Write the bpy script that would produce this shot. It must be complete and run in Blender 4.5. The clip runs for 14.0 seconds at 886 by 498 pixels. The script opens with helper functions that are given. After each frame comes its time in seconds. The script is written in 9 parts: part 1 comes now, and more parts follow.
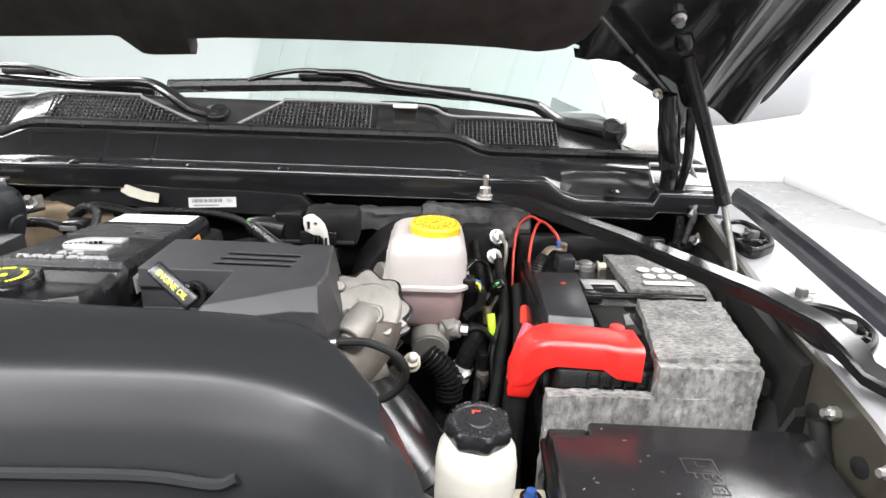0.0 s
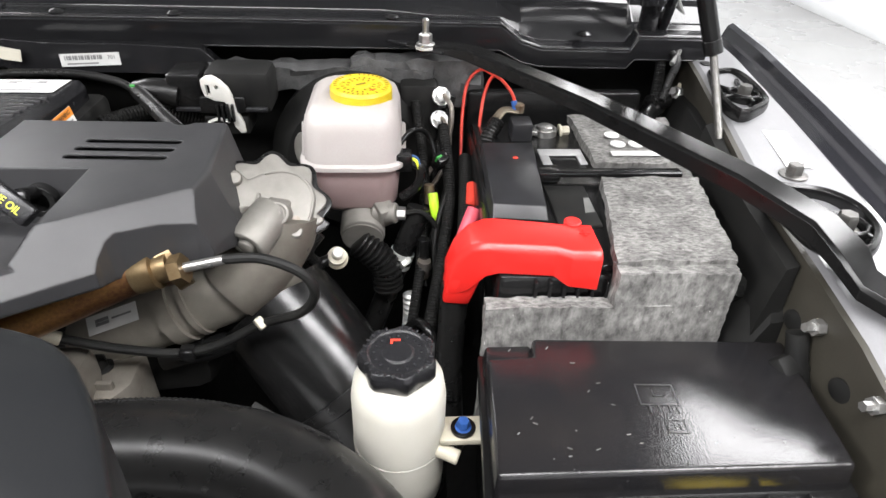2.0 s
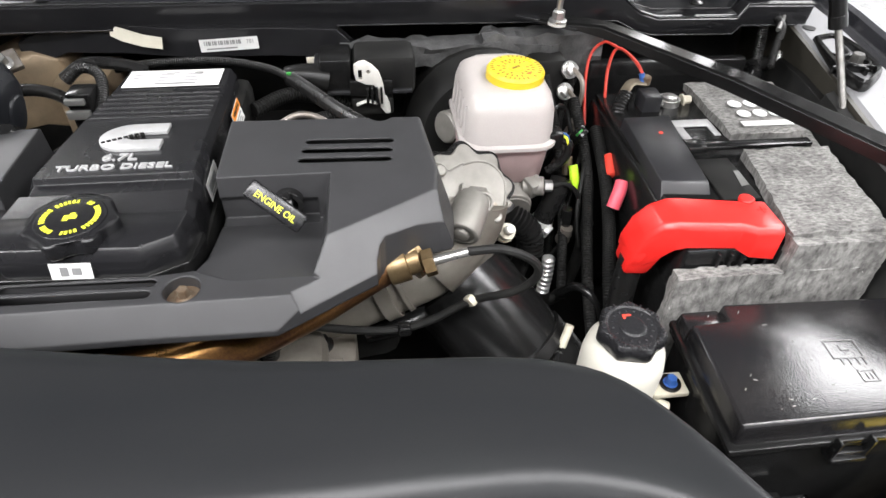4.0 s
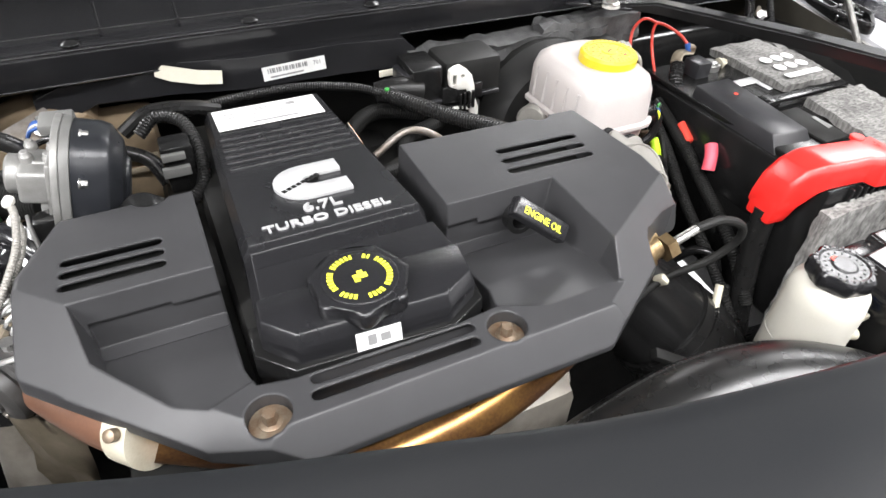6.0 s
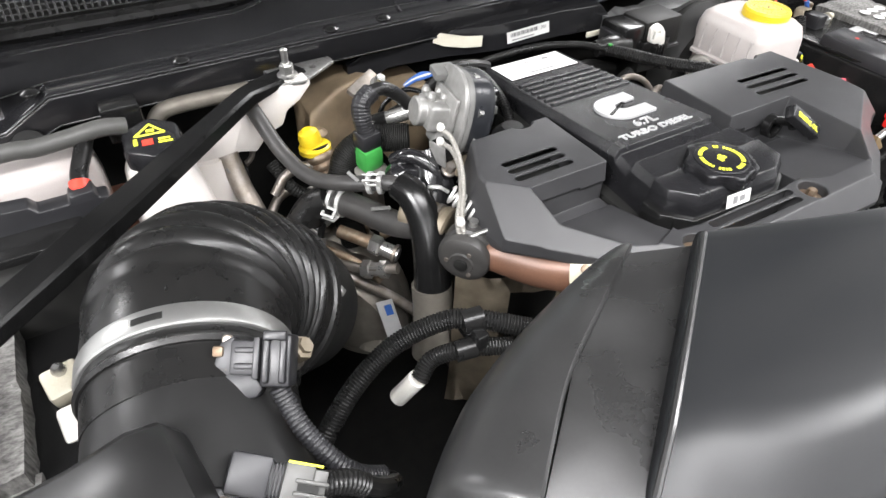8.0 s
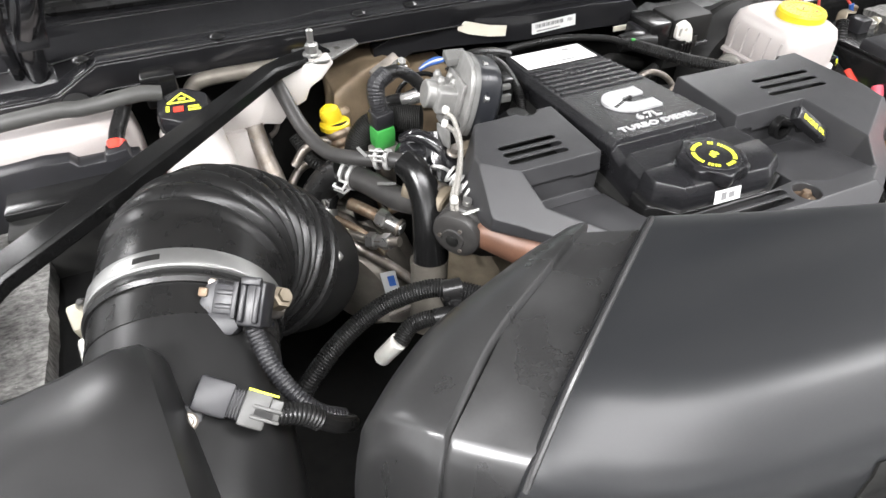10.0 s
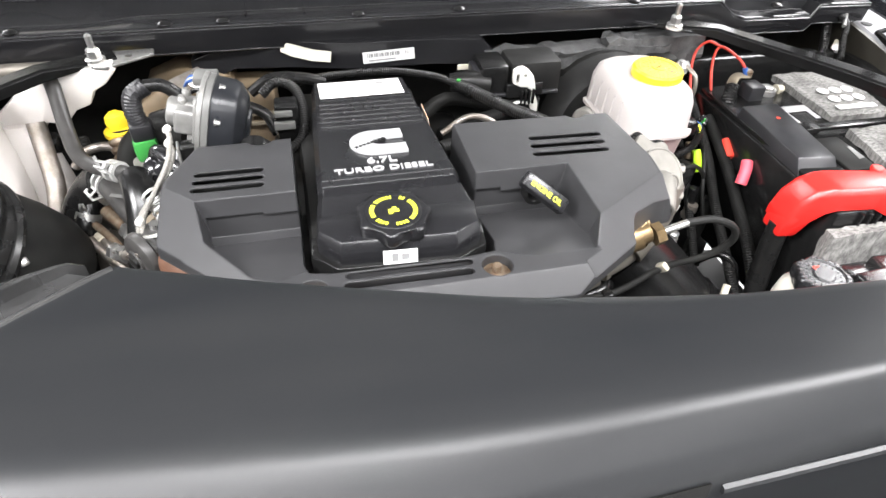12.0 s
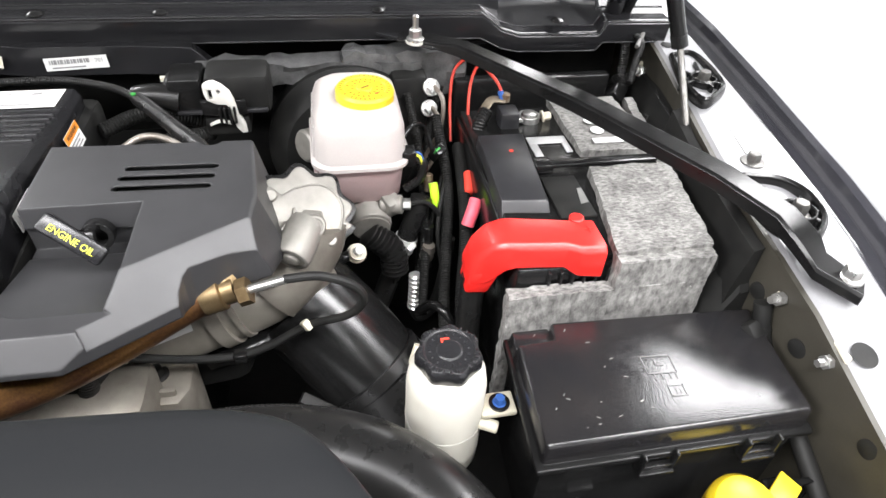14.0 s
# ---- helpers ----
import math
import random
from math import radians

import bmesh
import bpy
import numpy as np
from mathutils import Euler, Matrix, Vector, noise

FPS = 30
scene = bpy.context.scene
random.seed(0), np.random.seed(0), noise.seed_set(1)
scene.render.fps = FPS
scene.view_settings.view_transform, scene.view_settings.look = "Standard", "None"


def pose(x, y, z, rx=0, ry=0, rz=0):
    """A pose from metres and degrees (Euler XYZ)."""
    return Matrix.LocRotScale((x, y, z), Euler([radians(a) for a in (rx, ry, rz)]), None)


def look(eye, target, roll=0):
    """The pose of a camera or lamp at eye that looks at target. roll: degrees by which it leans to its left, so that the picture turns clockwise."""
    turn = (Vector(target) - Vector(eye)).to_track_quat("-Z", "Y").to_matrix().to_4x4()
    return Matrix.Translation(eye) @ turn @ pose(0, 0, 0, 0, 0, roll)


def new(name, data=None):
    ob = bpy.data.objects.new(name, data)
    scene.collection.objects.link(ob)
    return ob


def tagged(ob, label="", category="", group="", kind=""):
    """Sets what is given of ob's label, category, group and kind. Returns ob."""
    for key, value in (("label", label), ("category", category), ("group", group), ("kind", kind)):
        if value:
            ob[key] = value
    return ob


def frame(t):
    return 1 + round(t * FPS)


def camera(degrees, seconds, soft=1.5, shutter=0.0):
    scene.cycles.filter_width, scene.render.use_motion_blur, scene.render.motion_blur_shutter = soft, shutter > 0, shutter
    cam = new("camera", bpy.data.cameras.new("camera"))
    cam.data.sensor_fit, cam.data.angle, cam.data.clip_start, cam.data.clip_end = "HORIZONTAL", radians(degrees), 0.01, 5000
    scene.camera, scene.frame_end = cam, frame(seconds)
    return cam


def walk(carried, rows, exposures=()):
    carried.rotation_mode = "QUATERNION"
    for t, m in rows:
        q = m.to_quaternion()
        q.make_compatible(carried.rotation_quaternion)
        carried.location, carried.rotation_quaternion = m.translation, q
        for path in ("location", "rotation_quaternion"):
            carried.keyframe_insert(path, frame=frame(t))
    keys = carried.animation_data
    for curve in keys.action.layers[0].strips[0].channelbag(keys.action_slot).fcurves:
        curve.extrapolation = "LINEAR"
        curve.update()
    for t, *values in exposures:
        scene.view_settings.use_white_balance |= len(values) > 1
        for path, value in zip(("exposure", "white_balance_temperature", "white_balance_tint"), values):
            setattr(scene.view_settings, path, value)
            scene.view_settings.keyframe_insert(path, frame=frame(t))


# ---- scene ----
cam = camera(71.9, 14.0)
PATH = [
    (0, (-0.013, 0.025, 1.511), (0.036, 1.919, 0.87), 2.3),
    (0.5, (0.05, 0.075, 1.506), (0.108, 1.963, 0.846), 2.1),
    (1, (0.052, 0.111, 1.524), (0.124, 1.927, 0.69), 1.9),
    (1.5, (0.042, 0.153, 1.508), (0.143, 1.856, 0.465), 2.0),
    (2, (0.045, 0.166, 1.514), (0.169, 1.809, 0.38), 2.0),
    (2.5, (0.047, 0.176, 1.53), (0.191, 1.805, 0.379), 2.0),
    (3, (0.03, 0.194, 1.546), (0.186, 1.77, 0.325), 2.1),
    (3.5, (-0.075, 0.17, 1.586), (0.09, 1.681, 0.286), 1.8),
    (3.7, (-0.124, 0.163, 1.591), (0.052, 1.662, 0.279), 1.7),
    (5.8, (-0.458, 0.272, 1.564), (0.2, 1.648, 0.271), 2.7),
    (6, (-0.514, 0.286, 1.567), (0.184, 1.639, 0.27), 2.2),
    (6.5, (-0.665, 0.301, 1.59), (0.101, 1.611, 0.287), 1.5),
    (7, (-0.777, 0.299, 1.603), (0.002, 1.596, 0.295), 1.1),
    (7.5, (-0.851, 0.288, 1.604), (-0.07, 1.576, 0.288), 1.0),
    (8, (-0.926, 0.279, 1.612), (-0.157, 1.565, 0.287), 0.9),
    (8.2, (-0.945, 0.269, 1.61), (-0.185, 1.56, 0.285), 0.9),
    (10.3, (-0.856, 0.208, 1.627), (-0.273, 1.563, 0.276), 1.2),
    (10.5, (-0.82, 0.202, 1.623), (-0.254, 1.564, 0.273), 1.7),
    (11, (-0.698, 0.19, 1.62), (-0.216, 1.588, 0.273), 1.8),
    (11.5, (-0.598, 0.161, 1.632), (-0.15, 1.593, 0.31), 2.4),
    (12, (-0.496, 0.134, 1.629), (-0.103, 1.59, 0.316), 2.7),
    (12.5, (-0.361, 0.153, 1.633), (-0.016, 1.622, 0.321), 2.9),
    (13, (-0.216, 0.174, 1.619), (0.105, 1.647, 0.305), 3.2),
    (13.5, (-0.092, 0.173, 1.611), (0.231, 1.646, 0.298), 3.4),
    (14, (-0.053, 0.162, 1.61), (0.289, 1.637, 0.303), 3.8),
]
walk(cam, [(t, look(eye, target, roll)) for t, eye, target, roll in PATH],
     exposures=((0, -0.35), (0.5, -0.55), (1, -0.65), (1.5, -0.6), (2.5, -0.48), (3, -0.5), (3.7, -0.52), (6, -0.2), (6.5, -0.25), (8, -0.27), (10.5, -0.15), (12.5, 0.15), (13.5, -0.05), (14, -0.15)))

# ---- light ----
world = bpy.data.worlds.new("world")
scene.world = world
world.use_nodes = True
world.node_tree.nodes["Background"].inputs[0].default_value = (0.9, 0.95, 1.0, 1)
world.node_tree.nodes["Background"].inputs[1].default_value = 0.35
scene.view_settings.exposure = 0.0


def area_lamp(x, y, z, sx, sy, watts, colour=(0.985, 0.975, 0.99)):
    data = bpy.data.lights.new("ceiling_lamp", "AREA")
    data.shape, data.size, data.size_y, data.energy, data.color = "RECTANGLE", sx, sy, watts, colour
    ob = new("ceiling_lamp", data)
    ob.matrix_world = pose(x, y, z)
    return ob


# Unseen ceiling lights, added where reflections and brightness in the bay call for them.
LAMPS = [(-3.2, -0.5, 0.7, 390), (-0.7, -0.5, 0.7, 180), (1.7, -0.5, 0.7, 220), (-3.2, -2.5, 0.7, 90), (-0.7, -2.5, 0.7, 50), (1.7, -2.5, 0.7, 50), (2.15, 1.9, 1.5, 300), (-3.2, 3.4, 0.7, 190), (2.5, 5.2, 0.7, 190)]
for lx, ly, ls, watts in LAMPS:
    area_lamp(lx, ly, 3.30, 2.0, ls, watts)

# ---- mesh tools ----


def soften(bm, degrees=32):
    bm.normal_update()
    for f in bm.faces:
        f.smooth = True
    for e in bm.edges:
        if len(e.link_faces) == 2 and e.calc_face_angle(0) > radians(degrees):
            e.smooth = False


def thing(name, base, label, category, group="", kind=""):
    ob = new(name)
    ob.location = base
    ob.empty_display_size = 0.05
    return tagged(ob, label, category, group, kind)


def root_of(ob):
    while ob.parent:
        ob = ob.parent
    return ob


def part(name, bm, material, parent, label="", smooth=32):
    """One mesh under a thing or a part; the geometry is given in world places."""
    base = Vector(root_of(parent).location)
    bmesh.ops.translate(bm, verts=bm.verts, vec=-base)
    bmesh.ops.recalc_face_normals(bm, faces=bm.faces)
    soften(bm, smooth)
    me = bpy.data.meshes.new(name)
    bm.to_mesh(me)
    bm.free()
    me.materials.append(material)
    ob = new(name, me)
    ob.parent = parent
    return tagged(ob, label)


def solid(name, bm, material, label, category, group="", kind="", smooth=32):
    """A top-level thing of one mesh."""
    lo = [min(v.co[k] for v in bm.verts) for k in range(3)]
    hi = [max(v.co[k] for v in bm.verts) for k in range(3)]
    base = Vector(((lo[0] + hi[0]) / 2, (lo[1] + hi[1]) / 2, lo[2]))
    bmesh.ops.translate(bm, verts=bm.verts, vec=-base)
    bmesh.ops.recalc_face_normals(bm, faces=bm.faces)
    soften(bm, smooth)
    me = bpy.data.meshes.new(name)
    bm.to_mesh(me)
    bm.free()
    me.materials.append(material)
    ob = new(name, me)
    ob.location = base
    return tagged(ob, label, category, group, kind)


def bevelled(bm, faces, width, seg=2, degrees=30):
    edges = {e for f in faces for e in f.edges if len(e.link_faces) == 2 and e.calc_face_angle(0) > radians(degrees)}
    if width > 0 and edges:
        bmesh.ops.bevel(bm, geom=list(edges), offset=width, segments=seg, profile=0.5, affect="EDGES", clamp_overlap=True)


def ring_faces(bm, rings, wrap=True, caps=True):
    vs = [[bm.verts.new(p) for p in ring] for ring in rings]
    n, out = len(rings[0]), []
    for a, b in zip(vs, vs[1:]):
        for i in range(n if wrap else n - 1):
            j = (i + 1) % n
            out.append(bm.faces.new((a[i], a[j], b[j], b[i])))
    if caps and wrap:
        out.append(bm.faces.new(vs[0][::-1]))
        out.append(bm.faces.new(vs[-1]))
    return out


def loft(rings, bevel=0.0, seg=2, wrap=True, caps=True, bm=None, degrees=30):
    bm2 = bmesh.new()
    fs = ring_faces(bm2, rings, wrap, caps)
    bmesh.ops.recalc_face_normals(bm2, faces=bm2.faces)
    if bevel:
        bevelled(bm2, fs, bevel, seg, degrees)
    return merge(bm, bm2)


def merge(bm, other):
    if bm is None:
        return other
    me = bpy.data.meshes.new("tmp")
    other.to_mesh(me)
    other.free()
    bm.from_mesh(me)
    bpy.data.meshes.remove(me)
    return bm


def prism(poly, z0, z1, bevel=0.0, seg=2, taper=0.0, bm=None):
    """An upright block over a plan; taper draws the top in towards the middle."""
    cx, cy = sum(p[0] for p in poly) / len(poly), sum(p[1] for p in poly) / len(poly)
    top = [(cx + (p[0] - cx) * (1 - taper), cy + (p[1] - cy) * (1 - taper), z1) for p in poly]
    return loft([[(p[0], p[1], z0) for p in poly], top], bevel, seg, bm=bm)


def box(lo, hi, bevel=0.0, seg=2, m=None, bm=None):
    b = prism([(lo[0], lo[1]), (hi[0], lo[1]), (hi[0], hi[1]), (lo[0], hi[1])], lo[2], hi[2], bevel, seg)
    if m is not None:
        b.transform(m)
    return merge(bm, b)


def basis(axis):
    """A turn that lays z along axis."""
    return Vector(axis).normalized().to_track_quat("Z", "Y").to_matrix().to_4x4()


def block(centre, size, axis=(0, 0, 1), spin=0.0, bevel=0.0, seg=2, bm=None):
    m = Matrix.Translation(centre) @ basis(axis) @ Matrix.Rotation(radians(spin), 4, "Z")
    h = [s / 2 for s in size]
    return box((-h[0], -h[1], -h[2]), h, bevel, seg, m, bm)


def turned(profile, base, axis=(0, 0, 1), n=32, bm=None, lobes=0, depth=0.0, only=None):
    """A lathe: rows of (radius, height) from base along axis; lobes scallop the rim on the rows named in only."""
    m = Matrix.Translation(base) @ basis(axis)
    rings = []
    for k, (r, h) in enumerate(profile):
        ring = []
        for i in range(n):
            a = 2 * math.pi * i / n
            rr = r
            if lobes and (only is None or k in only):
                rr = r * (1 - depth * (0.5 + 0.5 * math.cos(lobes * a)) ** 0.8)
            ring.append(m @ Vector((rr * math.cos(a), rr * math.sin(a), h)))
        rings.append(ring)
    return loft(rings, bm=bm)


def rod(a, b, r, n=20, r2=None, bm=None, bevel=0.0):
    a, b = Vector(a), Vector(b)
    length = (b - a).length
    r2 = r if r2 is None else r2
    if bevel:
        prof = [(r - bevel, 0), (r, bevel), (r2, length - bevel), (r2 - bevel, length)]
    else:
        prof = [(r, 0), (r2, length)]
    return turned(prof, a, b - a, n, bm)


def smooth_path(pts, per=6):
    pts = [Vector(p) for p in pts]
    if len(pts) < 3:
        return pts
    ext = [2 * pts[0] - pts[1]] + pts + [2 * pts[-1] - pts[-2]]
    out = []
    for i in range(1, len(ext) - 2):
        p0, p1, p2, p3 = ext[i - 1 : i + 3]
        for k in range(per):
            t = k / per
            out.append(0.5 * (2 * p1 + (p2 - p0) * t + (2 * p0 - 5 * p1 + 4 * p2 - p3) * t * t + (3 * p1 - p0 - 3 * p2 + p3) * t**3))
    out.append(ext[-2])
    return out


def sweep(path, radii, n=12, squash=1.0, up=None, bm=None, caps=True):
    rings, ref = [], None
    for i, p in enumerate(path):
        d = (path[min(i + 1, len(path) - 1)] - path[max(i - 1, 0)]).normalized()
        if ref is None:
            ref = Vector(up) if up else (Vector((0, 0, 1)) if abs(d.z) < 0.9 else Vector((1, 0, 0)))
        side = d.cross(ref).normalized()
        ref = side.cross(d).normalized()
        r = radii[i]
        rings.append([p + (side * math.cos(2 * math.pi * k / n) + ref * squash * math.sin(2 * math.pi * k / n)) * r for k in range(n)])
    return loft(rings, bm=bm, caps=caps)


def tube(pts, r, n=12, per=6, r2=None, squash=1.0, up=None, bm=None):
    path = smooth_path(pts, per)
    r2 = r if r2 is None else r2
    return sweep(path, [r + (r2 - r) * i / (len(path) - 1) for i in range(len(path))], n, squash, up, bm)


def even_path(pts, step):
    fine = smooth_path(pts, 24)
    out, left = [fine[0]], 0.0
    for a, b in zip(fine, fine[1:]):
        d = (b - a).length
        while left + d >= step:
            a = a + (b - a) * ((step - left) / d)
            out.append(a)
            d, left = (b - a).length, 0.0
        left += d
    return out


def conduit(pts, r, pitch=0.004, n=10, bm=None, depth=0.12):
    """A corrugated hose: rings of two radii along the path."""
    path = even_path(pts, pitch * 0.68 / 3)
    return sweep(path, [r * (1 - depth) if i % 3 == 0 else r for i in range(len(path))], n, bm=bm)


def slab(lo, hi, step, rough, seed=0.0, bm=None, pin=()):
    """A soft block: a box cut into a grid and roughened."""
    n = [max(1, round((hi[k] - lo[k]) / step)) for k in range(3)]
    b = bmesh.new()
    cache = {}

    def vert(i, j, k):
        key = (i, j, k)
        if key not in cache:
            p = Vector((lo[0] + (hi[0] - lo[0]) * i / n[0], lo[1] + (hi[1] - lo[1]) * j / n[1], lo[2] + (hi[2] - lo[2]) * k / n[2]))
            q = p * 28 + Vector((seed, seed * 2, seed * 3))
            q2 = p * 110 + Vector((seed, 0, seed))
            p = p + Vector(noise.noise_vector(q)) * rough * 0.8 + Vector(noise.noise_vector(q2)) * rough * 0.9
            cache[key] = b.verts.new(p)
        return cache[key]

    for ax in range(3):
        u, v = [(1, 2), (2, 0), (0, 1)][ax]
        for side in (0, n[ax]):
            for i in range(n[u]):
                for j in range(n[v]):
                    quad = []
                    for di, dj in ((0, 0), (1, 0), (1, 1), (0, 1)):
                        ijk = [0, 0, 0]
                        ijk[ax], ijk[u], ijk[v] = side, i + di, j + dj
                        quad.append(vert(*ijk))
                    b.faces.new(quad)
    return merge(bm, b)


def as_mesh(bm):
    bmesh.ops.recalc_face_normals(bm, faces=bm.faces)
    me = bpy.data.meshes.new("tmp")
    bm.to_mesh(me)
    bm.free()
    return me


def cut(bm, cutter):
    """The first solid less the second."""
    a, b = new("tmp_a", as_mesh(bm)), new("tmp_b", as_mesh(cutter))
    mod = a.modifiers.new("cut", "BOOLEAN")
    mod.operation, mod.object, mod.solver = "DIFFERENCE", b, "EXACT"
    dg = bpy.context.evaluated_depsgraph_get()
    me = bpy.data.meshes.new_from_object(a.evaluated_get(dg))
    out = bmesh.new()
    out.from_mesh(me)
    for ob in (a, b):
        old = ob.data
        bpy.data.objects.remove(ob)
        bpy.data.meshes.remove(old)
    bpy.data.meshes.remove(me)
    return out


def letters(text, height, thick, m, align="CENTER", shear=0.0, spacing=1.0, width=None):
    """Raised letters in Blender's own font, as a bmesh, lying in the plane of m."""
    cu = bpy.data.curves.new("tmp", "FONT")
    cu.body, cu.size, cu.extrude, cu.align_x, cu.align_y = text, height * 1.4, thick, align, "CENTER"
    cu.shear, cu.space_character, cu.offset, cu.resolution_u = shear, spacing, height * 0.012, 3
    ob = new("tmp", cu)
    dg = bpy.context.evaluated_depsgraph_get()
    dg.update()
    me = bpy.data.meshes.new_from_object(ob.evaluated_get(dg))
    bm = bmesh.new()
    bm.from_mesh(me)
    if width:
        xs = [v.co.x for v in bm.verts]
        bmesh.ops.scale(bm, verts=bm.verts, vec=(width / (max(xs) - min(xs)), 1, 1))
    bm.transform(m)
    bpy.data.objects.remove(ob)
    bpy.data.curves.remove(cu)
    bpy.data.meshes.remove(me)
    return bm


def plane_at(o, x, y):
    """A pose whose x and y run along the given ways and whose z stands off the surface."""
    x, y = Vector(x).normalized(), Vector(y)
    z = x.cross(y).normalized()
    y = z.cross(x)
    return Matrix(((x.x, y.x, z.x, o[0]), (x.y, y.y, z.y, o[1]), (x.z, y.z, z.z, o[2]), (0, 0, 0, 1)))


def bars(m, rects, thick=0.0004, bm=None):
    """Flat bars (x, y, width, height) on the plane of m."""
    for x, y, w, h in rects:
        bm = box((x, y, 0), (x + w, y + h, thick), m=m, bm=bm)
    return bm


def hexbolt(at, axis, r, head=0.006, flange=1.45, bm=None):
    bm = turned([(r * flange, 0), (r * flange, head * 0.22), (r * 1.1, head * 0.35)], at, axis, 20, bm)
    up = Vector(axis).normalized()
    a = Vector(at) + up * head * 0.3
    return turned([(r, 0), (r, head * 0.8), (r * 0.85, head)], a, axis, 6, bm)


# ---- materials ----


def surface(name, base, rough=0.5, metal=0.0, second=None, scale=60.0, mix=0.5, bump=0.1, grain=900.0, rough_var=0.1, stretch=(1, 1, 1), coat=0.0, spec=0.5, sss=0.0, transmit=0.0, ior=1.45, fleck=None, detail=6.0, edge=0.0):
    """A procedural surface: two colours mixed by patches and grain, uneven gloss and fine relief."""
    m = bpy.data.materials.new(name)
    m.use_nodes = True
    t = m.node_tree
    b = t.nodes["Principled BSDF"]
    co = t.nodes.new("ShaderNodeTexCoord")
    mp = t.nodes.new("ShaderNodeMapping")
    mp.inputs["Scale"].default_value = stretch
    t.links.new(co.outputs["Object"], mp.inputs["Vector"])
    big, fine = t.nodes.new("ShaderNodeTexNoise"), t.nodes.new("ShaderNodeTexNoise")
    big.inputs["Scale"].default_value, big.inputs["Detail"].default_value = scale, detail
    fine.inputs["Scale"].default_value, fine.inputs["Detail"].default_value = grain, 3
    for node in (big, fine):
        t.links.new(mp.outputs[0], node.inputs["Vector"])
    add = t.nodes.new("ShaderNodeMath")
    add.operation = "MULTIPLY_ADD"
    t.links.new(fine.outputs["Fac"], add.inputs[0])
    add.inputs[1].default_value = 0.35
    t.links.new(big.outputs["Fac"], add.inputs[2])
    ramp = t.nodes.new("ShaderNodeMapRange")
    ramp.inputs["From Min"].default_value, ramp.inputs["From Max"].default_value = 0.45, 0.9
    ramp.inputs["To Max"].default_value = mix * 2
    t.links.new(add.outputs[0], ramp.inputs["Value"])
    second = second or tuple(c * 0.7 for c in base)
    colour = t.nodes.new("ShaderNodeMix")
    colour.data_type = "RGBA"
    colour.inputs["A"].default_value, colour.inputs["B"].default_value = (*base, 1), (*second, 1)
    t.links.new(ramp.outputs[0], colour.inputs["Factor"])
    out = colour.outputs["Result"]
    if fleck:
        fc, amount, fscale = fleck
        vo = t.nodes.new("ShaderNodeTexNoise")
        vo.inputs["Scale"].default_value, vo.inputs["Detail"].default_value = fscale, 2
        t.links.new(mp.outputs[0], vo.inputs["Vector"])
        gr = t.nodes.new("ShaderNodeMapRange")
        gr.inputs["From Min"].default_value, gr.inputs["From Max"].default_value = 0.66 - amount * 0.2, 0.72 - amount * 0.1
        t.links.new(vo.outputs["Fac"], gr.inputs["Value"])
        mx = t.nodes.new("ShaderNodeMix")
        mx.data_type = "RGBA"
        t.links.new(gr.outputs[0], mx.inputs["Factor"])
        t.links.new(out, mx.inputs["A"])
        mx.inputs["B"].default_value = (*fc, 1)
        out = mx.outputs["Result"]
    t.links.new(out, b.inputs["Base Color"])
    rr = t.nodes.new("ShaderNodeMapRange")
    rr.inputs["To Min"].default_value, rr.inputs["To Max"].default_value = max(0.02, rough - rough_var), min(1.0, rough + rough_var)
    t.links.new(big.outputs["Fac"], rr.inputs["Value"])
    t.links.new(rr.outputs[0], b.inputs["Roughness"])
    b.inputs["Metallic"].default_value = metal
    b.inputs["Specular IOR Level"].default_value = spec
    b.inputs["Coat Weight"].default_value = coat
    b.inputs["Coat Roughness"].default_value = 0.08
    b.inputs["IOR"].default_value = ior
    b.inputs["Transmission Weight"].default_value = transmit
    if sss:
        b.inputs["Subsurface Weight"].default_value = sss
        b.inputs["Subsurface Radius"].default_value = (1.0, 0.92, 0.88)
        b.inputs["Subsurface Scale"].default_value = 0.02
    if edge:
        bv = t.nodes.new("ShaderNodeBevel")
        bv.samples = 6
        bv.inputs["Radius"].default_value = edge
        t.links.new(bv.outputs[0], b.inputs["Normal"])
    if bump:
        bp = t.nodes.new("ShaderNodeBump")
        if edge:
            t.links.new(bv.outputs[0], bp.inputs["Normal"])
        bp.inputs["Strength"].default_value, bp.inputs["Distance"].default_value = bump, 0.0006
        t.links.new(add.outputs[0], bp.inputs["Height"])
        t.links.new(bp.outputs[0], b.inputs["Normal"])
    return m


COVER = surface("moulded_charcoal_plastic", (0.032, 0.032, 0.0335), 0.40, second=(0.026, 0.026, 0.0272), scale=25, grain=1600, bump=0.3, rough_var=0.06, spec=0.45, edge=0.003)
HUMP = surface("satin_black_plastic", (0.012, 0.012, 0.013), 0.26, second=(0.0095, 0.0095, 0.0105), scale=25, grain=1600, bump=0.25, rough_var=0.06, edge=0.002)
SHROUD = surface("black_polypropylene", (0.0095, 0.0102, 0.0112), 0.35, second=(0.0135, 0.0140, 0.0145), scale=7, grain=1200, bump=0.10, rough_var=0.09, spec=0.28, stretch=(0.5, 2.2, 1.0))
DUCT = surface("scuffed_black_duct", (0.016, 0.016, 0.016), 0.30, second=(0.026, 0.026, 0.026), scale=22, grain=420, bump=0.05, rough_var=0.16, spec=0.75, stretch=(1.0, 1.0, 0.25))
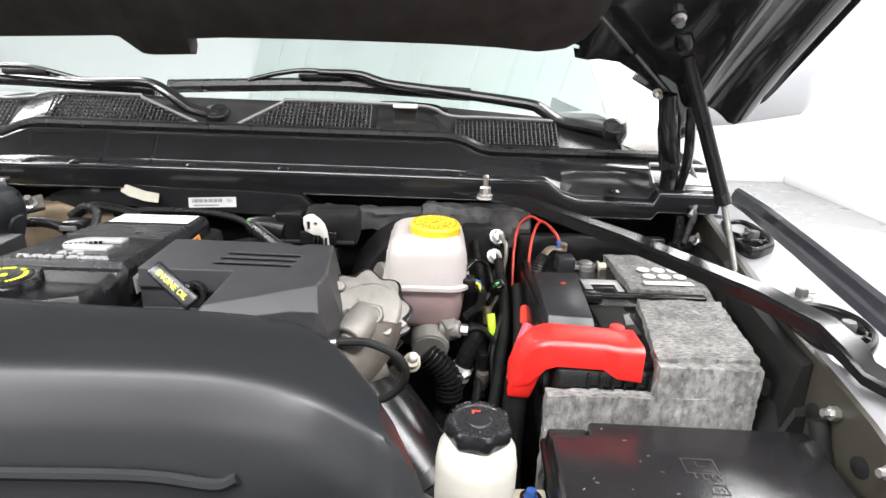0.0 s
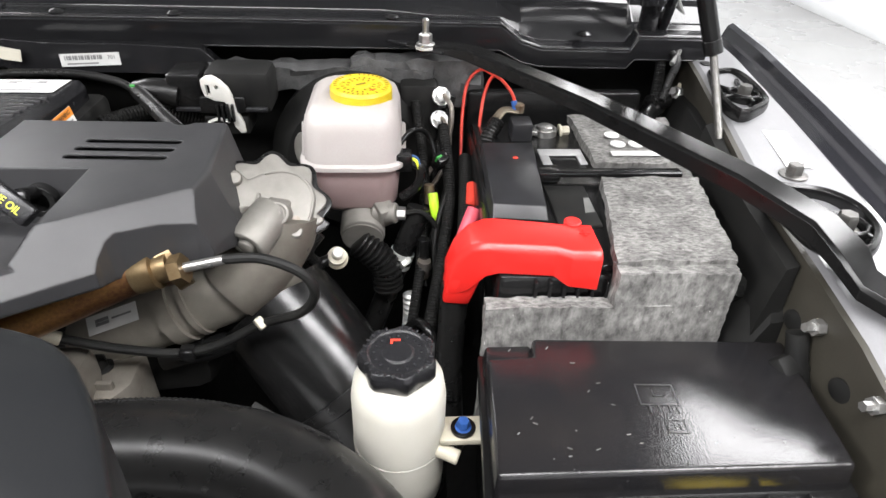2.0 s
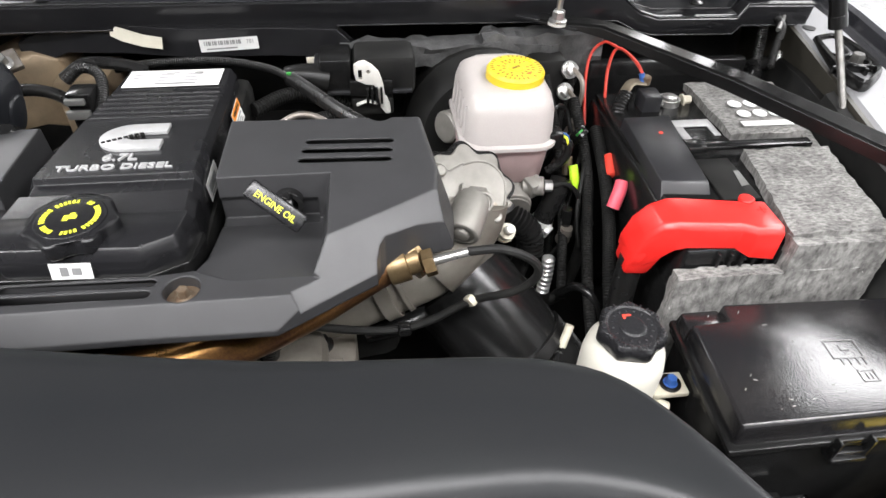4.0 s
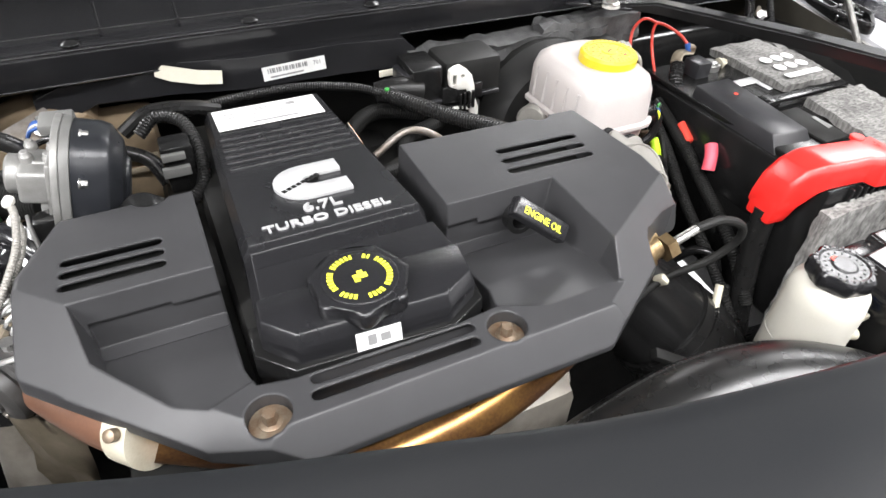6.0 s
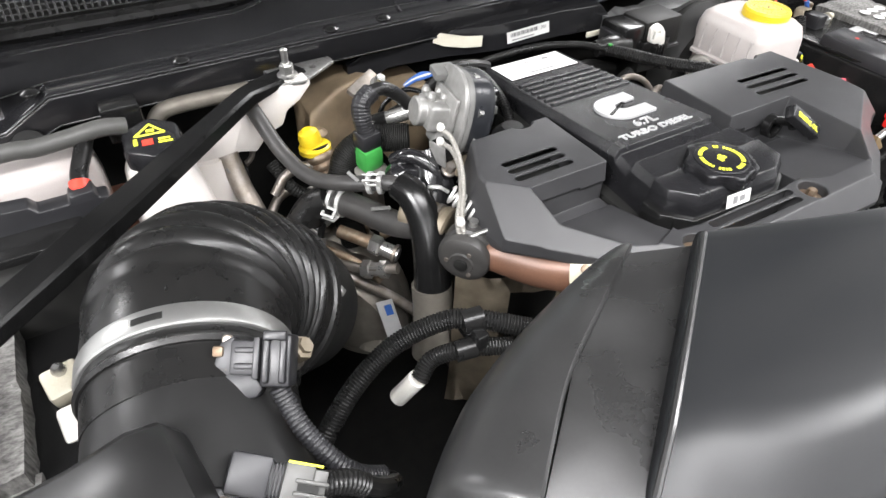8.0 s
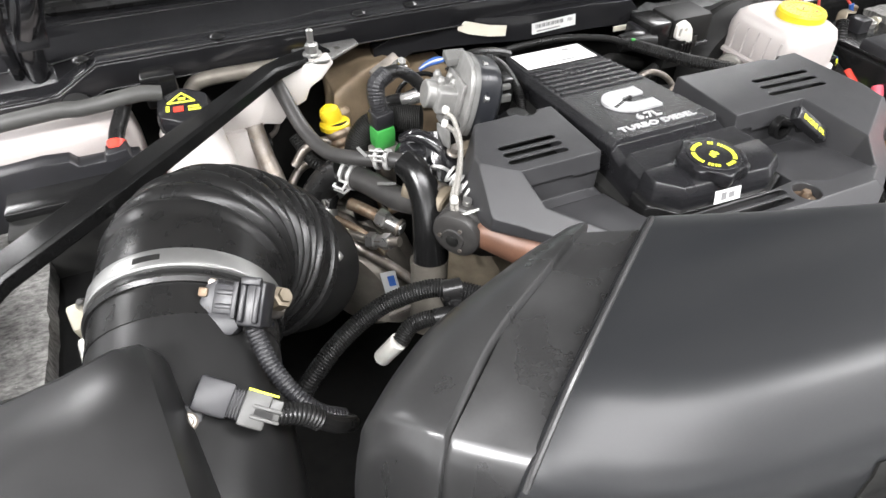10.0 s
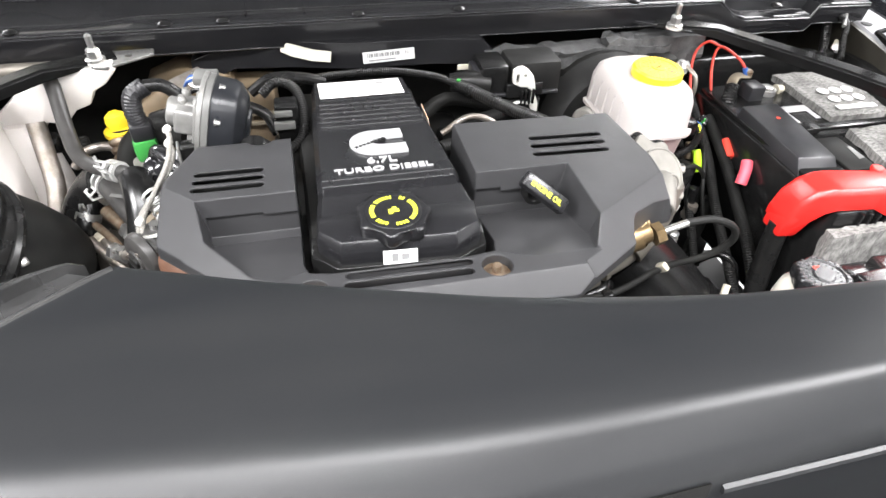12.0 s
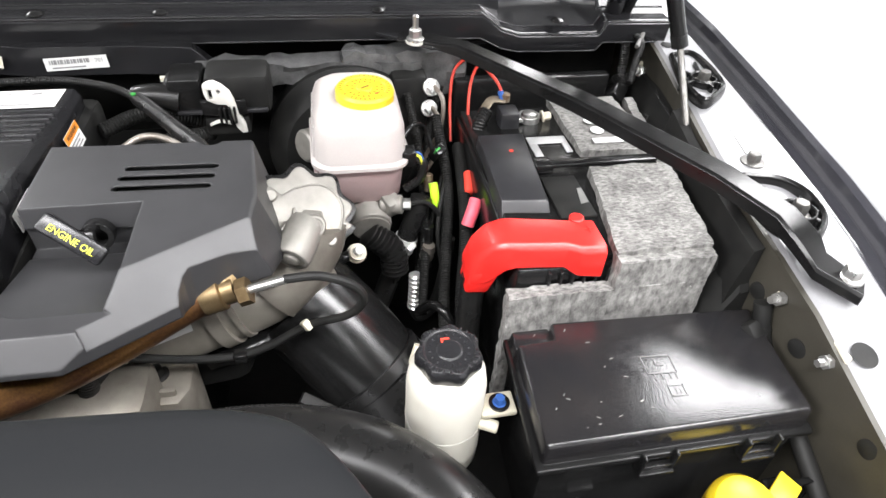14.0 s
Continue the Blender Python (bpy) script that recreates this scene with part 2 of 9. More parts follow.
BLACK = surface("black_plastic", (0.008, 0.008, 0.008), 0.21, second=(0.006, 0.006, 0.006), scale=50, grain=1200, bump=0.15, spec=0.4, edge=0.0015)
# Near-black with little sheen: black parts, and hollows that should look unlit.
DARK = surface("dull_black_parts", (0.006, 0.006, 0.006), 0.55, second=(0.014, 0.014, 0.013), scale=40, grain=700, bump=0.3, spec=0.2)
RUBBER = surface("black_rubber", (0.008, 0.008, 0.008), 0.29, second=(0.010, 0.0098, 0.0095), scale=60, grain=900, bump=0.2, spec=0.35)
GLOSS = surface("gloss_black_paint", (0.010, 0.010, 0.011), 0.16, second=(0.014, 0.014, 0.015), scale=30, grain=2000, bump=0.02, rough_var=0.04, coat=0.6, edge=0.0015)
BODY = surface("black_body_paint", (0.020, 0.020, 0.024), 0.18, second=(0.028, 0.028, 0.032), scale=20, grain=3000, bump=0.01, rough_var=0.03, coat=1.0)
LID = surface("glossy_pebbled_plastic", (0.009, 0.009, 0.010), 0.15, second=(0.013, 0.012, 0.012), scale=18, grain=700, bump=0.8, rough_var=0.09, edge=0.0015, fleck=((0.06, 0.06, 0.06), -0.45, 200))
COWL = surface("black_painted_steel", (0.01, 0.01, 0.011), 0.15, second=(0.014, 0.014, 0.015), scale=12, grain=800, bump=0.06, rough_var=0.08, spec=0.4, edge=0.0015)
BRACE = surface("satin_black_bar_paint", (0.005, 0.005, 0.005), 0.17, second=(0.008, 0.008, 0.008), scale=30, grain=1200, bump=0.08, spec=0.22, edge=0.0015)
LINER = surface("hood_felt", (0.05, 0.046, 0.043), 0.95, second=(0.032, 0.029, 0.027), scale=30, grain=700, bump=0.8, spec=0.1)
PRIMER = surface("dusty_olive_paint", (0.035, 0.032, 0.025), 0.5, second=(0.022, 0.02, 0.015), scale=18, grain=500, bump=0.1)
# Pale base carries the white wall's reflection in the rail's glossy paint.
RAIL = surface("paled_rail_paint", (0.185, 0.185, 0.19), 0.34, second=(0.145, 0.145, 0.15), scale=10, grain=500, bump=0.04, coat=0.1)
CAST = surface("cast_aluminium", (0.235, 0.225, 0.205), 0.50, 0.4, second=(0.175, 0.167, 0.15), scale=60, grain=1500, bump=0.6, edge=0.002)
AIRBOX = surface("black_air_box_plastic", (0.009, 0.009, 0.009), 0.33, second=(0.012, 0.012, 0.012), scale=18, grain=600, bump=0.06, rough_var=0.12, spec=0.48)
BOLTG = surface("dark_zinc_bolt", (0.13, 0.128, 0.122), 0.38, 0.7, second=(0.08, 0.076, 0.07), scale=120, grain=1200, bump=0.15)
ALLOY = surface("machined_alloy", (0.30, 0.297, 0.287), 0.42, 0.5, second=(0.22, 0.217, 0.207), scale=90, grain=1500, bump=0.3, edge=0.0015)
ZINC = surface("bright_zinc_plate", (0.68, 0.68, 0.66), 0.34, 0.55, second=(0.55, 0.55, 0.53), scale=200, grain=1500, bump=0.1)
HOSE = surface("matt_grey_rubber", (0.042, 0.040, 0.038), 0.42, second=(0.022, 0.0215, 0.021), scale=50, grain=900, bump=0.2, spec=0.4)
CASTB = surface("warm_cast_housing", (0.20, 0.185, 0.16), 0.5, 0.5, second=(0.12, 0.108, 0.09), scale=40, grain=1300, bump=0.45)
TANALLOY = surface("tarnished_alloy", (0.24, 0.205, 0.155), 0.5, 0.4, second=(0.14, 0.115, 0.08), scale=50, grain=1200, bump=0.4)
ELBOW = surface("pale_cast_elbow", (0.25, 0.232, 0.20), 0.5, 0.35, second=(0.19, 0.174, 0.148), scale=40, grain=1300, bump=0.45)
BRASSY = surface("browned_steel", (0.24, 0.175, 0.095), 0.36, 0.8, second=(0.15, 0.10, 0.05), scale=90, grain=900, bump=0.2)
MIRRORCAP = surface("grey_mirror_cap", (0.24, 0.245, 0.25), 0.3, second=(0.21, 0.215, 0.22), scale=8, grain=600, bump=0.02, coat=0.5)
TAN = surface("tan_cast_housing", (0.30, 0.23, 0.15), 0.45, 0.35, second=(0.20, 0.15, 0.10), scale=40, grain=1300, bump=0.4)
BROWN = surface("brown_polyethylene", (0.22, 0.11, 0.07), 0.4, second=(0.14, 0.06, 0.04), scale=30, grain=600, bump=0.08)
BANDST = surface("satin_stainless_band", (0.50, 0.50, 0.49), 0.34, 0.9, second=(0.40, 0.40, 0.39), scale=40, grain=1500, bump=0.05, stretch=(1, 1, 0.2))
STEEL = surface("zinc_steel", (0.55, 0.55, 0.54), 0.30, 0.9, second=(0.40, 0.39, 0.37), scale=150, grain=1500, bump=0.1)
DULL = surface("dull_steel", (0.30, 0.28, 0.26), 0.45, 0.8, second=(0.18, 0.15, 0.12), scale=80, grain=900, bump=0.3)
RUSTY = surface("rust_flecked_steel", (0.21, 0.175, 0.13), 0.5, 0.6, second=(0.12, 0.07, 0.04), scale=120, grain=700, bump=0.3)
HEAT = surface("heat_tinted_pipe", (0.40, 0.215, 0.065), 0.30, 0.85, second=(0.15, 0.07, 0.04), scale=14, grain=400, bump=0.1, mix=0.6)
HEATB = surface("browned_exhaust", (0.145, 0.072, 0.045), 0.42, 0.15, second=(0.085, 0.045, 0.03), scale=18, grain=500, bump=0.2, mix=0.6)
MILK = surface("milky_polyethylene", (0.40, 0.375, 0.36), 0.38, second=(0.35, 0.315, 0.30), scale=9, grain=600, bump=0.08, sss=0.35)
# Lighter than MILK, to make up for the weak light on the coolant tank.
TANKW = surface("lightened_white_polyethylene", (0.66, 0.63, 0.60), 0.36, second=(0.58, 0.54, 0.51), scale=9, grain=600, bump=0.08, sss=0.35)
BOTTLE = surface("cream_white_polyethylene", (0.46, 0.445, 0.395), 0.36, second=(0.41, 0.395, 0.345), scale=12, grain=600, bump=0.08, sss=0.35)
PINK = surface("milky_tank_with_pink_fluid", (0.38, 0.285, 0.28), 0.36, second=(0.33, 0.24, 0.235), scale=9, grain=600, bump=0.08, sss=0.35)
WHITE = surface("white_plastic", (0.62, 0.61, 0.57), 0.35, second=(0.52, 0.5, 0.46), scale=30, grain=600, bump=0.06, sss=0.3)
CREAM = surface("yellowed_plastic", (0.5, 0.47, 0.38), 0.4, second=(0.38, 0.35, 0.27), scale=30, grain=600, bump=0.06)
PAPER = surface("white_label", (0.62, 0.62, 0.605), 0.55, second=(0.56, 0.56, 0.545), scale=60, grain=800, bump=0.05)
CREAMPAPER = surface("cream_label", (0.60, 0.57, 0.48), 0.55, second=(0.53, 0.50, 0.41), scale=60, grain=800, bump=0.1)
INK = surface("black_ink", (0.02, 0.02, 0.02), 0.5, bump=0.0)
GREYINK = surface("grey_ink", (0.22, 0.22, 0.22), 0.5, bump=0.0)
ORANGE = surface("orange_label", (0.80, 0.27, 0.03), 0.5, bump=0.02)
YELLOW = surface("yellow_plastic", (0.62, 0.47, 0.02), 0.38, second=(0.56, 0.40, 0.015), scale=60, grain=900, bump=0.1, sss=0.1)
YINK = surface("yellow_print", (0.78, 0.80, 0.05), 0.5, bump=0.0)
OCHRE = surface("dark_yellow_relief", (0.20, 0.135, 0.01), 0.5, bump=0.05)
RED = surface("red_plastic", (0.66, 0.022, 0.018), 0.30, second=(0.58, 0.016, 0.013), scale=30, grain=1000, bump=0.06, rough_var=0.05, sss=0.05, edge=0.0015)
REDWIRE = surface("red_insulation", (0.62, 0.05, 0.03), 0.4, bump=0.05)
PINKTAPE = surface("pink_tape", (0.75, 0.10, 0.14), 0.5, bump=0.1)
GREEN = surface("green_connector", (0.04, 0.26, 0.05), 0.4, bump=0.08)
LIME = surface("lime_clip", (0.45, 0.75, 0.03), 0.4, bump=0.05)
BLUE = surface("blue_plastic", (0.03, 0.10, 0.34), 0.4, bump=0.05)
GREYPL = surface("grey_plastic", (0.018, 0.018, 0.020), 0.36, second=(0.012, 0.012, 0.013), scale=40, grain=900, bump=0.1, edge=0.0015)
PALEGREY = surface("pale_grey_plastic", (0.13, 0.13, 0.125), 0.45, bump=0.1, second=(0.10, 0.10, 0.095))
MOTORG = surface("blue_grey_plastic", (0.016, 0.017, 0.020), 0.30, second=(0.012, 0.013, 0.015), scale=40, grain=900, bump=0.1, edge=0.0015)
SENSORG = surface("mid_grey_plastic", (0.024, 0.024, 0.026), 0.42, second=(0.018, 0.018, 0.020), scale=40, grain=900, bump=0.1)
PLUGG = surface("pale_plug_plastic", (0.060, 0.060, 0.057), 0.45, bump=0.08, second=(0.046, 0.046, 0.043))
GAUNTLET = surface("braided_sleeve", (0.31, 0.30, 0.275), 0.5, 0.3, second=(0.17, 0.16, 0.145), scale=500, grain=1500, bump=0.8)
SILVER = surface("satin_silver", (0.46, 0.46, 0.46), 0.35, 0.3, second=(0.40, 0.40, 0.40), scale=80, grain=900, bump=0.04)
FOIL = surface("crinkled_black_foil", (0.05, 0.05, 0.05), 0.35, 0.2, second=(0.12, 0.12, 0.12), scale=60, grain=400, bump=1.0)
FELT = surface("grey_insulation_felt", (0.235, 0.23, 0.22), 0.95, second=(0.075, 0.073, 0.070), scale=300, grain=1100, mix=0.5, bump=1.0, spec=0.1, stretch=(0.5, 1.0, 0.25), fleck=((0.36, 0.355, 0.34), -0.45, 480), detail=10)
fn = FELT.node_tree
clump = fn.nodes.new("ShaderNodeTexNoise")
clump.inputs["Scale"].default_value, clump.inputs["Detail"].default_value = 42.0, 5
fn.links.new(fn.nodes["Texture Coordinate"].outputs["Object"], clump.inputs["Vector"])
cr = fn.nodes.new("ShaderNodeMapRange")
cr.inputs["From Min"].default_value, cr.inputs["From Max"].default_value = 0.36, 0.62
cr.inputs["To Min"].default_value, cr.inputs["To Max"].default_value = 0.72, 1.12
fn.links.new(clump.outputs["Fac"], cr.inputs["Value"])
cmul = fn.nodes.new("ShaderNodeMix")
cmul.data_type, cmul.blend_type = "RGBA", "MULTIPLY"
cmul.inputs["Factor"].default_value = 1.0
old_ = fn.nodes["Principled BSDF"].inputs["Base Color"].links[0].from_socket
fn.links.new(old_, cmul.inputs["A"])
fn.links.new(cr.outputs[0], cmul.inputs["B"])
fn.links.new(cmul.outputs["Result"], fn.nodes["Principled BSDF"].inputs["Base Color"])
WALL = surface("white_wall_paint", (0.80, 0.805, 0.81), 0.6, second=(0.76, 0.765, 0.77), scale=1.2, grain=60, bump=0.03)
FLOOR = surface("polished_grey_floor", (0.37, 0.37, 0.366), 0.28, second=(0.32, 0.32, 0.317), scale=1.5, grain=40, bump=0.02)
# Unseen ceiling kept grey, so less light bounces down into the bay.
CEIL = surface("greyed_ceiling", (0.38, 0.38, 0.38), 0.8, second=(0.35, 0.35, 0.35), scale=2, grain=30, bump=0.03)
STREAK_PANEL = surface("pale_streak_panel", (0.62, 0.66, 0.65), 0.4, second=(0.55, 0.60, 0.585), scale=2, grain=60, bump=0.03)
SEAT = surface("dark_cabin_trim", (0.05, 0.05, 0.052), 0.7, second=(0.035, 0.035, 0.035), scale=30, grain=500, bump=0.4)
GLASS = surface("green_tinted_glass", (0.86, 0.95, 0.92), 0.01, transmit=1.0, rough_var=0.0, bump=0.0, second=(0.85, 0.94, 0.91), ior=1.45)


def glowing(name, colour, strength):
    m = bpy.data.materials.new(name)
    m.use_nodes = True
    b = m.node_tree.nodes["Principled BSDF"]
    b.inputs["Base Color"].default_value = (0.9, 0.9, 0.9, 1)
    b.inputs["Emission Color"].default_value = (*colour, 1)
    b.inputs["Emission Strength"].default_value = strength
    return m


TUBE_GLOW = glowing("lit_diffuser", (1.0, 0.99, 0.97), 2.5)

# ---- the room ----
X0, X1, Y0, Y1, ZC = -5.6, 4.45, -4.6, 7.55, 3.4
tagged(solid("floor", box((X0 - 0.2, Y0 - 0.2, -0.15), (X1 + 0.2, Y1 + 0.2, 0)), FLOOR, "pale grey polished showroom floor", "floor"), kind="structure")
tagged(solid("ceiling", box((X0 - 0.2, Y0 - 0.2, ZC), (X1 + 0.2, Y1 + 0.2, ZC + 0.15)), CEIL, "unseen plain ceiling over the work bay, greyed to cut bounced light", "ceiling"), kind="structure")
for nm, lo, hi in (("wall_east", (X1, Y0, 0), (X1 + 0.2, Y1, ZC)), ("wall_west", (X0 - 0.2, Y0, 0), (X0, Y1, ZC)), ("wall_north", (X0 - 0.2, Y1, 0), (X1 + 0.2, Y1 + 0.2, ZC)), ("wall_south", (X0 - 0.2, Y0 - 0.2, 0), (X1 + 0.2, Y0, ZC))):
    tagged(solid(nm, box(lo, hi), WALL, "bright white painted wall", "wall"), kind="structure")
bm = box((X1 - 0.015, Y0, 0), (X1 - 0.001, Y1 - 0.02, 0.11), 0.003)
bm = box((X0, Y1 - 0.015, 0), (X1 - 0.02, Y1 - 0.001, 0.11), 0.003, bm=bm)
tagged(solid("baseboard", bm, WALL, "low white skirting along the walls", "baseboard"), kind="structure")
# Fixtures added round the lamps; all of them stay out of view.
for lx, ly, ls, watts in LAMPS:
    fit_ = thing("ceiling_light", (lx, ly, 3.31), "unseen white rectangular ceiling light with lit diffuser", "ceiling light", "ceiling lights")
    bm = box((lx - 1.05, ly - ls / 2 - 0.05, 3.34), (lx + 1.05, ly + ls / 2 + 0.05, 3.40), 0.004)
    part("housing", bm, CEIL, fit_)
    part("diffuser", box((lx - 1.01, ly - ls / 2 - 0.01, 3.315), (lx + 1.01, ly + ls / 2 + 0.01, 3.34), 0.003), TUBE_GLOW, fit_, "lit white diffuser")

# Made-up panel: its folds stand in for streaks reflected on the windscreen.
random.seed(3)
pts, x = [], -2.2
while x < 3.2:
    w_ = random.choice((0.18, 0.3, 0.42, 0.55))
    pts += [(x, 7.520), (x + w_ - 0.05, 7.520), (x + w_ - 0.045, 7.532), (x + w_, 7.532)]
    x += w_
sd = loft([[(px_, py_, z) for px_, py_ in pts] + [(pts[-1][0], 7.548, z), (pts[0][0], 7.548, z)] for z in (0.0, 2.9)])
solid("streak_panel_1", sd, STREAK_PANEL, "added pale greenish panel for streaks reflected on the windscreen", "door", kind="structure")

# ---- the truck's body round the bay ----
truck = thing("pickup_truck", (-0.33, 1.5, 0.0), "dark pickup truck with its engine bay open", "truck")
MID = -0.334


def mirrored(pts, side, mid=MID):
    return [(p[0] if side > 0 else 2 * mid - p[0], *p[1:]) for p in pts]


WING = -0.375


YS = [-0.35, 0.0, 0.25, 0.363, 0.478, 0.56, 0.632, 0.70, 0.82, 0.935, 1.0, 1.12]
INNER = [0.365, 0.380, 0.388, 0.390, 0.384, 0.380, 0.383, 0.392, 0.414, 0.434, 0.444, 0.454]
SEAM = [0.440, 0.458, 0.468, 0.470, 0.468, 0.472, 0.480, 0.490, 0.503, 0.512, 0.518, 0.525]
RZ = [1.02, 1.08, 1.135, 1.170, 1.212, 1.232, 1.240, 1.242, 1.250, 1.258, 1.262, 1.266]
for side in (1, -1):
    rings = []
    for y, a, s, z in zip(YS, INNER, SEAM, RZ):
        prof = [(a, y, z - 0.035), (a, y, z - 0.004), (a + 0.006, y, z), (s - 0.010, y, z), (s - 0.002, y, z - 0.006), (s, y, z - 0.05), (a + 0.02, y, z - 0.05)]
        rings.append(mirrored(prof, side, WING))
    part("fender_rail", loft(rings), RAIL, truck, "upper rail of the wing, paled for the reflected wall")
    rings = []
    for y, s, z in zip(YS, SEAM, RZ):
        prof = [(s + 0.001, y, z - 0.05), (s + 0.002, y, z - 0.012), (s + 0.010, y, z - 0.014), (s + 0.018, y, z - 0.008), (s + 0.024, y, z + 0.008), (s + 0.031, y, z + 0.012), (s + 0.040, y, z + 0.010), (s + 0.052, y, z + 0.002), (s + 0.075, y, z - 0.035), (s + 0.095, y, z - 0.12), (s + 0.11, y, z - 0.35), (s + 0.10, y, z - 0.70), (s + 0.04, y, z - 0.70)]
        rings.append(mirrored(prof, side, WING))
    part("fender", loft(rings), BODY, truck, "glossy dark painted wing")
    rings = []
    for y, a, z in zip(YS, INNER, RZ):
        rings.append(mirrored([(a + 0.002, y, z - 0.003), (a + 0.012, y, z - 0.03), (a + 0.03, y, 0.75), (a + 0.02, y, 0.75), (a - 0.004, y, z - 0.04), (a - 0.004, y, z - 0.004)], side, WING))
    part("inner_apron", loft(rings), PRIMER, truck, "dusty olive-brown inner wing panel")
    shield = [(0.445, 0.99, 1.215), (0.425, 0.90, 1.225), (0.405, 0.78, 1.225), (0.388, 0.66, 1.205), (0.380, 0.575, 1.195), (0.378, 0.555, 1.165)]
    rings = []
    for x, y, z in shield:
        rings.append(mirrored([(x + 0.006, y, z), (x - 0.012, y, z - 0.002), (x - 0.035, y, z - 0.06), (x - 0.05, y, 0.8), (x, y, 0.8)], side, WING))
    part("splash_shield", loft(rings), DARK, truck, "black moulded splash shield")

# Black sheet added inside the apron, to darken the side of the bay.
for side in (1, -1):
    rings = []
    for y, q, z in zip(YS[5:9], INNER[5:9], RZ[5:9]):
        rings.append(mirrored([(q - 0.006, y, z - 0.010), (q - 0.016, y, z - 0.014), (q - 0.024, y, z - 0.07), (q - 0.03, y, 0.8), (q - 0.01, y, 0.8), (q - 0.005, y, z - 0.05)], side, WING))
    part("apron_dark_sheet", loft(rings), DARK, truck, "black sheet added to darken the inner wing panel")

for wx, wy in ((0.42, 0.45), (-1.17, 0.45), (0.42, 4.3), (-1.17, 4.3)):
    part("wheel", turned([(0.20, -0.13), (0.36, -0.125), (0.395, -0.10), (0.40, 0.0), (0.395, 0.10), (0.36, 0.125), (0.20, 0.13)], (wx, wy, 0.40), (1, 0, 0), 40), RUBBER, truck, "black road tyre and wheel")
part("chassis", box((-0.85, -0.2, 0.45), (0.10, 5.2, 0.58), 0.02), DARK, truck)
part("axle", rod((-1.17, 0.45, 0.40), (0.42, 0.45, 0.40), 0.06, 16), DARK, truck)
part("axle", rod((-1.17, 4.3, 0.40), (0.42, 4.3, 0.40), 0.06, 16), DARK, truck)
# firewall and the dark tub below
part("firewall", box((-1.15, 1.125, 0.6), (0.47, 1.145, 1.30), 0.004), DARK, truck)
part("bay_floor", box((-1.15, -0.1, 0.58), (0.50, 1.14, 0.60)), DARK, truck)
part("radiator_support", box((-1.10, -0.12, 0.6), (0.40, 0.02, 1.02), 0.02), DARK, truck)

# cowl panel: sections run across the truck, with the drawn-down ends and the notches of the flange
CX = [-1.14, -1.055, -1.035, -0.985, -0.88, -0.80, -0.76, -0.735, -0.71, -0.685, -0.62, -0.52, -0.33, -0.10, 0.016, 0.04, 0.065, 0.09, 0.12, 0.175, 0.205, 0.232, 0.352, 0.362, 0.46]
CD = [0.03, 0.030, 0.028] + [0.0] * 17 + [0.022, 0.030, 0.030, 0.012, 0.012]


def cowl_drop(x):
    """How far the upper cowl is drawn down at x."""
    q = min(1.0, max(0.0, (abs(x - MID) - 0.350) / 0.075))
    return 0.022 * q * q * (3 - 2 * q)


rings = []
for x, d in zip(CX, CD):
    e = cowl_drop(x)
    yb = 1.0 - 0.015 * ((x - MID) / 0.75) ** 2 + 0.015
    st = d / 0.030 if 0.19 < x < 0.357 else 0.0
    rings.append([(x, yb + 0.006, 1.262 - d * 0.6), (x, yb - 0.004, 1.262 - d * 0.6), (x, yb - 0.012, 1.268 - d * 0.7), (x, yb - 0.016, 1.300 - d), (x, yb - 0.010, 1.305 - d), (x, yb + 0.012, 1.306 - d), (x, yb + 0.022 - 0.007 * st, 1.309 - d * 0.25 - e * 0.25), (x, yb + 0.050 - 0.028 * st, 1.338 - d * 0.1 - e * 0.9), (x, yb + 0.056 - 0.028 * st, 1.346 - e), (x, yb + 0.064 - 0.026 * st, 1.350 - e), (x, yb + 0.09, 1.352 - e), (x, yb + 0.09, 1.262)])
part("cowl_panel", loft(rings, 0.0013, 2, degrees=24), COWL, truck, "satin black pressed steel cowl panel", 18)
for name_, dy, zz, kk, rr in (("cowl_hem", -0.0135, 1.3030, 1.0, 0.0016), ("cowl_hem", 0.0215, 1.3090, 0.25, 0.0012), ("cowl_hem", 0.0585, 1.3470, 0.0, 0.0014), ("cowl_hem", -0.0115, 1.2680, 0.7, 0.0014)):
    hem = [(x, 1.015 - 0.015 * ((x - MID) / 0.75) ** 2 + dy, zz - q * kk - cowl_drop(x) * (1.0 if zz > 1.34 else 0.25 if zz > 1.305 else 0.0)) for x, q in zip(CX, CD)]
    part(name_, tube(hem, rr, n=6, per=1), GLOSS, truck)
for xs in (-0.555, -0.475):
    part("cowl_seam", loft([[(x, 1.022, 1.308), (x, 1.0365, 1.3105), (x, 1.0645, 1.3395), (x, 1.0705, 1.3475), (x, 1.0710, 1.3460), (x, 1.0655, 1.3380), (x, 1.0370, 1.3085), (x, 1.022, 1.306)] for x in (xs - 0.0015, xs + 0.0015)]), COWL, truck)
for x in (-1.0, -0.845, -0.66, -0.585, -0.40, -0.252, 0.03, 0.168, 0.29):
    yb = 1.0 - 0.015 * ((x - MID) / 0.75) ** 2
    part("push_pin", turned([(0.010, 0), (0.010, 0.002), (0.006, 0.005), (0.001, 0.0055)], (x, yb + 0.013, 1.305 if x < 0.15 else 1.288), n=16), BLACK, truck)
# rubber seal behind the panel
part("cowl_seal", tube([(x, 1.092 + 0.02 * max(0.0, abs(x - MID) - 0.7), 1.356 - cowl_drop(x)) for x in [-1.15 + 0.0314 * k for k in range(51)]], 0.010, n=10, per=2), RUBBER, truck, "black rubber bonnet seal")
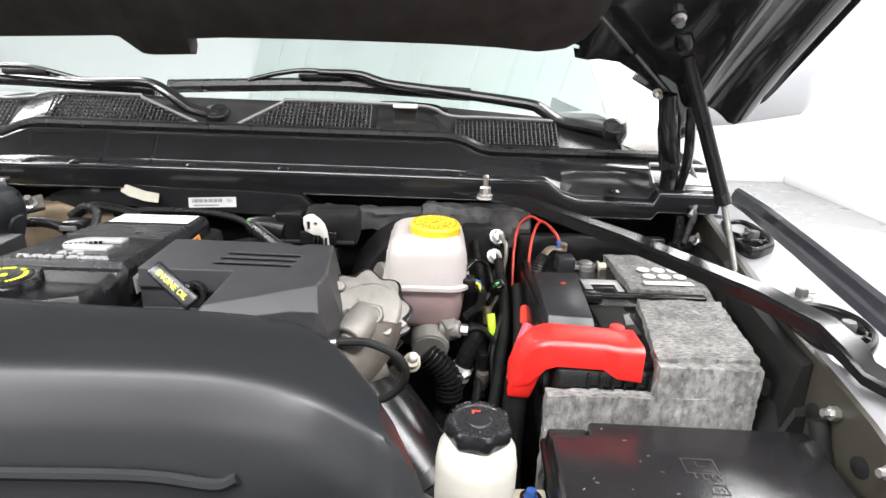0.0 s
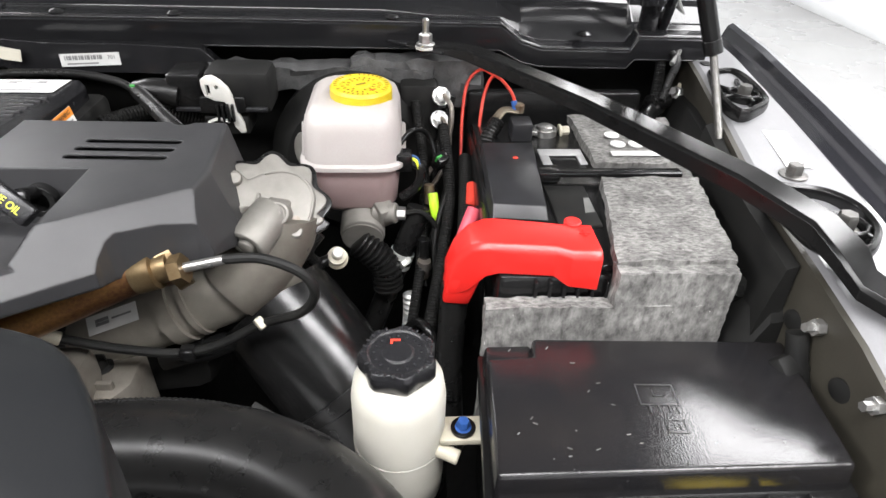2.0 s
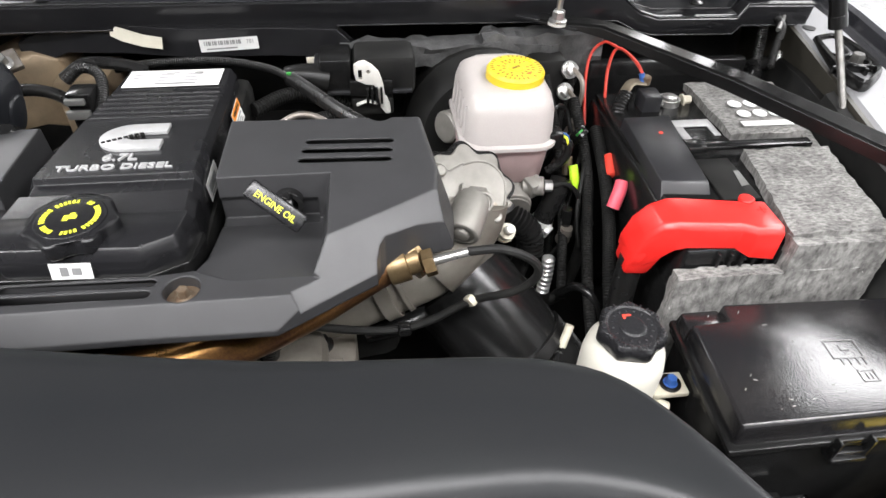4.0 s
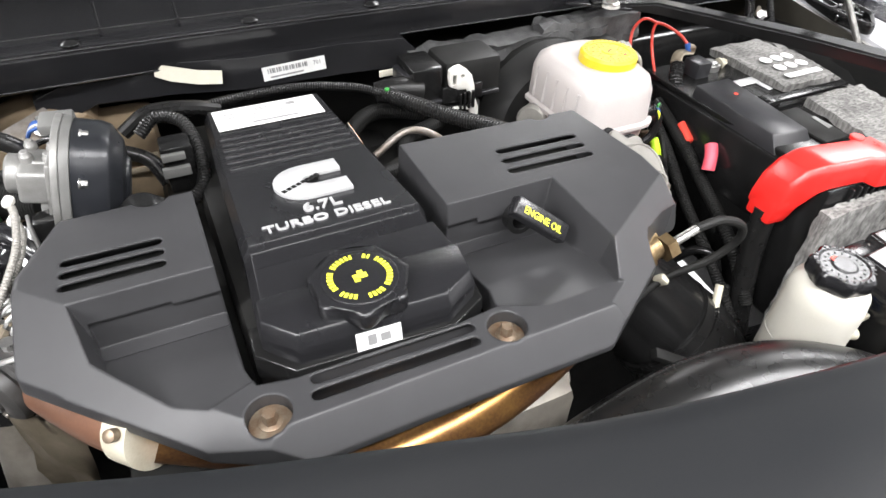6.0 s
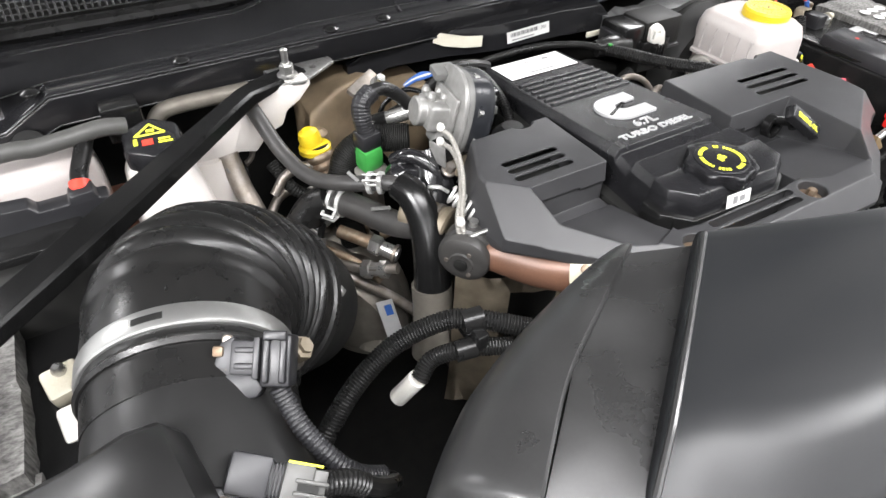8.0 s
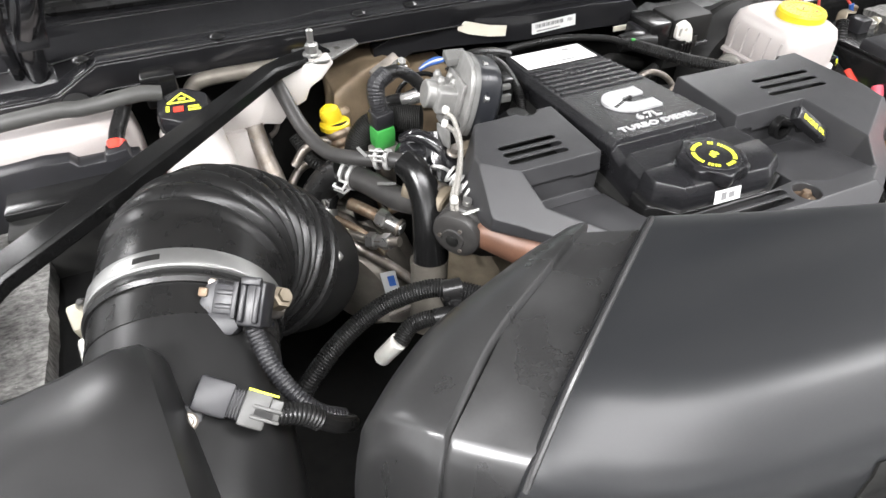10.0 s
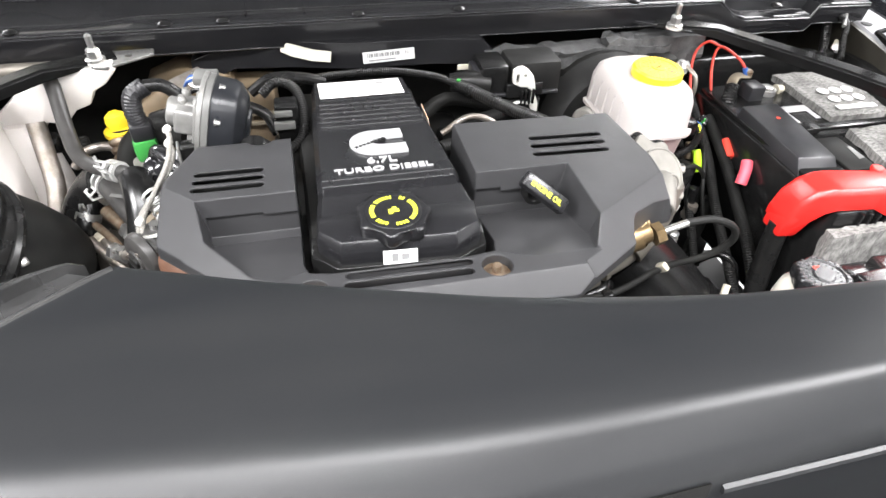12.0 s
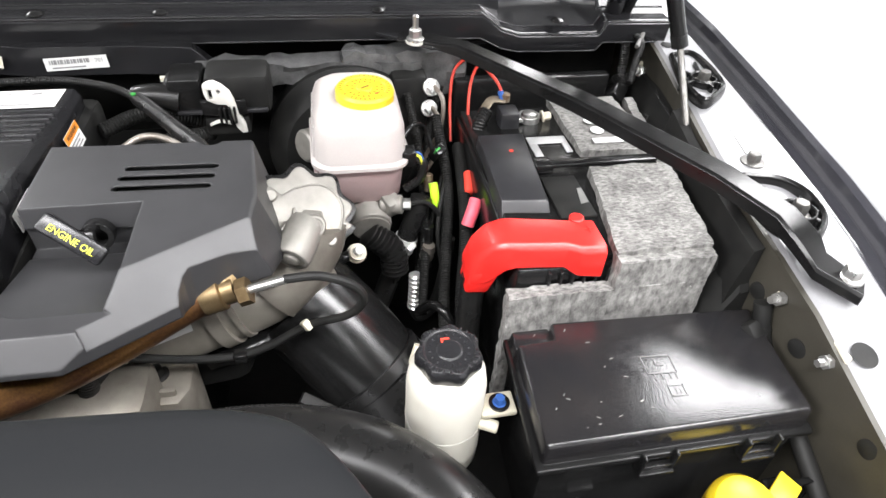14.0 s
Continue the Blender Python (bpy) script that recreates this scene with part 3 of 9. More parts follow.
part("cowl_gutter", loft([[(x, 1.10, 1.29), (x, 1.30, 1.29), (x, 1.30, 1.350 - cowl_drop(x)), (x, 1.10, 1.350 - cowl_drop(x))] for x in [-1.15 + 0.0323 * k for k in range(51)]]), COWL, truck)


def grille_run(x0, x1, z0, z1, y0, y1, skew0, skew1):
    """A mesh panel of the air inlet between two slanted ends."""
    b = bmesh.new()
    step = 0.0075
    nx, ny = int((x1 - x0) / step), max(3, int(math.hypot(z1 - z0, y1 - y0) / 0.0075))
    for j in range(ny + 1):
        v = j / ny
        xa, xb = x0 + skew0 * v, x1 + skew1 * v
        if xb - xa > 0.01:
            b = rod((xa, y0 + (y1 - y0) * v, z0 + (z1 - z0) * v), (xb, y0 + (y1 - y0) * v, z0 + (z1 - z0) * v), 0.0016, 5, bm=b)
    for i in range(nx + 1):
        x = x0 + (x1 - x0) * i / nx
        vb = 1.0
        if skew0 > 0:
            vb = min(vb, (x - x0) / skew0) if skew0 else vb
        if skew1 < 0:
            vb = min(vb, (x1 - x) / -skew1)
        if vb > 0.05:
            b = rod((x, y0, z0), (x, y0 + (y1 - y0) * vb, z0 + (z1 - z0) * vb), 0.0018, 5, bm=b)
    return b


part("cowl_grille", grille_run(-0.69, -0.425, 1.356, 1.396, 1.115, 1.165, 0.0, -0.12), BLACK, truck, "black mesh air inlet")
part("cowl_grille", grille_run(-0.352, -0.124, 1.356, 1.397, 1.115, 1.165, 0.070, 0.0), BLACK, truck, "black mesh air inlet")
# Darker than the other inlets, to tone down the light on its bars.
part("cowl_grille", grille_run(0.030, 0.212, 1.343, 1.378, 1.11, 1.155, -0.0, 0.0), DARK, truck, "black mesh air inlet")
part("cowl_grille", grille_run(-1.10, -0.755, 1.343, 1.382, 1.11, 1.160, 0.0, 0.0), BLACK, truck, "black mesh air inlet")
part("cowl_tray", loft([[(x, 1.11, 1.338 - e), (x, 1.12, 1.344 - e), (x, 1.172, 1.384 - e), (x, 1.24, 1.392 - e), (x, 1.26, 1.30), (x, 1.11, 1.30)] for x, e in ((-1.15, 0.014), (-0.755, 0.014), (-0.69, 0.0), (-0.33, 0.0), (0.0, 0.0), (0.20, 0.012))]), DARK, truck)
part("cowl_trim", loft([[(x, 1.108, 1.352 - e), (x, 1.125, 1.360 - e), (x, 1.19, 1.394 - e), (x, 1.225, 1.398 - e), (x, 1.225, 1.370), (x, 1.108, 1.330)] for x, e in ((-0.757, 0.014), (-0.735, 0.010), (-0.71, 0.003), (-0.688, 0.0))]), BLACK, truck)
part("cowl_trim", loft([[(x, 1.108, 1.352 + s), (x, 1.125, 1.360 + s), (x, 1.19, 1.393 + s), (x, 1.225, 1.398 + s), (x, 1.225, 1.385), (x, 1.108, 1.345)] for x, s in ((-0.112, 0.002), (-0.06, 0.003), (-0.01, 0.0), (0.028, -0.012))]), BLACK, truck)
part("cowl_trim", loft([[(x, 1.10, 1.336), (x, 1.11, 1.345 + s), (x, 1.16, 1.378 + s), (x, 1.20, 1.382 + s), (x, 1.20, 1.34)] for x, s in ((0.202, 0.0), (0.26, -0.012), (0.33, -0.02))]), BLACK, truck)
# Dark sheet added behind the mesh so its gaps look unlit.
part("grille_dark_sheet", box((0.02, 1.112, 1.325), (0.222, 1.160, 1.338), 0.001), DARK, truck)
part("washer_nozzle", box((-0.085, 1.16, 1.394), (-0.04, 1.19, 1.401), 0.003), WHITE, truck)

# windscreen, pillars, roof and a plain cabin
wl, wr = -1.02, 0.36
rings = [[(wl, 1.24, 1.39), (wr, 1.24, 1.39), (wr, 1.246, 1.394), (wl, 1.246, 1.394)], [(wl + 0.1, 1.85, 1.86), (wr - 0.1, 1.85, 1.86), (wr - 0.1, 1.856, 1.864), (wl + 0.1, 1.856, 1.864)]]
glass = part("windscreen", loft(rings), GLASS, truck, "clear greenish windscreen glass")
glass.visible_shadow = False
for side in (1, -1):
    pl = [(0.365, 1.22, 1.36), (0.345, 1.35, 1.475), (0.30, 1.6, 1.68), (0.265, 1.86, 1.87)]
    part("pillar", tube(mirrored(pl, side), 0.030, n=10, per=4), WHITE, truck, "pale windscreen pillar")
    part("cab_side", loft([mirrored([(0.47, y, 0.5), (0.47, y, 1.32), (0.44, y, 1.34), (0.44, y, 0.5)], side) for y in (1.14, 2.6)]), BODY, truck)
    part("cab_side", loft([mirrored([(0.30, y, 1.82), (0.27, y, 1.90), (0.24, y, 1.90), (0.24, y, 1.82)], side) for y in (1.84, 2.7)]), BODY, truck)

part("roof", box((wl + 0.08, 1.85, 1.865), (wr - 0.08, 2.75, 1.90), 0.02), BODY, truck)
part("dashboard", loft([[(x, 1.28, 1.34), (x, 1.34, 1.355), (x, 1.50, 1.35), (x, 1.58, 1.32), (x, 1.60, 1.1), (x, 1.28, 1.1)] for x in (-1.05, -0.33, 0.38)]), SEAT, truck)
part("cab_back", box((wl, 2.70, 0.6), (wr + 0.05, 2.75, 1.22), 0.02), SEAT, truck)
part("door_jamb", tube([(0.378, 1.16, 1.445), (0.380, 1.15, 1.405), (0.376, 1.13, 1.370), (0.362, 1.125, 1.335)], 0.024, n=14, squash=1.4), WHITE, truck, "pale painted windscreen corner panel")
part("jamb_fold", tube([(0.340, 1.145, 1.420), (0.346, 1.140, 1.385), (0.350, 1.13, 1.350), (0.358, 1.12, 1.330)], 0.008, n=10), WHITE, truck)
part("grille_edge", tube([(-1.10, 1.164, 1.387), (-0.77, 1.164, 1.387), (-0.70, 1.168, 1.400), (-0.55, 1.168, 1.400), (-0.537, 1.166, 1.396), (-0.425, 1.118, 1.361)], 0.0028, n=8, per=3), PALEGREY, truck)
part("grille_edge", tube([(-0.355, 1.118, 1.361), (-0.285, 1.166, 1.397), (-0.270, 1.168, 1.401), (-0.120, 1.168, 1.401), (-0.02, 1.168, 1.398), (0.02, 1.15, 1.385), (0.10, 1.158, 1.384), (0.22, 1.158, 1.382)], 0.0028, n=8, per=3), PALEGREY, truck)
# door mirror, seen past the open bonnet
part("door_mirror", loft([[(0.50, 1.20, 1.375), (0.50, 1.30, 1.375), (0.50, 1.30, 1.41), (0.50, 1.20, 1.41)], [(0.56, 1.19, 1.382), (0.56, 1.33, 1.382), (0.56, 1.34, 1.45), (0.56, 1.19, 1.45)], [(0.69, 1.20, 1.405), (0.69, 1.34, 1.405), (0.69, 1.35, 1.497), (0.69, 1.20, 1.497)], [(0.72, 1.22, 1.425), (0.72, 1.32, 1.425), (0.72, 1.33, 1.490), (0.72, 1.22, 1.490)]], 0.008), MIRRORCAP, truck, "silver-capped door mirror")
part("mirror_arm", tube([(0.45, 1.27, 1.34), (0.49, 1.26, 1.37), (0.53, 1.26, 1.395)], 0.022, n=10), BLACK, truck)


def wiper(px, py, pz, pts, blade, label):
    w = thing("wiper", (px, py, pz), label, "wiper", "windscreen wipers")
    part("pivot", turned([(0.019, -0.04), (0.023, -0.004), (0.0235, 0.006), (0.019, 0.014), (0.012, 0.016), (0.011, 0.013), (0.004, 0.013)], (px, py, pz + 0.018), (0, -0.6, 0.8), 24), BLACK, w)
    part("arm", tube(pts, 0.0170, n=12, squash=0.8, r2=0.008), BLACK, w)
    part("blade", tube(blade, 0.0105, n=8, squash=1.2), RUBBER, w)
    c = Vector(blade[len(blade) // 2])
    part("blade_bow", tube([tuple(c + Vector(p)) for p in ((-0.135, -0.004, 0.004), (-0.07, -0.006, 0.020), (-0.02, -0.006, 0.026), (0.03, -0.006, 0.022), (0.10, -0.005, 0.006))], 0.006, n=8, squash=0.8), BLACK, w)
    part("blade_clip", block(c + Vector((0.005, -0.006, 0.016)), (0.085, 0.02, 0.014), bevel=0.005), BLACK, w)
    return w


wiper(0.318, 1.155, 1.350, [(0.318, 1.155, 1.366), (0.27, 1.162, 1.373), (0.221, 1.167, 1.380), (0.188, 1.176, 1.400), (0.155, 1.184, 1.409), (0.0, 1.22, 1.423), (-0.10, 1.238, 1.432), (-0.157, 1.25, 1.446), (-0.235, 1.258, 1.447)], [(0.06, 1.248, 1.416), (-0.10, 1.262, 1.421), (-0.237, 1.268, 1.423), (-0.40, 1.268, 1.416), (-0.53, 1.268, 1.409)], "black windscreen wiper resting along the glass")
wiper(-0.401, 1.16, 1.350, [(-0.401, 1.16, 1.368), (-0.43, 1.163, 1.373), (-0.455, 1.167, 1.380), (-0.500, 1.18, 1.407), (-0.549, 1.20, 1.420), (-0.68, 1.24, 1.414), (-0.85, 1.26, 1.420)], [(-0.55, 1.25, 1.404), (-0.80, 1.262, 1.412), (-1.04, 1.265, 1.412)], "black windscreen wiper resting along the glass")

# ---- the open bonnet ----
hood = thing("hood", (-0.33, 1.02, 1.40), "black painted hood propped open with felt lining", "hood")
UP = Vector((0, -0.68, 0.73))


def hood_point(x, s, off=0.0):
    """A point s metres up the open bonnet from its rear edge, off metres below its skin."""
    p = Vector((x, 0.985, 1.503)) + UP * s
    return p + Vector((0, -0.73, -0.68)) * off


REAR_S = [(-0.10, 0.06), (0.10, 0.055), (0.18, 0.030), (0.217, 0.016), (0.262, 0.001), (0.332, -0.043), (0.40, -0.052), (0.425, -0.066), (0.447, -0.077), (0.460, -0.078), (0.474, -0.071), (0.485, -0.055), (0.493, -0.032), (0.497, -0.005)]


def hood_rear(x):
    """How far the rear edge hangs down at x."""
    x = x if x > MID else 2 * MID - x
    for (a, p), (b, q) in zip(REAR_S, REAR_S[1:]):
        if x <= b:
            return p + (q - p) * max(0.0, (x - a) / (b - a))
    return REAR_S[-1][1]


def hood_wide(x, s):
    return x + 0.14 * min(0.3, max(0.0, s)) * (x - MID) / 0.8


cols = [0.497, 0.493, 0.485, 0.474, 0.460, 0.447, 0.425, 0.40, 0.37, 0.332, 0.30, 0.262, 0.217, 0.18, 0.10]
cols = cols + [-0.1, MID] + [2 * MID - x for x in [-0.1] + cols[::-1]]
rings = []
for x in cols:
    rows = [hood_rear(x) + v for v in (0.0, 0.004)] + [0.20, 0.45, 0.8, 1.1, 1.25]
    edge = 0.03 * max(0.0, abs(x - MID) / 0.8 - 0.9) * 10
    up_ = [hood_point(hood_wide(x, s), s, edge - 0.004) for s in rows]
    dn_ = [hood_point(hood_wide(x, s), s, edge + 0.010) for s in rows]
    rings.append(up_ + dn_[::-1])
part("hood_skin", loft(rings), BODY, hood, smooth=50)
FX = [(0.185, 0.040), (0.205, 0.036), (0.225, 0.026), (0.262, 0.018), (0.30, 0.018), (0.335, 0.020), (0.357, 0.028), (0.370, 0.048), (0.380, 0.056), (0.392, 0.052), (0.410, 0.042), (0.430, 0.040), (0.444, 0.046), (0.452, 0.058), (0.462, 0.062), (0.476, 0.060), (0.488, 0.050), (0.495, 0.036), (0.494, 0.020)]
for side in (1, -1):
    rings = []
    for k, f in enumerate((0.0, 0.02, 0.06, 0.13, 0.22, 0.30, 0.38, 0.55, 1.0)):
        ring = []
        for x, o in FX:
            r0 = hood_rear(x)
            s = r0 + (1.2 - r0) * f ** 1.7
            deep = max(0.0, min(1.0, (s - 0.12) / 0.07))
            oo = o if x > 0.375 else o + (0.050 - o) * deep
            if k == 0:
                oo *= 0.45
            ring.append(tuple(hood_point(hood_wide(x, s), s, oo)))
        rings.append([Vector(q) for q in mirrored(ring, side)])
    part("hood_frame", loft(rings, wrap=False, caps=False), GLOSS, hood, "black painted inner frame of the hood", 60)
pad = [(-0.90, 0.05), (-0.88, 0.034), (-0.70, 0.034), (-0.612, 0.036), (-0.455, 0.046), (-0.437, 0.043), (-0.416, 0.014), (-0.410, 0.013), (-0.349, 0.017), (-0.345, 0.046), (-0.30, 0.050), (-0.175, 0.053), (-0.005, 0.054), (0.07, 0.052), (0.131, 0.047), (0.165, 0.054), (0.185, 0.070), (0.198, 0.095), (0.206, 0.13)]
lo_ = []
for x, s in pad:
    lo_.append([hood_point(x, s, 0.050), hood_point(x, s + 0.015, 0.064), hood_point(hood_wide(x, 0.3), 0.30, 0.070), hood_point(hood_wide(x, 0.3), 0.7, 0.070), hood_point(hood_wide(x, 0.3), 1.05, 0.06), hood_point(hood_wide(x, 0.3), 1.06, 0.03), hood_point(x, s + 0.004, 0.035)])
part("hood_liner", loft(lo_), LINER, hood, "dark grey felt hood lining", 60)
for side in (1, -1):
    hinge = mirrored([(0.385, 1.03, 1.27), (0.375, 1.00, 1.33), (0.352, 0.97, 1.385), (0.335, 0.95, 1.45)], side)
    part("hood_hinge", tube(hinge, 0.0135, n=10, squash=0.7), GLOSS, hood, "black steel hood hinge")
    part("hinge_plate", loft([mirrored([(x, y_, z) for x, z in ((0.290, 1.469), (0.328, 1.449), (0.341, 1.433), (0.341, 1.394), (0.354, 1.330), (0.386, 1.330), (0.376, 1.395), (0.389, 1.439), (0.391, 1.481), (0.311, 1.503))], side) for y_ in (0.983, 0.993)], 0.002), GLOSS, hood, "black pressed steel hinge plate")
    part("hinge_link", tube(mirrored([(0.405, 1.03, 1.28), (0.395, 0.985, 1.35), (0.372, 0.945, 1.43)], side), 0.008, n=8), GLOSS, hood)
part("hinge_spring", tube([(0.195, 0.840, 1.548), (0.259, 0.900, 1.506)], 0.0025, n=8), BOLTG, hood)
part("hinge_damper", tube([(0.257, 0.898, 1.507), (0.275, 0.915, 1.495), (0.303, 0.940, 1.476), (0.347, 0.970, 1.444)], 0.0075, n=10), BLACK, hood)
bm = hexbolt((0.318, 0.950, 1.452), (0.0, -0.9, -0.3), 0.005, 0.012)
part("hinge_bolt", bm, DULL, hood)
bm = hexbolt(tuple(hood_point(0.318, 0.09, 0.022)), (0, -0.73, -0.68), 0.007, 0.010)
part("hinge_bolt", bm, STEEL, hood)

strut = thing("gas_strut", (0.412, 0.80, 1.19), "black gas strut holding the hood open", "gas strut")
top, joint, low = Vector((0.328, 0.885, 1.506)), Vector((0.399, 0.853, 1.314)), Vector((0.400, 0.768, 1.215))
part("cylinder", rod(top, joint, 0.0100, 20, bevel=0.003), BRACE, strut)
part("piston_rod", rod(joint, low, 0.0044, 14), BOLTG, strut, "bright steel piston rod")
part("ball_end", turned([(0.010, 0), (0.013, 0.008), (0.011, 0.02)], top + Vector((-0.004, 0, 0.008)), (-0.3, -0.1, 0.95), 14), BLACK, strut)
part("end_collar", rod(joint + (joint - top).normalized() * -0.012, joint + (joint - top).normalized() * 0.004, 0.0108, 18), BLACK, strut)
part("foot_bracket", block(low, (0.02, 0.02, 0.03), bevel=0.004), BLACK, strut)

def spring_clamp(at, axis, r, up, label="bright spring clamp gripping a black hose"):
    """A wire-band hose clamp: two thin bands, joined by a bridge with two raised ears."""
    at, ax = Vector(at), Vector(axis).normalized()
    up = (Vector(up) - ax * Vector(up).dot(ax)).normalized()
    sd_ = ax.cross(up)
    c = thing("spring_clamp", tuple(at), label, "clamp", "spring clamps")
    for k in (-1, 1):
        part("band", turned([(r, -0.0022), (r + 0.0016, -0.0022), (r + 0.0016, 0.0022), (r, 0.0022)], at + ax * 0.0060 * k, ax, 26), ZINC, c)
    for k in (-1, 1):
        m = Matrix.Translation(at + up * (r + 0.0035) + sd_ * 0.0052 * k) @ Matrix((ax, up, sd_)).transposed().to_4x4() @ Matrix.Rotation(radians(-16 * k), 4, "X")
        b_ = box((-0.0085, -0.004, -0.0008), (0.0085, -0.001, 0.0008), 0.0004)
        b_ = box((-0.0085, 0.0055, -0.0008), (0.0085, 0.0085, 0.0008), 0.0004, bm=b_)
        b_ = box((-0.0085, -0.001, -0.0008), (-0.0055, 0.0055, 0.0008), 0.0, bm=b_)
        b_ = box((0.0055, -0.001, -0.0008), (0.0085, 0.0055, 0.0008), 0.0, bm=b_)
        b_.transform(m)
        part("ear", b_, ZINC, c)
    return c


# ---- strut braces ----


def strut_brace(side, label):
    stud = Vector(mirrored([(0.073, 0.951, 1.286)], side)[0])
    s = thing("strut_brace", tuple(stud), label, "brace", "strut braces")
    path = [Vector(p) for p in mirrored([(0.055, 0.972, 1.284), (0.10, 0.950, 1.285), (0.13, 0.920, 1.284), (0.245, 0.781, 1.273), (0.345, 0.625, 1.264), (0.378, 0.560, 1.258), (0.388, 0.530, 1.250), (0.393, 0.512, 1.240), (0.425, 0.485, 1.226)], side)]
    if side < 0:
        path = [Vector(p) for p in ((-0.722, 0.968, 1.284), (-0.765, 0.950, 1.284), (-0.800, 0.925, 1.283), (-0.94, 0.802, 1.274), (-1.015, 0.738, 1.270), (-1.08, 0.688, 1.264), (-1.12, 0.650, 1.254), (-1.14, 0.62, 1.243), (-1.17, 0.59, 1.235))]
    wide = [0.014, 0.016, 0.012, 0.0145, 0.016, 0.016, 0.017, 0.018, 0.014]
    tall = [0.003, 0.004, 0.0075, 0.0085, 0.0085, 0.008, 0.007, 0.006, 0.006]
    lift = [0.0, 0.0, 0.0025, 0.0035, 0.0035, 0.003, 0.001, 0.0, 0.0]
    rings = []
    for i, p in enumerate(path):
        d = path[min(i + 1, len(path) - 1)] - path[max(i - 1, 0)]
        q = Vector((d.y, -d.x, 0)).normalized()
        w, t = wide[i], tall[i]
        c = 0.003
        rings.append([p + q * a + Vector((0, 0, b + lift[i])) for a, b in ((w, -t), (w, t - c), (w - c, t), (-w + c, t), (-w, t - c), (-w, -t), (-w + c, -t), (w - c, -t))])
    part("bar", loft(rings), BRACE, s)
    foot = Vector((0.414, 0.495, 1.236)) if side > 0 else Vector((-1.163, 0.597, 1.242))
    part("foot_bolt", hexbolt(foot, (0, 0, 1), 0.0085, 0.010), STEEL, s, "bright steel bolt")
    ear = [(stud.x - side * 0.03, stud.y + 0.02), (stud.x + side * 0.02, stud.y - 0.02), (stud.x + side * 0.035, stud.y - 0.012), (stud.x + side * 0.03, stud.y + 0.03), (stud.x - side * 0.05, stud.y + 0.035)]
    if side < 0:
        ear = [(stud.x - 0.012, stud.y - 0.014), (stud.x + 0.014, stud.y - 0.018), (stud.x + 0.066, stud.y + 0.018), (stud.x + 0.064, stud.y + 0.034), (stud.x - 0.02, stud.y + 0.032)]
    plate_ = prism(ear, stud.z - 0.006, stud.z - 0.002, 0.001)
    if side < 0:
        plate_ = cut(plate_, rod((stud.x + 0.036, stud.y + 0.014, stud.z - 0.02), (stud.x + 0.036, stud.y + 0.014, stud.z + 0.02), 0.0045, 16))
    part("stud_plate", plate_, STEEL if side < 0 else COWL, s)
    part("stud", turned([(0.004, 0), (0.004, 0.020), (0.0042, 0.022), (0.0042, 0.026), (0.002, 0.028)], stud + Vector((0, 0, 0.006)), n=14), STEEL, s, "bright threaded stud")
    bm = turned([(0.012, 0), (0.012, 0.003), (0.010, 0.004)], stud, n=20)
    bm = turned([(0.0085, 0), (0.0085, 0.010), (0.007, 0.012)], stud + Vector((0, 0, 0.004)), n=6, bm=bm)
    part("stud_nut", bm, STEEL, s, "bright flanged nut")
    part("stud_washer", turned([(0.013, 0), (0.013, 0.003)], stud - Vector((0, 0, 0.003)), n=20), WHITE, s)
    return s


strut_brace(1, "black steel brace from cowl to wing rail")
strut_brace(-1, "black steel brace from cowl over the coolant tank")

# ---- engine and its cover ----
block_ = thing("engine_block", (-0.40, 0.75, 0.62), "dark cast engine block below the cover", "engine")
part("block_casting", prism([(-0.55, 0.56), (-0.28, 0.56), (-0.26, 0.98), (-0.54, 0.98)], 0.65, 1.165, 0.02), DARK, block_)
part("rocker_housing", prism([(-0.505, 0.575), (-0.335, 0.575), (-0.335, 0.955), (-0.505, 0.955)], 1.16, 1.222, 0.012), DARK, block_)
part("intake_plenum", prism([(-0.315, 0.62), (-0.16, 0.64), (-0.15, 0.86), (-0.31, 0.92)], 1.0, 1.18, 0.02), DARK, block_)
part("front_housing", prism([(-0.52, 0.53), (-0.24, 0.53), (-0.24, 0.60), (-0.52, 0.60)], 0.8, 1.115, 0.015), CASTB, block_, "dusty cast front housing")
part("lower_casting", prism([(-0.315, 0.565), (-0.222, 0.562), (-0.212, 0.580), (-0.212, 0.625), (-0.315, 0.63)], 0.95, 1.078, 0.006), CASTB, block_, "dusty cast bracket")
part("casting_rib", prism([(-0.30, 0.574), (-0.225, 0.572), (-0.225, 0.578), (-0.30, 0.580)], 1.07, 1.086, 0.002), CASTB, block_)
part("casting_bolt", hexbolt((-0.247, 0.602, 1.078), (0, -0.1, 1), 0.0075, 0.010, 1.5), DARK, block_, "dark flanged bolt")

cover = thing("engine_cover", (-0.40, 0.62, 1.16), "charcoal moulded plastic engine cover with vent slots", "engine cover")
TOP, DECK = 1.268, 1.2470
top_ring = [(x, y, TOP) for x, y in ((-0.318, 0.752), (-0.130, 0.747), (-0.122, 0.645), (-0.130, 0.588), (-0.1852, 0.5412), (-0.264, 0.492), (-0.36, 0.493), (-0.490, 0.493), (-0.545, 0.523), (-0.620, 0.598), (-0.645, 0.630), (-0.640, 0.690), (-0.612, 0.750), (-0.515, 0.752))]
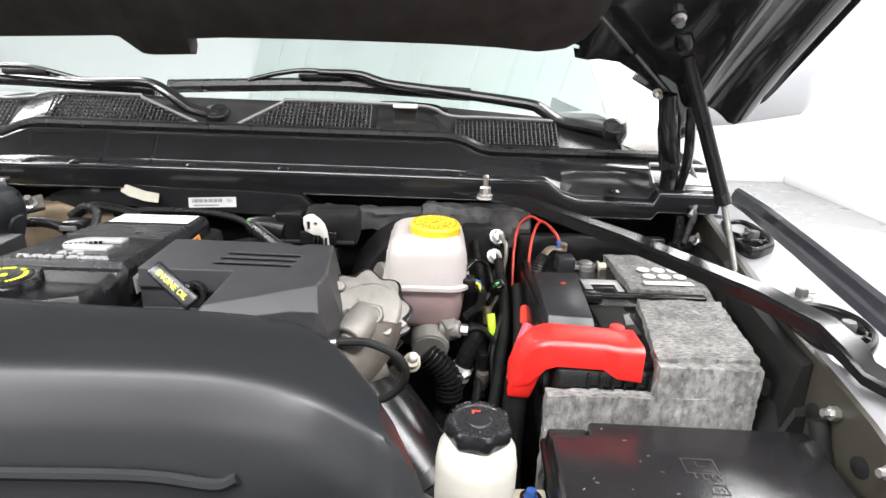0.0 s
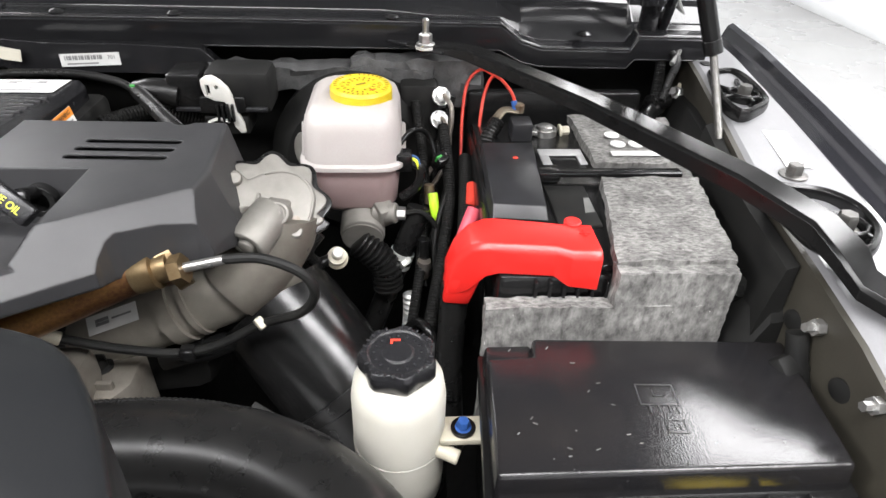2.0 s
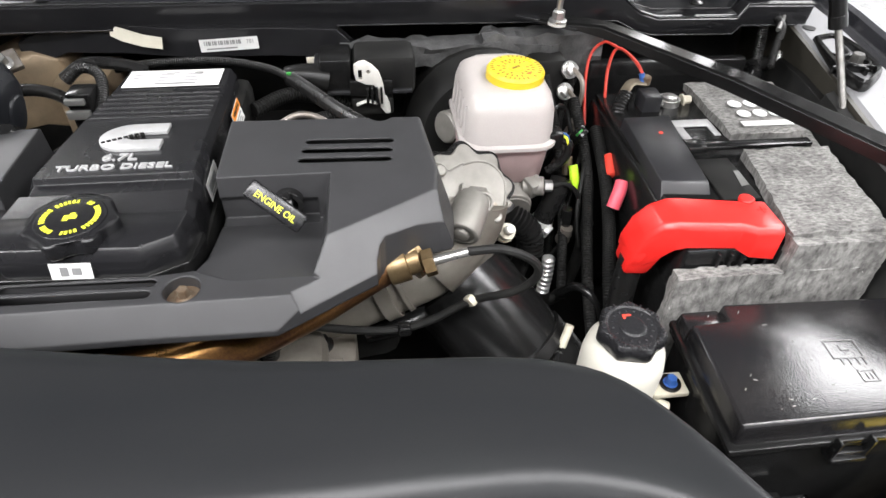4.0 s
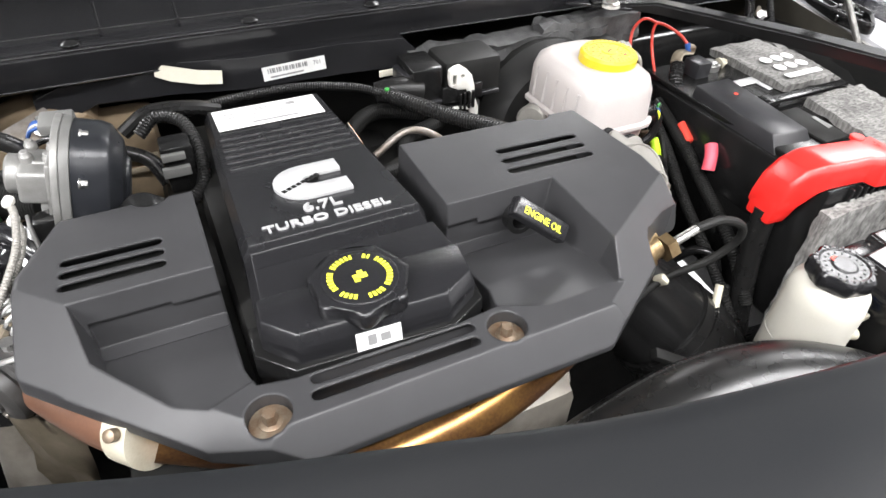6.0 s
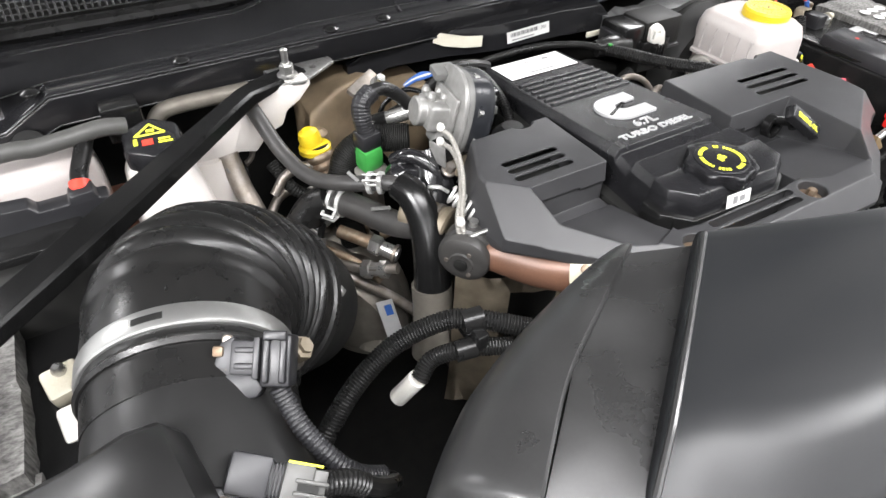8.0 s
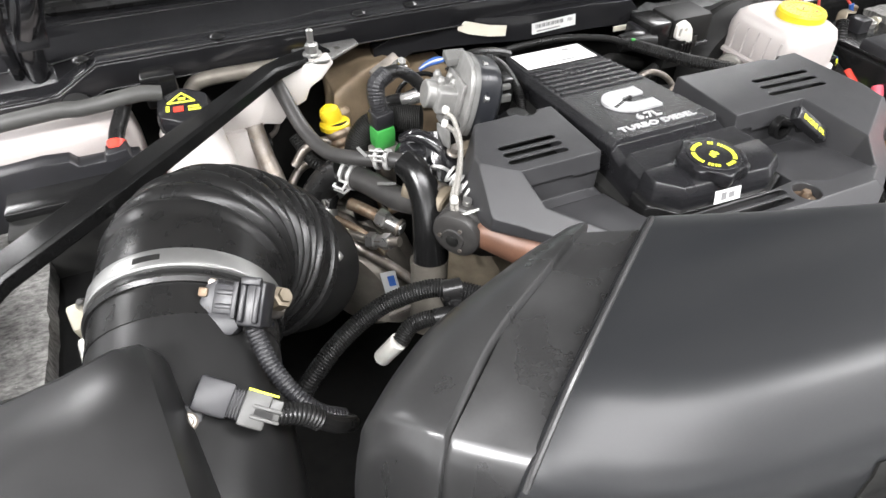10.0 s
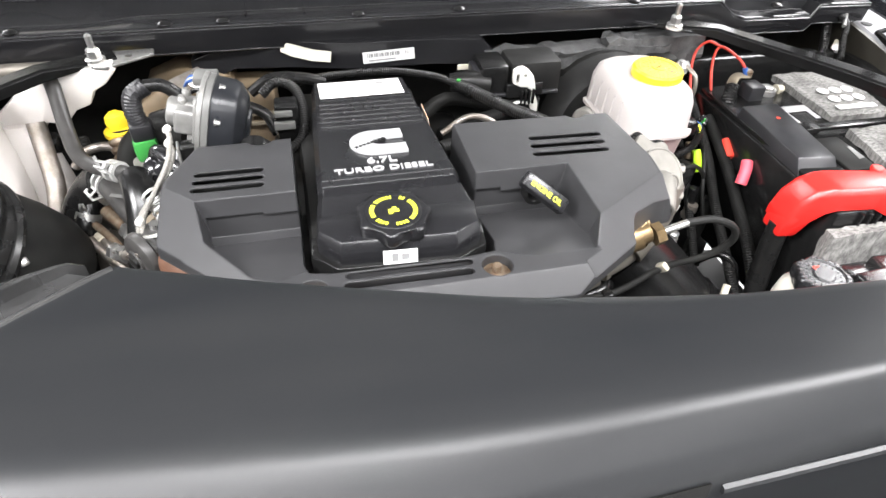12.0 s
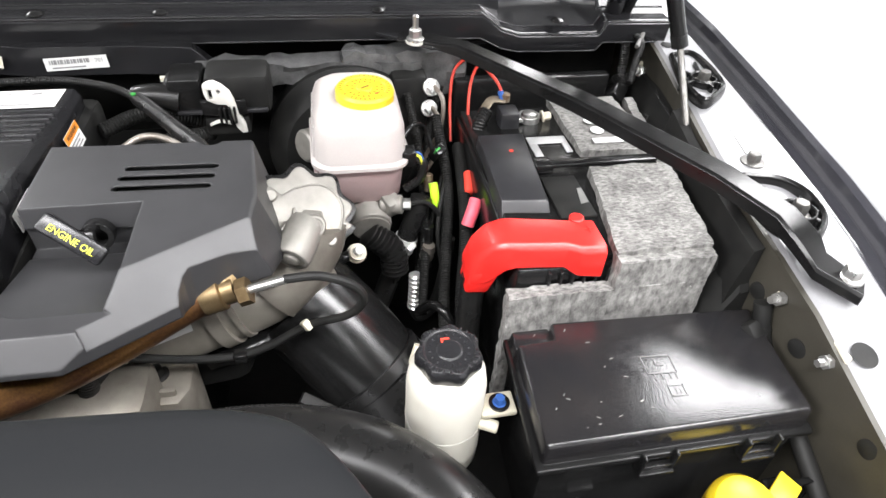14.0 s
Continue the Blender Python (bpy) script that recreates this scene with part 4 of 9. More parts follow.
out_ring = [(-0.318, 0.757, 1.21), (-0.118, 0.752, 1.21), (-0.104, 0.645, 1.21), (-0.114, 0.586, 1.222), (-0.185, 0.541, 1.226), (-0.264, 0.492, 1.226), (-0.36, 0.493, 1.226), (-0.490, 0.493, 1.226), (-0.545, 0.523, 1.224), (-0.620, 0.598, 1.224), (-0.650, 0.628, 1.224), (-0.654, 0.695, 1.22), (-0.622, 0.756, 1.21), (-0.515, 0.757, 1.21)]
low_ring = [(x, y, 1.19 if k < 3 or k > 10 else z - 0.006) for k, (x, y, z) in enumerate(out_ring)]
bm = loft([low_ring, out_ring, top_ring], 0.006, 3, degrees=18)


def slope_cut(p, q, slope, reach=0.09, over=0.05):
    """A cutter whose floor falls away outward (to the right of the way from p to q) from the line p-q at the top."""
    p, q = Vector((p[0], p[1], TOP)), Vector((q[0], q[1], TOP))
    d = (q - p).normalized()
    o = Vector((d.y, -d.x, 0))
    base = [p - d * over - o * 0.01 + Vector((0, 0, 0.01 * slope)), q + d * over - o * 0.01 + Vector((0, 0, 0.01 * slope)),
            q + d * over + o * reach - Vector((0, 0, reach * slope)), p - d * over + o * reach - Vector((0, 0, reach * slope))]
    return loft([base, [(v.x, v.y, 1.36) for v in base]])


# arch for the sensor at the front corner
bm = cut(bm, prism([(-0.187, 0.46), (-0.184, 0.550), (-0.181, 0.561), (-0.176, 0.568), (-0.168, 0.572), (-0.147, 0.583), (-0.125, 0.591), (-0.08, 0.594), (-0.08, 0.46)], 1.15, 1.32))
# the broad sloping faces of the two arms and of the front
bm = cut(bm, slope_cut((-0.221, 0.558), (-0.147, 0.602), 1.0))
bm = cut(bm, slope_cut((-0.641, 0.680), (-0.610, 0.650), 0.8, over=0.25))
bm = cut(bm, slope_cut((-0.530, 0.5325), (-0.265, 0.5325), 1.0, over=0.03))
# the low deck round the hump, the two sloping recesses, the gap for the hump
deck = [(-0.541, 0.531), (-0.530, 0.60), (-0.505, 0.640), (-0.325, 0.640), (-0.31, 0.56), (-0.229, 0.528), (-0.203, 0.485), (-0.25, 0.45), (-0.52, 0.45), (-0.576, 0.495)]
bm = cut(bm, prism(deck, DECK, 1.30))


def recess(low, high, z0, rise, y0):
    """A cutter whose floor climbs towards the front."""
    return loft([[(x, y, z0 + (y0 - y) * rise) for x, y in low], [(x, y, 1.30) for x, y in high]])


bm = cut(bm, recess([(-0.335, 0.640), (-0.233, 0.640), (-0.230, 0.560), (-0.236, 0.530), (-0.290, 0.528), (-0.335, 0.548)], [(-0.330, 0.653), (-0.214, 0.653), (-0.216, 0.556), (-0.226, 0.524), (-0.290, 0.520), (-0.33, 0.545)], 1.2215, 0.235, 0.640))
bm = cut(bm, recess([(-0.598, 0.640), (-0.505, 0.640), (-0.505, 0.555), (-0.545, 0.540), (-0.597, 0.606)], [(-0.615, 0.654), (-0.505, 0.654), (-0.505, 0.545), (-0.539, 0.528), (-0.612, 0.614)], 1.2215, 0.25, 0.640))
# the lower half of each rear wall stands back
for x0, x1, y1, z1 in ((-0.330, -0.297, 0.647, 1.2470), (-0.297, -0.236, 0.647, 1.2425), (-0.601, -0.546, 0.647, 1.2480), (-0.546, -0.500, 0.647, 1.2455)):
    bm = cut(bm, box((x0, 0.630, 1.2216), (x1, y1, z1)))
bm = cut(bm, prism([(-0.508, 0.548), (-0.484, 0.5435), (-0.367, 0.5425), (-0.333, 0.546), (-0.326, 0.570), (-0.324, 0.80), (-0.512, 0.80), (-0.512, 0.57)], 1.10, 1.30))
for lo, hi in (((-0.265, 0.655, 1.10), (-0.150, 0.735, TOP - 0.0018)), ((-0.620, 0.658, 1.10), (-0.530, 0.725, TOP - 0.0018)), ((-0.485, 0.5195, 1.10), (-0.355, 0.5420, DECK - 0.0018))):
    bm = cut(bm, box(lo, hi))


def slot_cutter(x0, x1, y, slant, half, bm=None):
    """A long rounded slot."""
    pts = []
    for cx, cy, a0 in ((x1, y + slant, -90), (x0, y, 90)):
        for k in range(5):
            a = radians(a0 + 45 * k)
            pts.append((cx + half * math.cos(a), cy + half * math.sin(a)))
    return prism(pts, 1.10, 1.30, bm=bm)


for k in range(3):
    bm = cut(bm, slot_cutter(-0.243 - 0.003 * k, -0.164 - 0.002 * k, 0.703 - 0.0165 * k, -0.003, 0.0043))
    bm = cut(bm, slot_cutter(-0.607 - 0.001 * k, -0.546, 0.693 - 0.0135 * k, 0.000, 0.0043))
for k in range(2):
    bm = cut(bm, slot_cutter(-0.472 - 0.003 * k, -0.362 - 0.002 * k, 0.5375 - 0.0125 * k, -0.002, 0.0042))
for cx, cy in ((-0.506, 0.524), (-0.337, 0.526)):
    bm = cut(bm, rod((cx, cy, 1.20), (cx, cy, 1.30), 0.0145, 24))
bm = cut(bm, rod((-0.172, 0.752, 1.15), (-0.172, 0.752, 1.30), 0.013, 20))
bm = cut(bm, rod((-0.545, 0.757, 1.15), (-0.545, 0.757, 1.30), 0.016, 20))
part("cover_shell", bm, COVER, cover, smooth=9)
# Dark sheets added below the shell, so the slots look unlit inside.
part("slot_dark_sheet", box((-0.264, 0.656, 1.238), (-0.151, 0.734, 1.240)), DARK, cover)
part("slot_dark_sheet", box((-0.619, 0.659, 1.238), (-0.531, 0.724, 1.240)), DARK, cover)
part("cover_dark_sheet", prism([(-0.60, 0.56), (-0.52, 0.545), (-0.26, 0.545), (-0.21, 0.62), (-0.14, 0.65), (-0.14, 0.73), (-0.60, 0.73)], 1.170, 1.175), DARK, cover)
for cx, cy in ((-0.506, 0.524), (-0.337, 0.526)):
    b_ = turned([(0.0138, 0), (0.0138, 0.003), (0.008, 0.004)], (cx, cy, 1.234), n=24)
    b_ = hexbolt((cx, cy, 1.237), (0, 0, 1), 0.0050, 0.008, 1.5, bm=b_)
    part("cover_bolt", b_, RUSTY, cover, "rust-flecked fixing bolt")
part("dipstick_socket", turned([(0.014, 0), (0.014, 0.010), (0.009, 0.0101), (0.009, 0.0)], (-0.262, 0.638, 1.245), (0, -1, 0.1), 20), BLACK, cover)

hump = thing("valve_cover", (-0.42, 0.74, 1.19), "satin black ribbed valve cover cap with raised lettering", "valve cover")


def hump_ring(y, zt, x0, x1, c):
    return [(x0, y, 1.19), (x0, y, zt - 0.010), (x0 + c, y, zt), (x1 - c, y, zt), (x1, y, zt - 0.010), (x1, y, 1.19)]


bm = loft([hump_ring(0.932, 1.238, -0.474, -0.352, 0.010), hump_ring(0.926, 1.246, -0.480, -0.348, 0.006), hump_ring(0.868, 1.249, -0.483, -0.346, 0.006), hump_ring(0.76, 1.2605, -0.488, -0.344, 0.006), hump_ring(0.658, 1.2694, -0.491, -0.341, 0.006), hump_ring(0.655, 1.2630, -0.491, -0.341, 0.006), hump_ring(0.634, 1.2590, -0.493, -0.340, 0.006), hump_ring(0.632, 1.2680, -0.493, -0.340, 0.006), hump_ring(0.60, 1.2682, -0.496, -0.338, 0.006)], 0.0)
part("hump_body", bm, HUMP, hump, smooth=20)
# front block, with chamfered corners and a lower flange
fr = [(-0.496, 0.6005), (-0.4975, 0.577), (-0.478, 0.5540), (-0.370, 0.5485), (-0.343, 0.564), (-0.338, 0.600)]
bm = loft([[(x, y, 1.19) for x, y in fr], [(x + 0.000, y, 1.2585) for x, y in fr], [((x + 0.418) * 0.965 - 0.418, 0.601 + (y - 0.601) * 0.90, 1.2690) for x, y in fr]], 0.0014, 2, degrees=12)
part("hump_front", bm, HUMP, hump, smooth=20)
fl = [(-0.503, 0.600), (-0.5045, 0.574), (-0.482, 0.5495), (-0.368, 0.5435), (-0.337, 0.560), (-0.332, 0.600)]
bm = prism(fl, 1.19, 1.2455, 0.0025, 2)
part("hump_flange", bm, BLACK, hump)
for k in range(6):
    y = 0.850 - 0.0135 * k
    z = 1.2505 + (0.868 - y) / 0.108 * 0.0112
    part("rib", loft([[(-0.474 - 0.0005 * k, y - 0.0035, z - 0.002), (-0.474 - 0.0005 * k, y - 0.002, z + 0.0016), (-0.474 - 0.0005 * k, y + 0.002, z + 0.0012), (-0.474 - 0.0005 * k, y + 0.0035, z - 0.003)], [(-0.354, y - 0.0035, z - 0.002), (-0.354, y - 0.002, z + 0.0016), (-0.354, y + 0.002, z + 0.0012), (-0.354, y + 0.0035, z - 0.003)]]), HUMP, hump)
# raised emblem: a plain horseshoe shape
slope = Vector((0, 1, -0.078)).normalized()
em = plane_at((-0.417, 0.730, 1.2640), (1, 0.01, 0), slope)
pts = []
for k in range(13):
    a = radians(90 + 15 * k)
    pts.append((-0.004 + 0.028 * math.cos(a), 0.0275 * math.sin(a)))
pts += [(0.030, -0.0275), (0.030, -0.0085)]
for k in range(9):
    a = radians(270 - 22.5 * k)
    pts.append((0.004 + 0.011 * math.cos(a), 0.0085 * math.sin(a)))
pts += [(0.030, 0.0085), (0.030, 0.0275)]
bm = prism(pts, -0.001, 0.0030, 0.0006)
bm.transform(em)
em_ob = part("emblem", bm, SILVER, hump, "satin silver horseshoe-shaped emblem")
band = bars(em @ Matrix.Rotation(radians(27), 4, "Z"), [(-0.030 + 0.0052 * k, -0.0012, 0.0038, 0.0042) for k in range(8)], 0.0034)
part("emblem_band", band, BLACK, em_ob)
tm = plane_at((-0.4190, 0.6895, 1.2677), (1, 0.0, 0), slope)
part("lettering", letters("6.7L", 0.0122, 0.0009, tm, width=0.032), SILVER, hump, "raised silver lettering 6.7L")
tm = plane_at((-0.4190, 0.6715, 1.2690), (1, 0.0, 0), slope)
part("lettering", letters("TURBO DIESEL", 0.0092, 0.0009, tm, width=0.104), SILVER, hump, "raised silver lettering TURBO DIESEL")
# white information plate at the rear, and the small stickers
pm = plane_at((-0.4155, 0.8965, 1.2487), (1, 0.01, 0), (0, 1, -0.05))
pl = part("plate", box((-0.0555, -0.0245, 0), (0.0555, 0.0245, 0.0006), 0.0001, m=pm), PAPER, hump, "white printed information label")
rects = [(-0.048 + 0.03 * (k % 3), 0.010 - 0.009 * (k // 3), 0.014 + 0.006 * ((k * 7) % 3) / 2, 0.0016) for k in range(9)] + [(-0.020, -0.0185, 0.048, 0.004), (0.022, 0.012, 0.010, 0.0045), (-0.012, 0.014, 0.016, 0.0016)]
part("print", bars(pm @ Matrix.Translation((0, 0, 0.0006)), rects), GREYINK, pl)

st = part("sticker", box((-0.016, -0.007, 0), (0.016, 0.007, 0.0006), m=plane_at((-0.424, 0.5496, 1.2520), (1, -0.051, 0), (0, 0.25, 1))), PAPER, hump, "small white printed sticker")
part("print", bars(plane_at((-0.424, 0.5489, 1.2522), (1, -0.051, 0), (0, 0.25, 1)), [(-0.008, -0.004, 0.006, 0.008), (0.001, -0.003, 0.007, 0.006)], 0.0004), GREYINK, st)
wm = plane_at((-0.3375, 0.838, 1.226), (0, 1, 0), (-0.2, 0, 1))
lab = part("warning_label", box((-0.022, -0.013, 0), (0.022, 0.013, 0.0006), m=wm), PAPER, hump, "orange and white warning label")
part("label_head", box((-0.022, 0.003, 0.0006), (0.022, 0.013, 0.0010), m=wm), ORANGE, lab)
part("label_text", letters("WARNING", 0.005, 0.0002, wm @ Matrix.Translation((0.0, 0.008, 0.0011))), INK, lab)
part("print", bars(wm @ Matrix.Translation((0, 0, 0.0006)), [(-0.018, -0.010 + 0.004 * k, 0.034 - 0.006 * (k % 2), 0.0016) for k in range(3)]), GREYINK, lab)
wm = plane_at((-0.3395, 0.685, 1.240), (0, 1, 0), (-0.1, 0, 1))
lab = part("side_label", box((-0.022, -0.010, 0), (0.022, 0.010, 0.0006), m=wm), PAPER, hump, "white bar-coded side label")
part("print", bars(wm @ Matrix.Translation((0, 0, 0.0006)), [(-0.016 + 0.0024 * k, -0.004, 0.0010 + 0.0008 * (k % 2), 0.009) for k in range(12)] + [(-0.016, -0.0075, 0.026, 0.0018)]), GREYINK, lab)


def lobed_cap(name, at, r, h, lobes, material, label, category, axis=(0, 0, 1), bars_mat=None, ring_r=0.6, count=22):
    c = thing(name, tuple(at), label, category)
    at = Vector(at)
    prof = [(r * 0.80, 0), (r * 0.97, 0.001), (r, h * 0.18), (r, h * 0.78), (r * 0.97, h * 0.86), (r * 0.90, h * 0.90), (r * 0.78, h * 0.91)]
    part("grip", turned(prof, at, axis, 72, lobes=lobes, depth=0.16, only=(1, 2, 3, 4)), material, c)
    m = Matrix.Translation(at) @ basis(axis)
    part("top_disc", turned([(r * 0.74, 0), (r * 0.74, h * 0.05), (r * 0.70, h * 0.07)], at + (m.to_3x3() @ Vector((0, 0, h * 0.90))), axis, 40), material, c)
    return c, m


cap, cm = lobed_cap("oil_filler_cap", (-0.4245, 0.5815, 1.2645), 0.0365, 0.0175, 7, HUMP, "black lobed oil cap with yellow print", "cap")
z = 0.0175 * 0.972
bm = None
for k in range(40):
    a = 2 * math.pi * k / 40
    if k in (8, 9, 28, 29) or k % 11 == 3:
        continue
    bm = bars(cm @ Matrix.Rotation(a, 4, "Z") @ Matrix.Translation((0.0205, 0, z)), [(-0.0021, -0.0009 - 0.0003 * (k % 2), 0.0042, 0.0018 + 0.0005 * (k % 2))], bm=bm)
bm = bars(cm @ Matrix.Translation((0, 0, z)), [(-0.005, -0.002, 0.010, 0.0045), (0.001, 0.002, 0.004, 0.003), (-0.003, -0.005, 0.004, 0.003)], bm=bm)
part("cap_print", bm, YINK, cap, "ring of yellow print")

dip = thing("oil_dipstick", (-0.262, 0.615, 1.252), "black oil dipstick handle with yellow lettering", "dipstick")
part("shaft", rod((-0.262, 0.640, 1.250), (-0.264, 0.612, 1.262), 0.0055, 14), BLACK, dip)
hm = plane_at((-0.2675, 0.598, 1.2690), (0.78, -0.30, -0.60), (0.55, 0.60, 0.60))
part("handle", box((-0.028, -0.0085, -0.006), (0.028, 0.0085, 0.006), 0.0025, m=hm), HUMP, dip)
part("lettering", letters("ENGINE OIL", 0.0060, 0.0003, hm @ Matrix.Translation((0.0, -0.001, 0.0062)), width=0.040), YINK, dip, "yellow ENGINE OIL lettering")
part("knuckle", block((-0.263, 0.607, 1.262), (0.018, 0.012, 0.012), (0.1, -0.7, 0.5), bevel=0.003), BLACK, dip)

# ---- brake fluid reservoir and master cylinder ----
res = thing("brake_fluid_reservoir", (-0.012, 0.855, 1.12), "milky brake fluid reservoir with yellow screw cap", "reservoir")


def rounded(cx, cy, hx, hy, r, n=5):
    pts = []
    for sx, sy, a0 in ((1, 1, 0), (-1, 1, 90), (-1, -1, 180), (1, -1, 270)):
        for k in range(n):
            a = radians(a0 + 90 * k / (n - 1))
            pts.append((cx + sx * (hx - r) + r * math.cos(a), cy + sy * (hy - r) + r * math.sin(a)))
    return pts


def at_z(pts, z):
    return [(x, y, z) for x, y in pts]


RC = (-0.014, 0.862)
part("tank_lower", loft([at_z(rounded(*RC, 0.040, 0.055, 0.022), 1.130), at_z(rounded(*RC, 0.050, 0.065, 0.026), 1.140), at_z(rounded(*RC, 0.055, 0.071, 0.026), 1.192)]), PINK, res, "tinted by pinkish fluid", smooth=45)
part("tank_band", loft([at_z(rounded(*RC, 0.056, 0.072, 0.026), 1.190), at_z(rounded(*RC, 0.061, 0.077, 0.028), 1.192), at_z(rounded(*RC, 0.061, 0.077, 0.028), 1.197), at_z(rounded(*RC, 0.057, 0.073, 0.026), 1.199)]), MILK, res, smooth=60)
part("tank_upper", loft([at_z(rounded(*RC, 0.056, 0.072, 0.026), 1.197), at_z(rounded(*RC, 0.0545, 0.070, 0.026), 1.236), at_z(rounded(*RC, 0.050, 0.066, 0.026), 1.251), at_z(rounded(*RC, 0.042, 0.058, 0.026), 1.2580), at_z(rounded(*RC, 0.036, 0.05, 0.024), 1.2590)]), MILK, res, smooth=50)
part("neck", turned([(0.026, 0), (0.026, 0.010)], (-0.004, 0.850, 1.252), n=28), MILK, res)
for k in range(5):
    yk = 0.815 + 0.022 * k
    part("side_rib", loft([[(-0.068, yk - 0.003, 1.150), (-0.071, yk, 1.150), (-0.068, yk + 0.003, 1.150)], [(-0.070, yk - 0.003, 1.188), (-0.073, yk, 1.188), (-0.070, yk + 0.003, 1.188)]]), PINK, res)
    part("side_rib", loft([[(-0.069, yk - 0.003, 1.200), (-0.0725, yk, 1.200), (-0.069, yk + 0.003, 1.200)], [(-0.0665, yk - 0.003, 1.240), (-0.069, yk, 1.240), (-0.0665, yk + 0.003, 1.240)]]), MILK, res)
cp = part("cap", turned([(0.034, 0), (0.0355, 0.002), (0.0355, 0.014), (0.033, 0.0175), (0.026, 0.0175), (0.025, 0.0165), (0.010, 0.0165), (0.009, 0.0175)], (-0.004, 0.850, 1.254), (0.02, -0.03, 1), 48), YELLOW, res, "bright yellow screw cap")
cm = Matrix.Translation((-0.004, 0.850, 1.254)) @ basis((0.02, -0.03, 1))
bm = None
for rr, cnt, zz in ((0.0295, 34, 0.0176), (0.021, 22, 0.0167), (0.015, 14, 0.0167)):
    for k in range(cnt):
        if (k * 7) % 9 in (0, 4):
            continue
        bm = bars(cm @ Matrix.Rotation(2 * math.pi * k / cnt, 4, "Z") @ Matrix.Translation((rr, 0, zz)), [(-0.0018, -0.0011, 0.0036, 0.0018)], 0.0003, bm)
bm = bars(cm @ Matrix.Translation((0, 0, 0.0176)), [(-0.006, -0.0015, 0.012, 0.003)], bm=bm)
part("cap_print", bm, OCHRE, cp)
part("cap_mark", bars(cm @ Matrix.Translation((0.004, -0.019, 0.0167)), [(-0.004, -0.001, 0.008, 0.002)], 0.0004), REDWIRE, cp)

mc = thing("master_cylinder", (0.0, 0.80, 1.09), "cast aluminium brake master cylinder", "master cylinder")
part("barrel", turned([(0.020, 0.0), (0.026, 0.002), (0.027, 0.006), (0.027, 0.08), (0.024, 0.12)], (-0.006, 0.785, 1.106), (0.0, 0.94, 0.28), 32), CAST, mc)
part("end_face", turned([(0.0245, 0), (0.0245, 0.0015)], (-0.006, 0.7838, 1.1055), (0.0, -0.94, -0.28), 32), CAST, mc)
part("port", rod((0.008, 0.800, 1.130), (0.036, 0.793, 1.134), 0.0125, 18, bevel=0.002), CAST, mc)
part("port_block", block((0.020, 0.798, 1.132), (0.022, 0.024, 0.028), (0.1, -0.3, 1), 10, bevel=0.004), CAST, mc)
part("port_nut", turned([(0.008, 0), (0.008, 0.010)], (0.036, 0.793, 1.134), (1, -0.1, 0), 6), STEEL, mc)
part("brake_pipe", tube([(0.045, 0.791, 1.135), (0.063, 0.789, 1.138), (0.080, 0.787, 1.123), (0.086, 0.785, 1.096), (0.082, 0.783, 1.066), (0.070, 0.781, 1.047), (0.056, 0.779, 1.024)], 0.0032, n=8), DARK, mc, "dark sleeved brake pipe")
part("pipe_bare", tube([(0.047, 0.791, 1.1355), (0.056, 0.790, 1.138), (0.064, 0.789, 1.1378)], 0.0024, n=8), STEEL, mc)
part("feed_port", rod((-0.055, 0.90, 1.17), (-0.085, 0.88, 1.175), 0.022, 24, bevel=0.003), CAST, mc)

# ---- throttle actuator in cast aluminium, right of the cover ----
act = thing("egr_actuator", (-0.07, 0.67, 1.17), "pale cast aluminium valve actuator with scalloped flange", "actuator")
AC = Vector((-0.085, 0.684, 1.210))
AF = plane_at(AC, (0.958, -0.006, -0.286), (0.182, 0.783, 0.594))


def lobed_ring(r, amp, n=96):
    """A round outline with broad lobes over its upper half."""
    out = []
    for k in range(n):
        a = 2 * math.pi * k / n
        q = r + amp * (math.cos(8.5 * (a - 1.80)) if -0.75 < (a if a < math.pi else a - 2 * math.pi) < 2.7 else -0.4)
        out.append((0.002 + q * math.cos(a), 0.003 + q * math.sin(a)))
    return out


def on_face(bm_):
    bm_.transform(AF)
    return bm_


part("gasket", on_face(prism(lobed_ring(0.0540, 0.0042), -0.016, -0.008, 0.0012)), RUBBER, act, "black scalloped rubber gasket")
part("flange", on_face(prism(lobed_ring(0.0475, 0.0045), -0.008, -0.001, 0.0015)), CAST, act)
FACE = [(-0.052, 0.020), (-0.036, 0.024), (-0.025, 0.017), (-0.012, 0.028), (0.000, 0.034), (0.0135, 0.0365), (0.025, 0.034), (0.0345, 0.027), (0.041, 0.016), (0.0425, 0.000), (0.0405, -0.015), (0.030, -0.026), (0.016, -0.038), (-0.011, -0.040), (-0.027, -0.024), (-0.043, -0.012)]
part("disc", on_face(prism(FACE, -0.002, 0.009, 0.003, 3)), CAST, act)
part("rim", on_face(tube([(x * 0.93, y * 0.93, 0.0092) for x, y in FACE[3:12]], 0.0013, n=6, per=3)), CAST, act)
part("motor", turned([(0.0185, 0), (0.0195, 0.008), (0.0195, 0.040), (0.018, 0.045), (0.0145, 0.046), (0.0140, 0.0435), (0.009, 0.0435), (0.0085, 0.047), (0.005, 0.0485)], AF @ Vector((0.005, -0.009, 0.009)), (-0.40, -0.82, -0.30), 36), CAST, act)
part("boss", turned([(0.0130, 0), (0.0120, 0.016), (0.0110, 0.019), (0.0085, 0.0195), (0.0080, 0.0175), (0.0045, 0.0175), (0.0040, 0.0205), (0.002, 0.021)], AF @ Vector((0.011, -0.010, 0.007)), AF.to_3x3() @ Vector((-0.08, -0.30, 1)), 32), CAST, act)
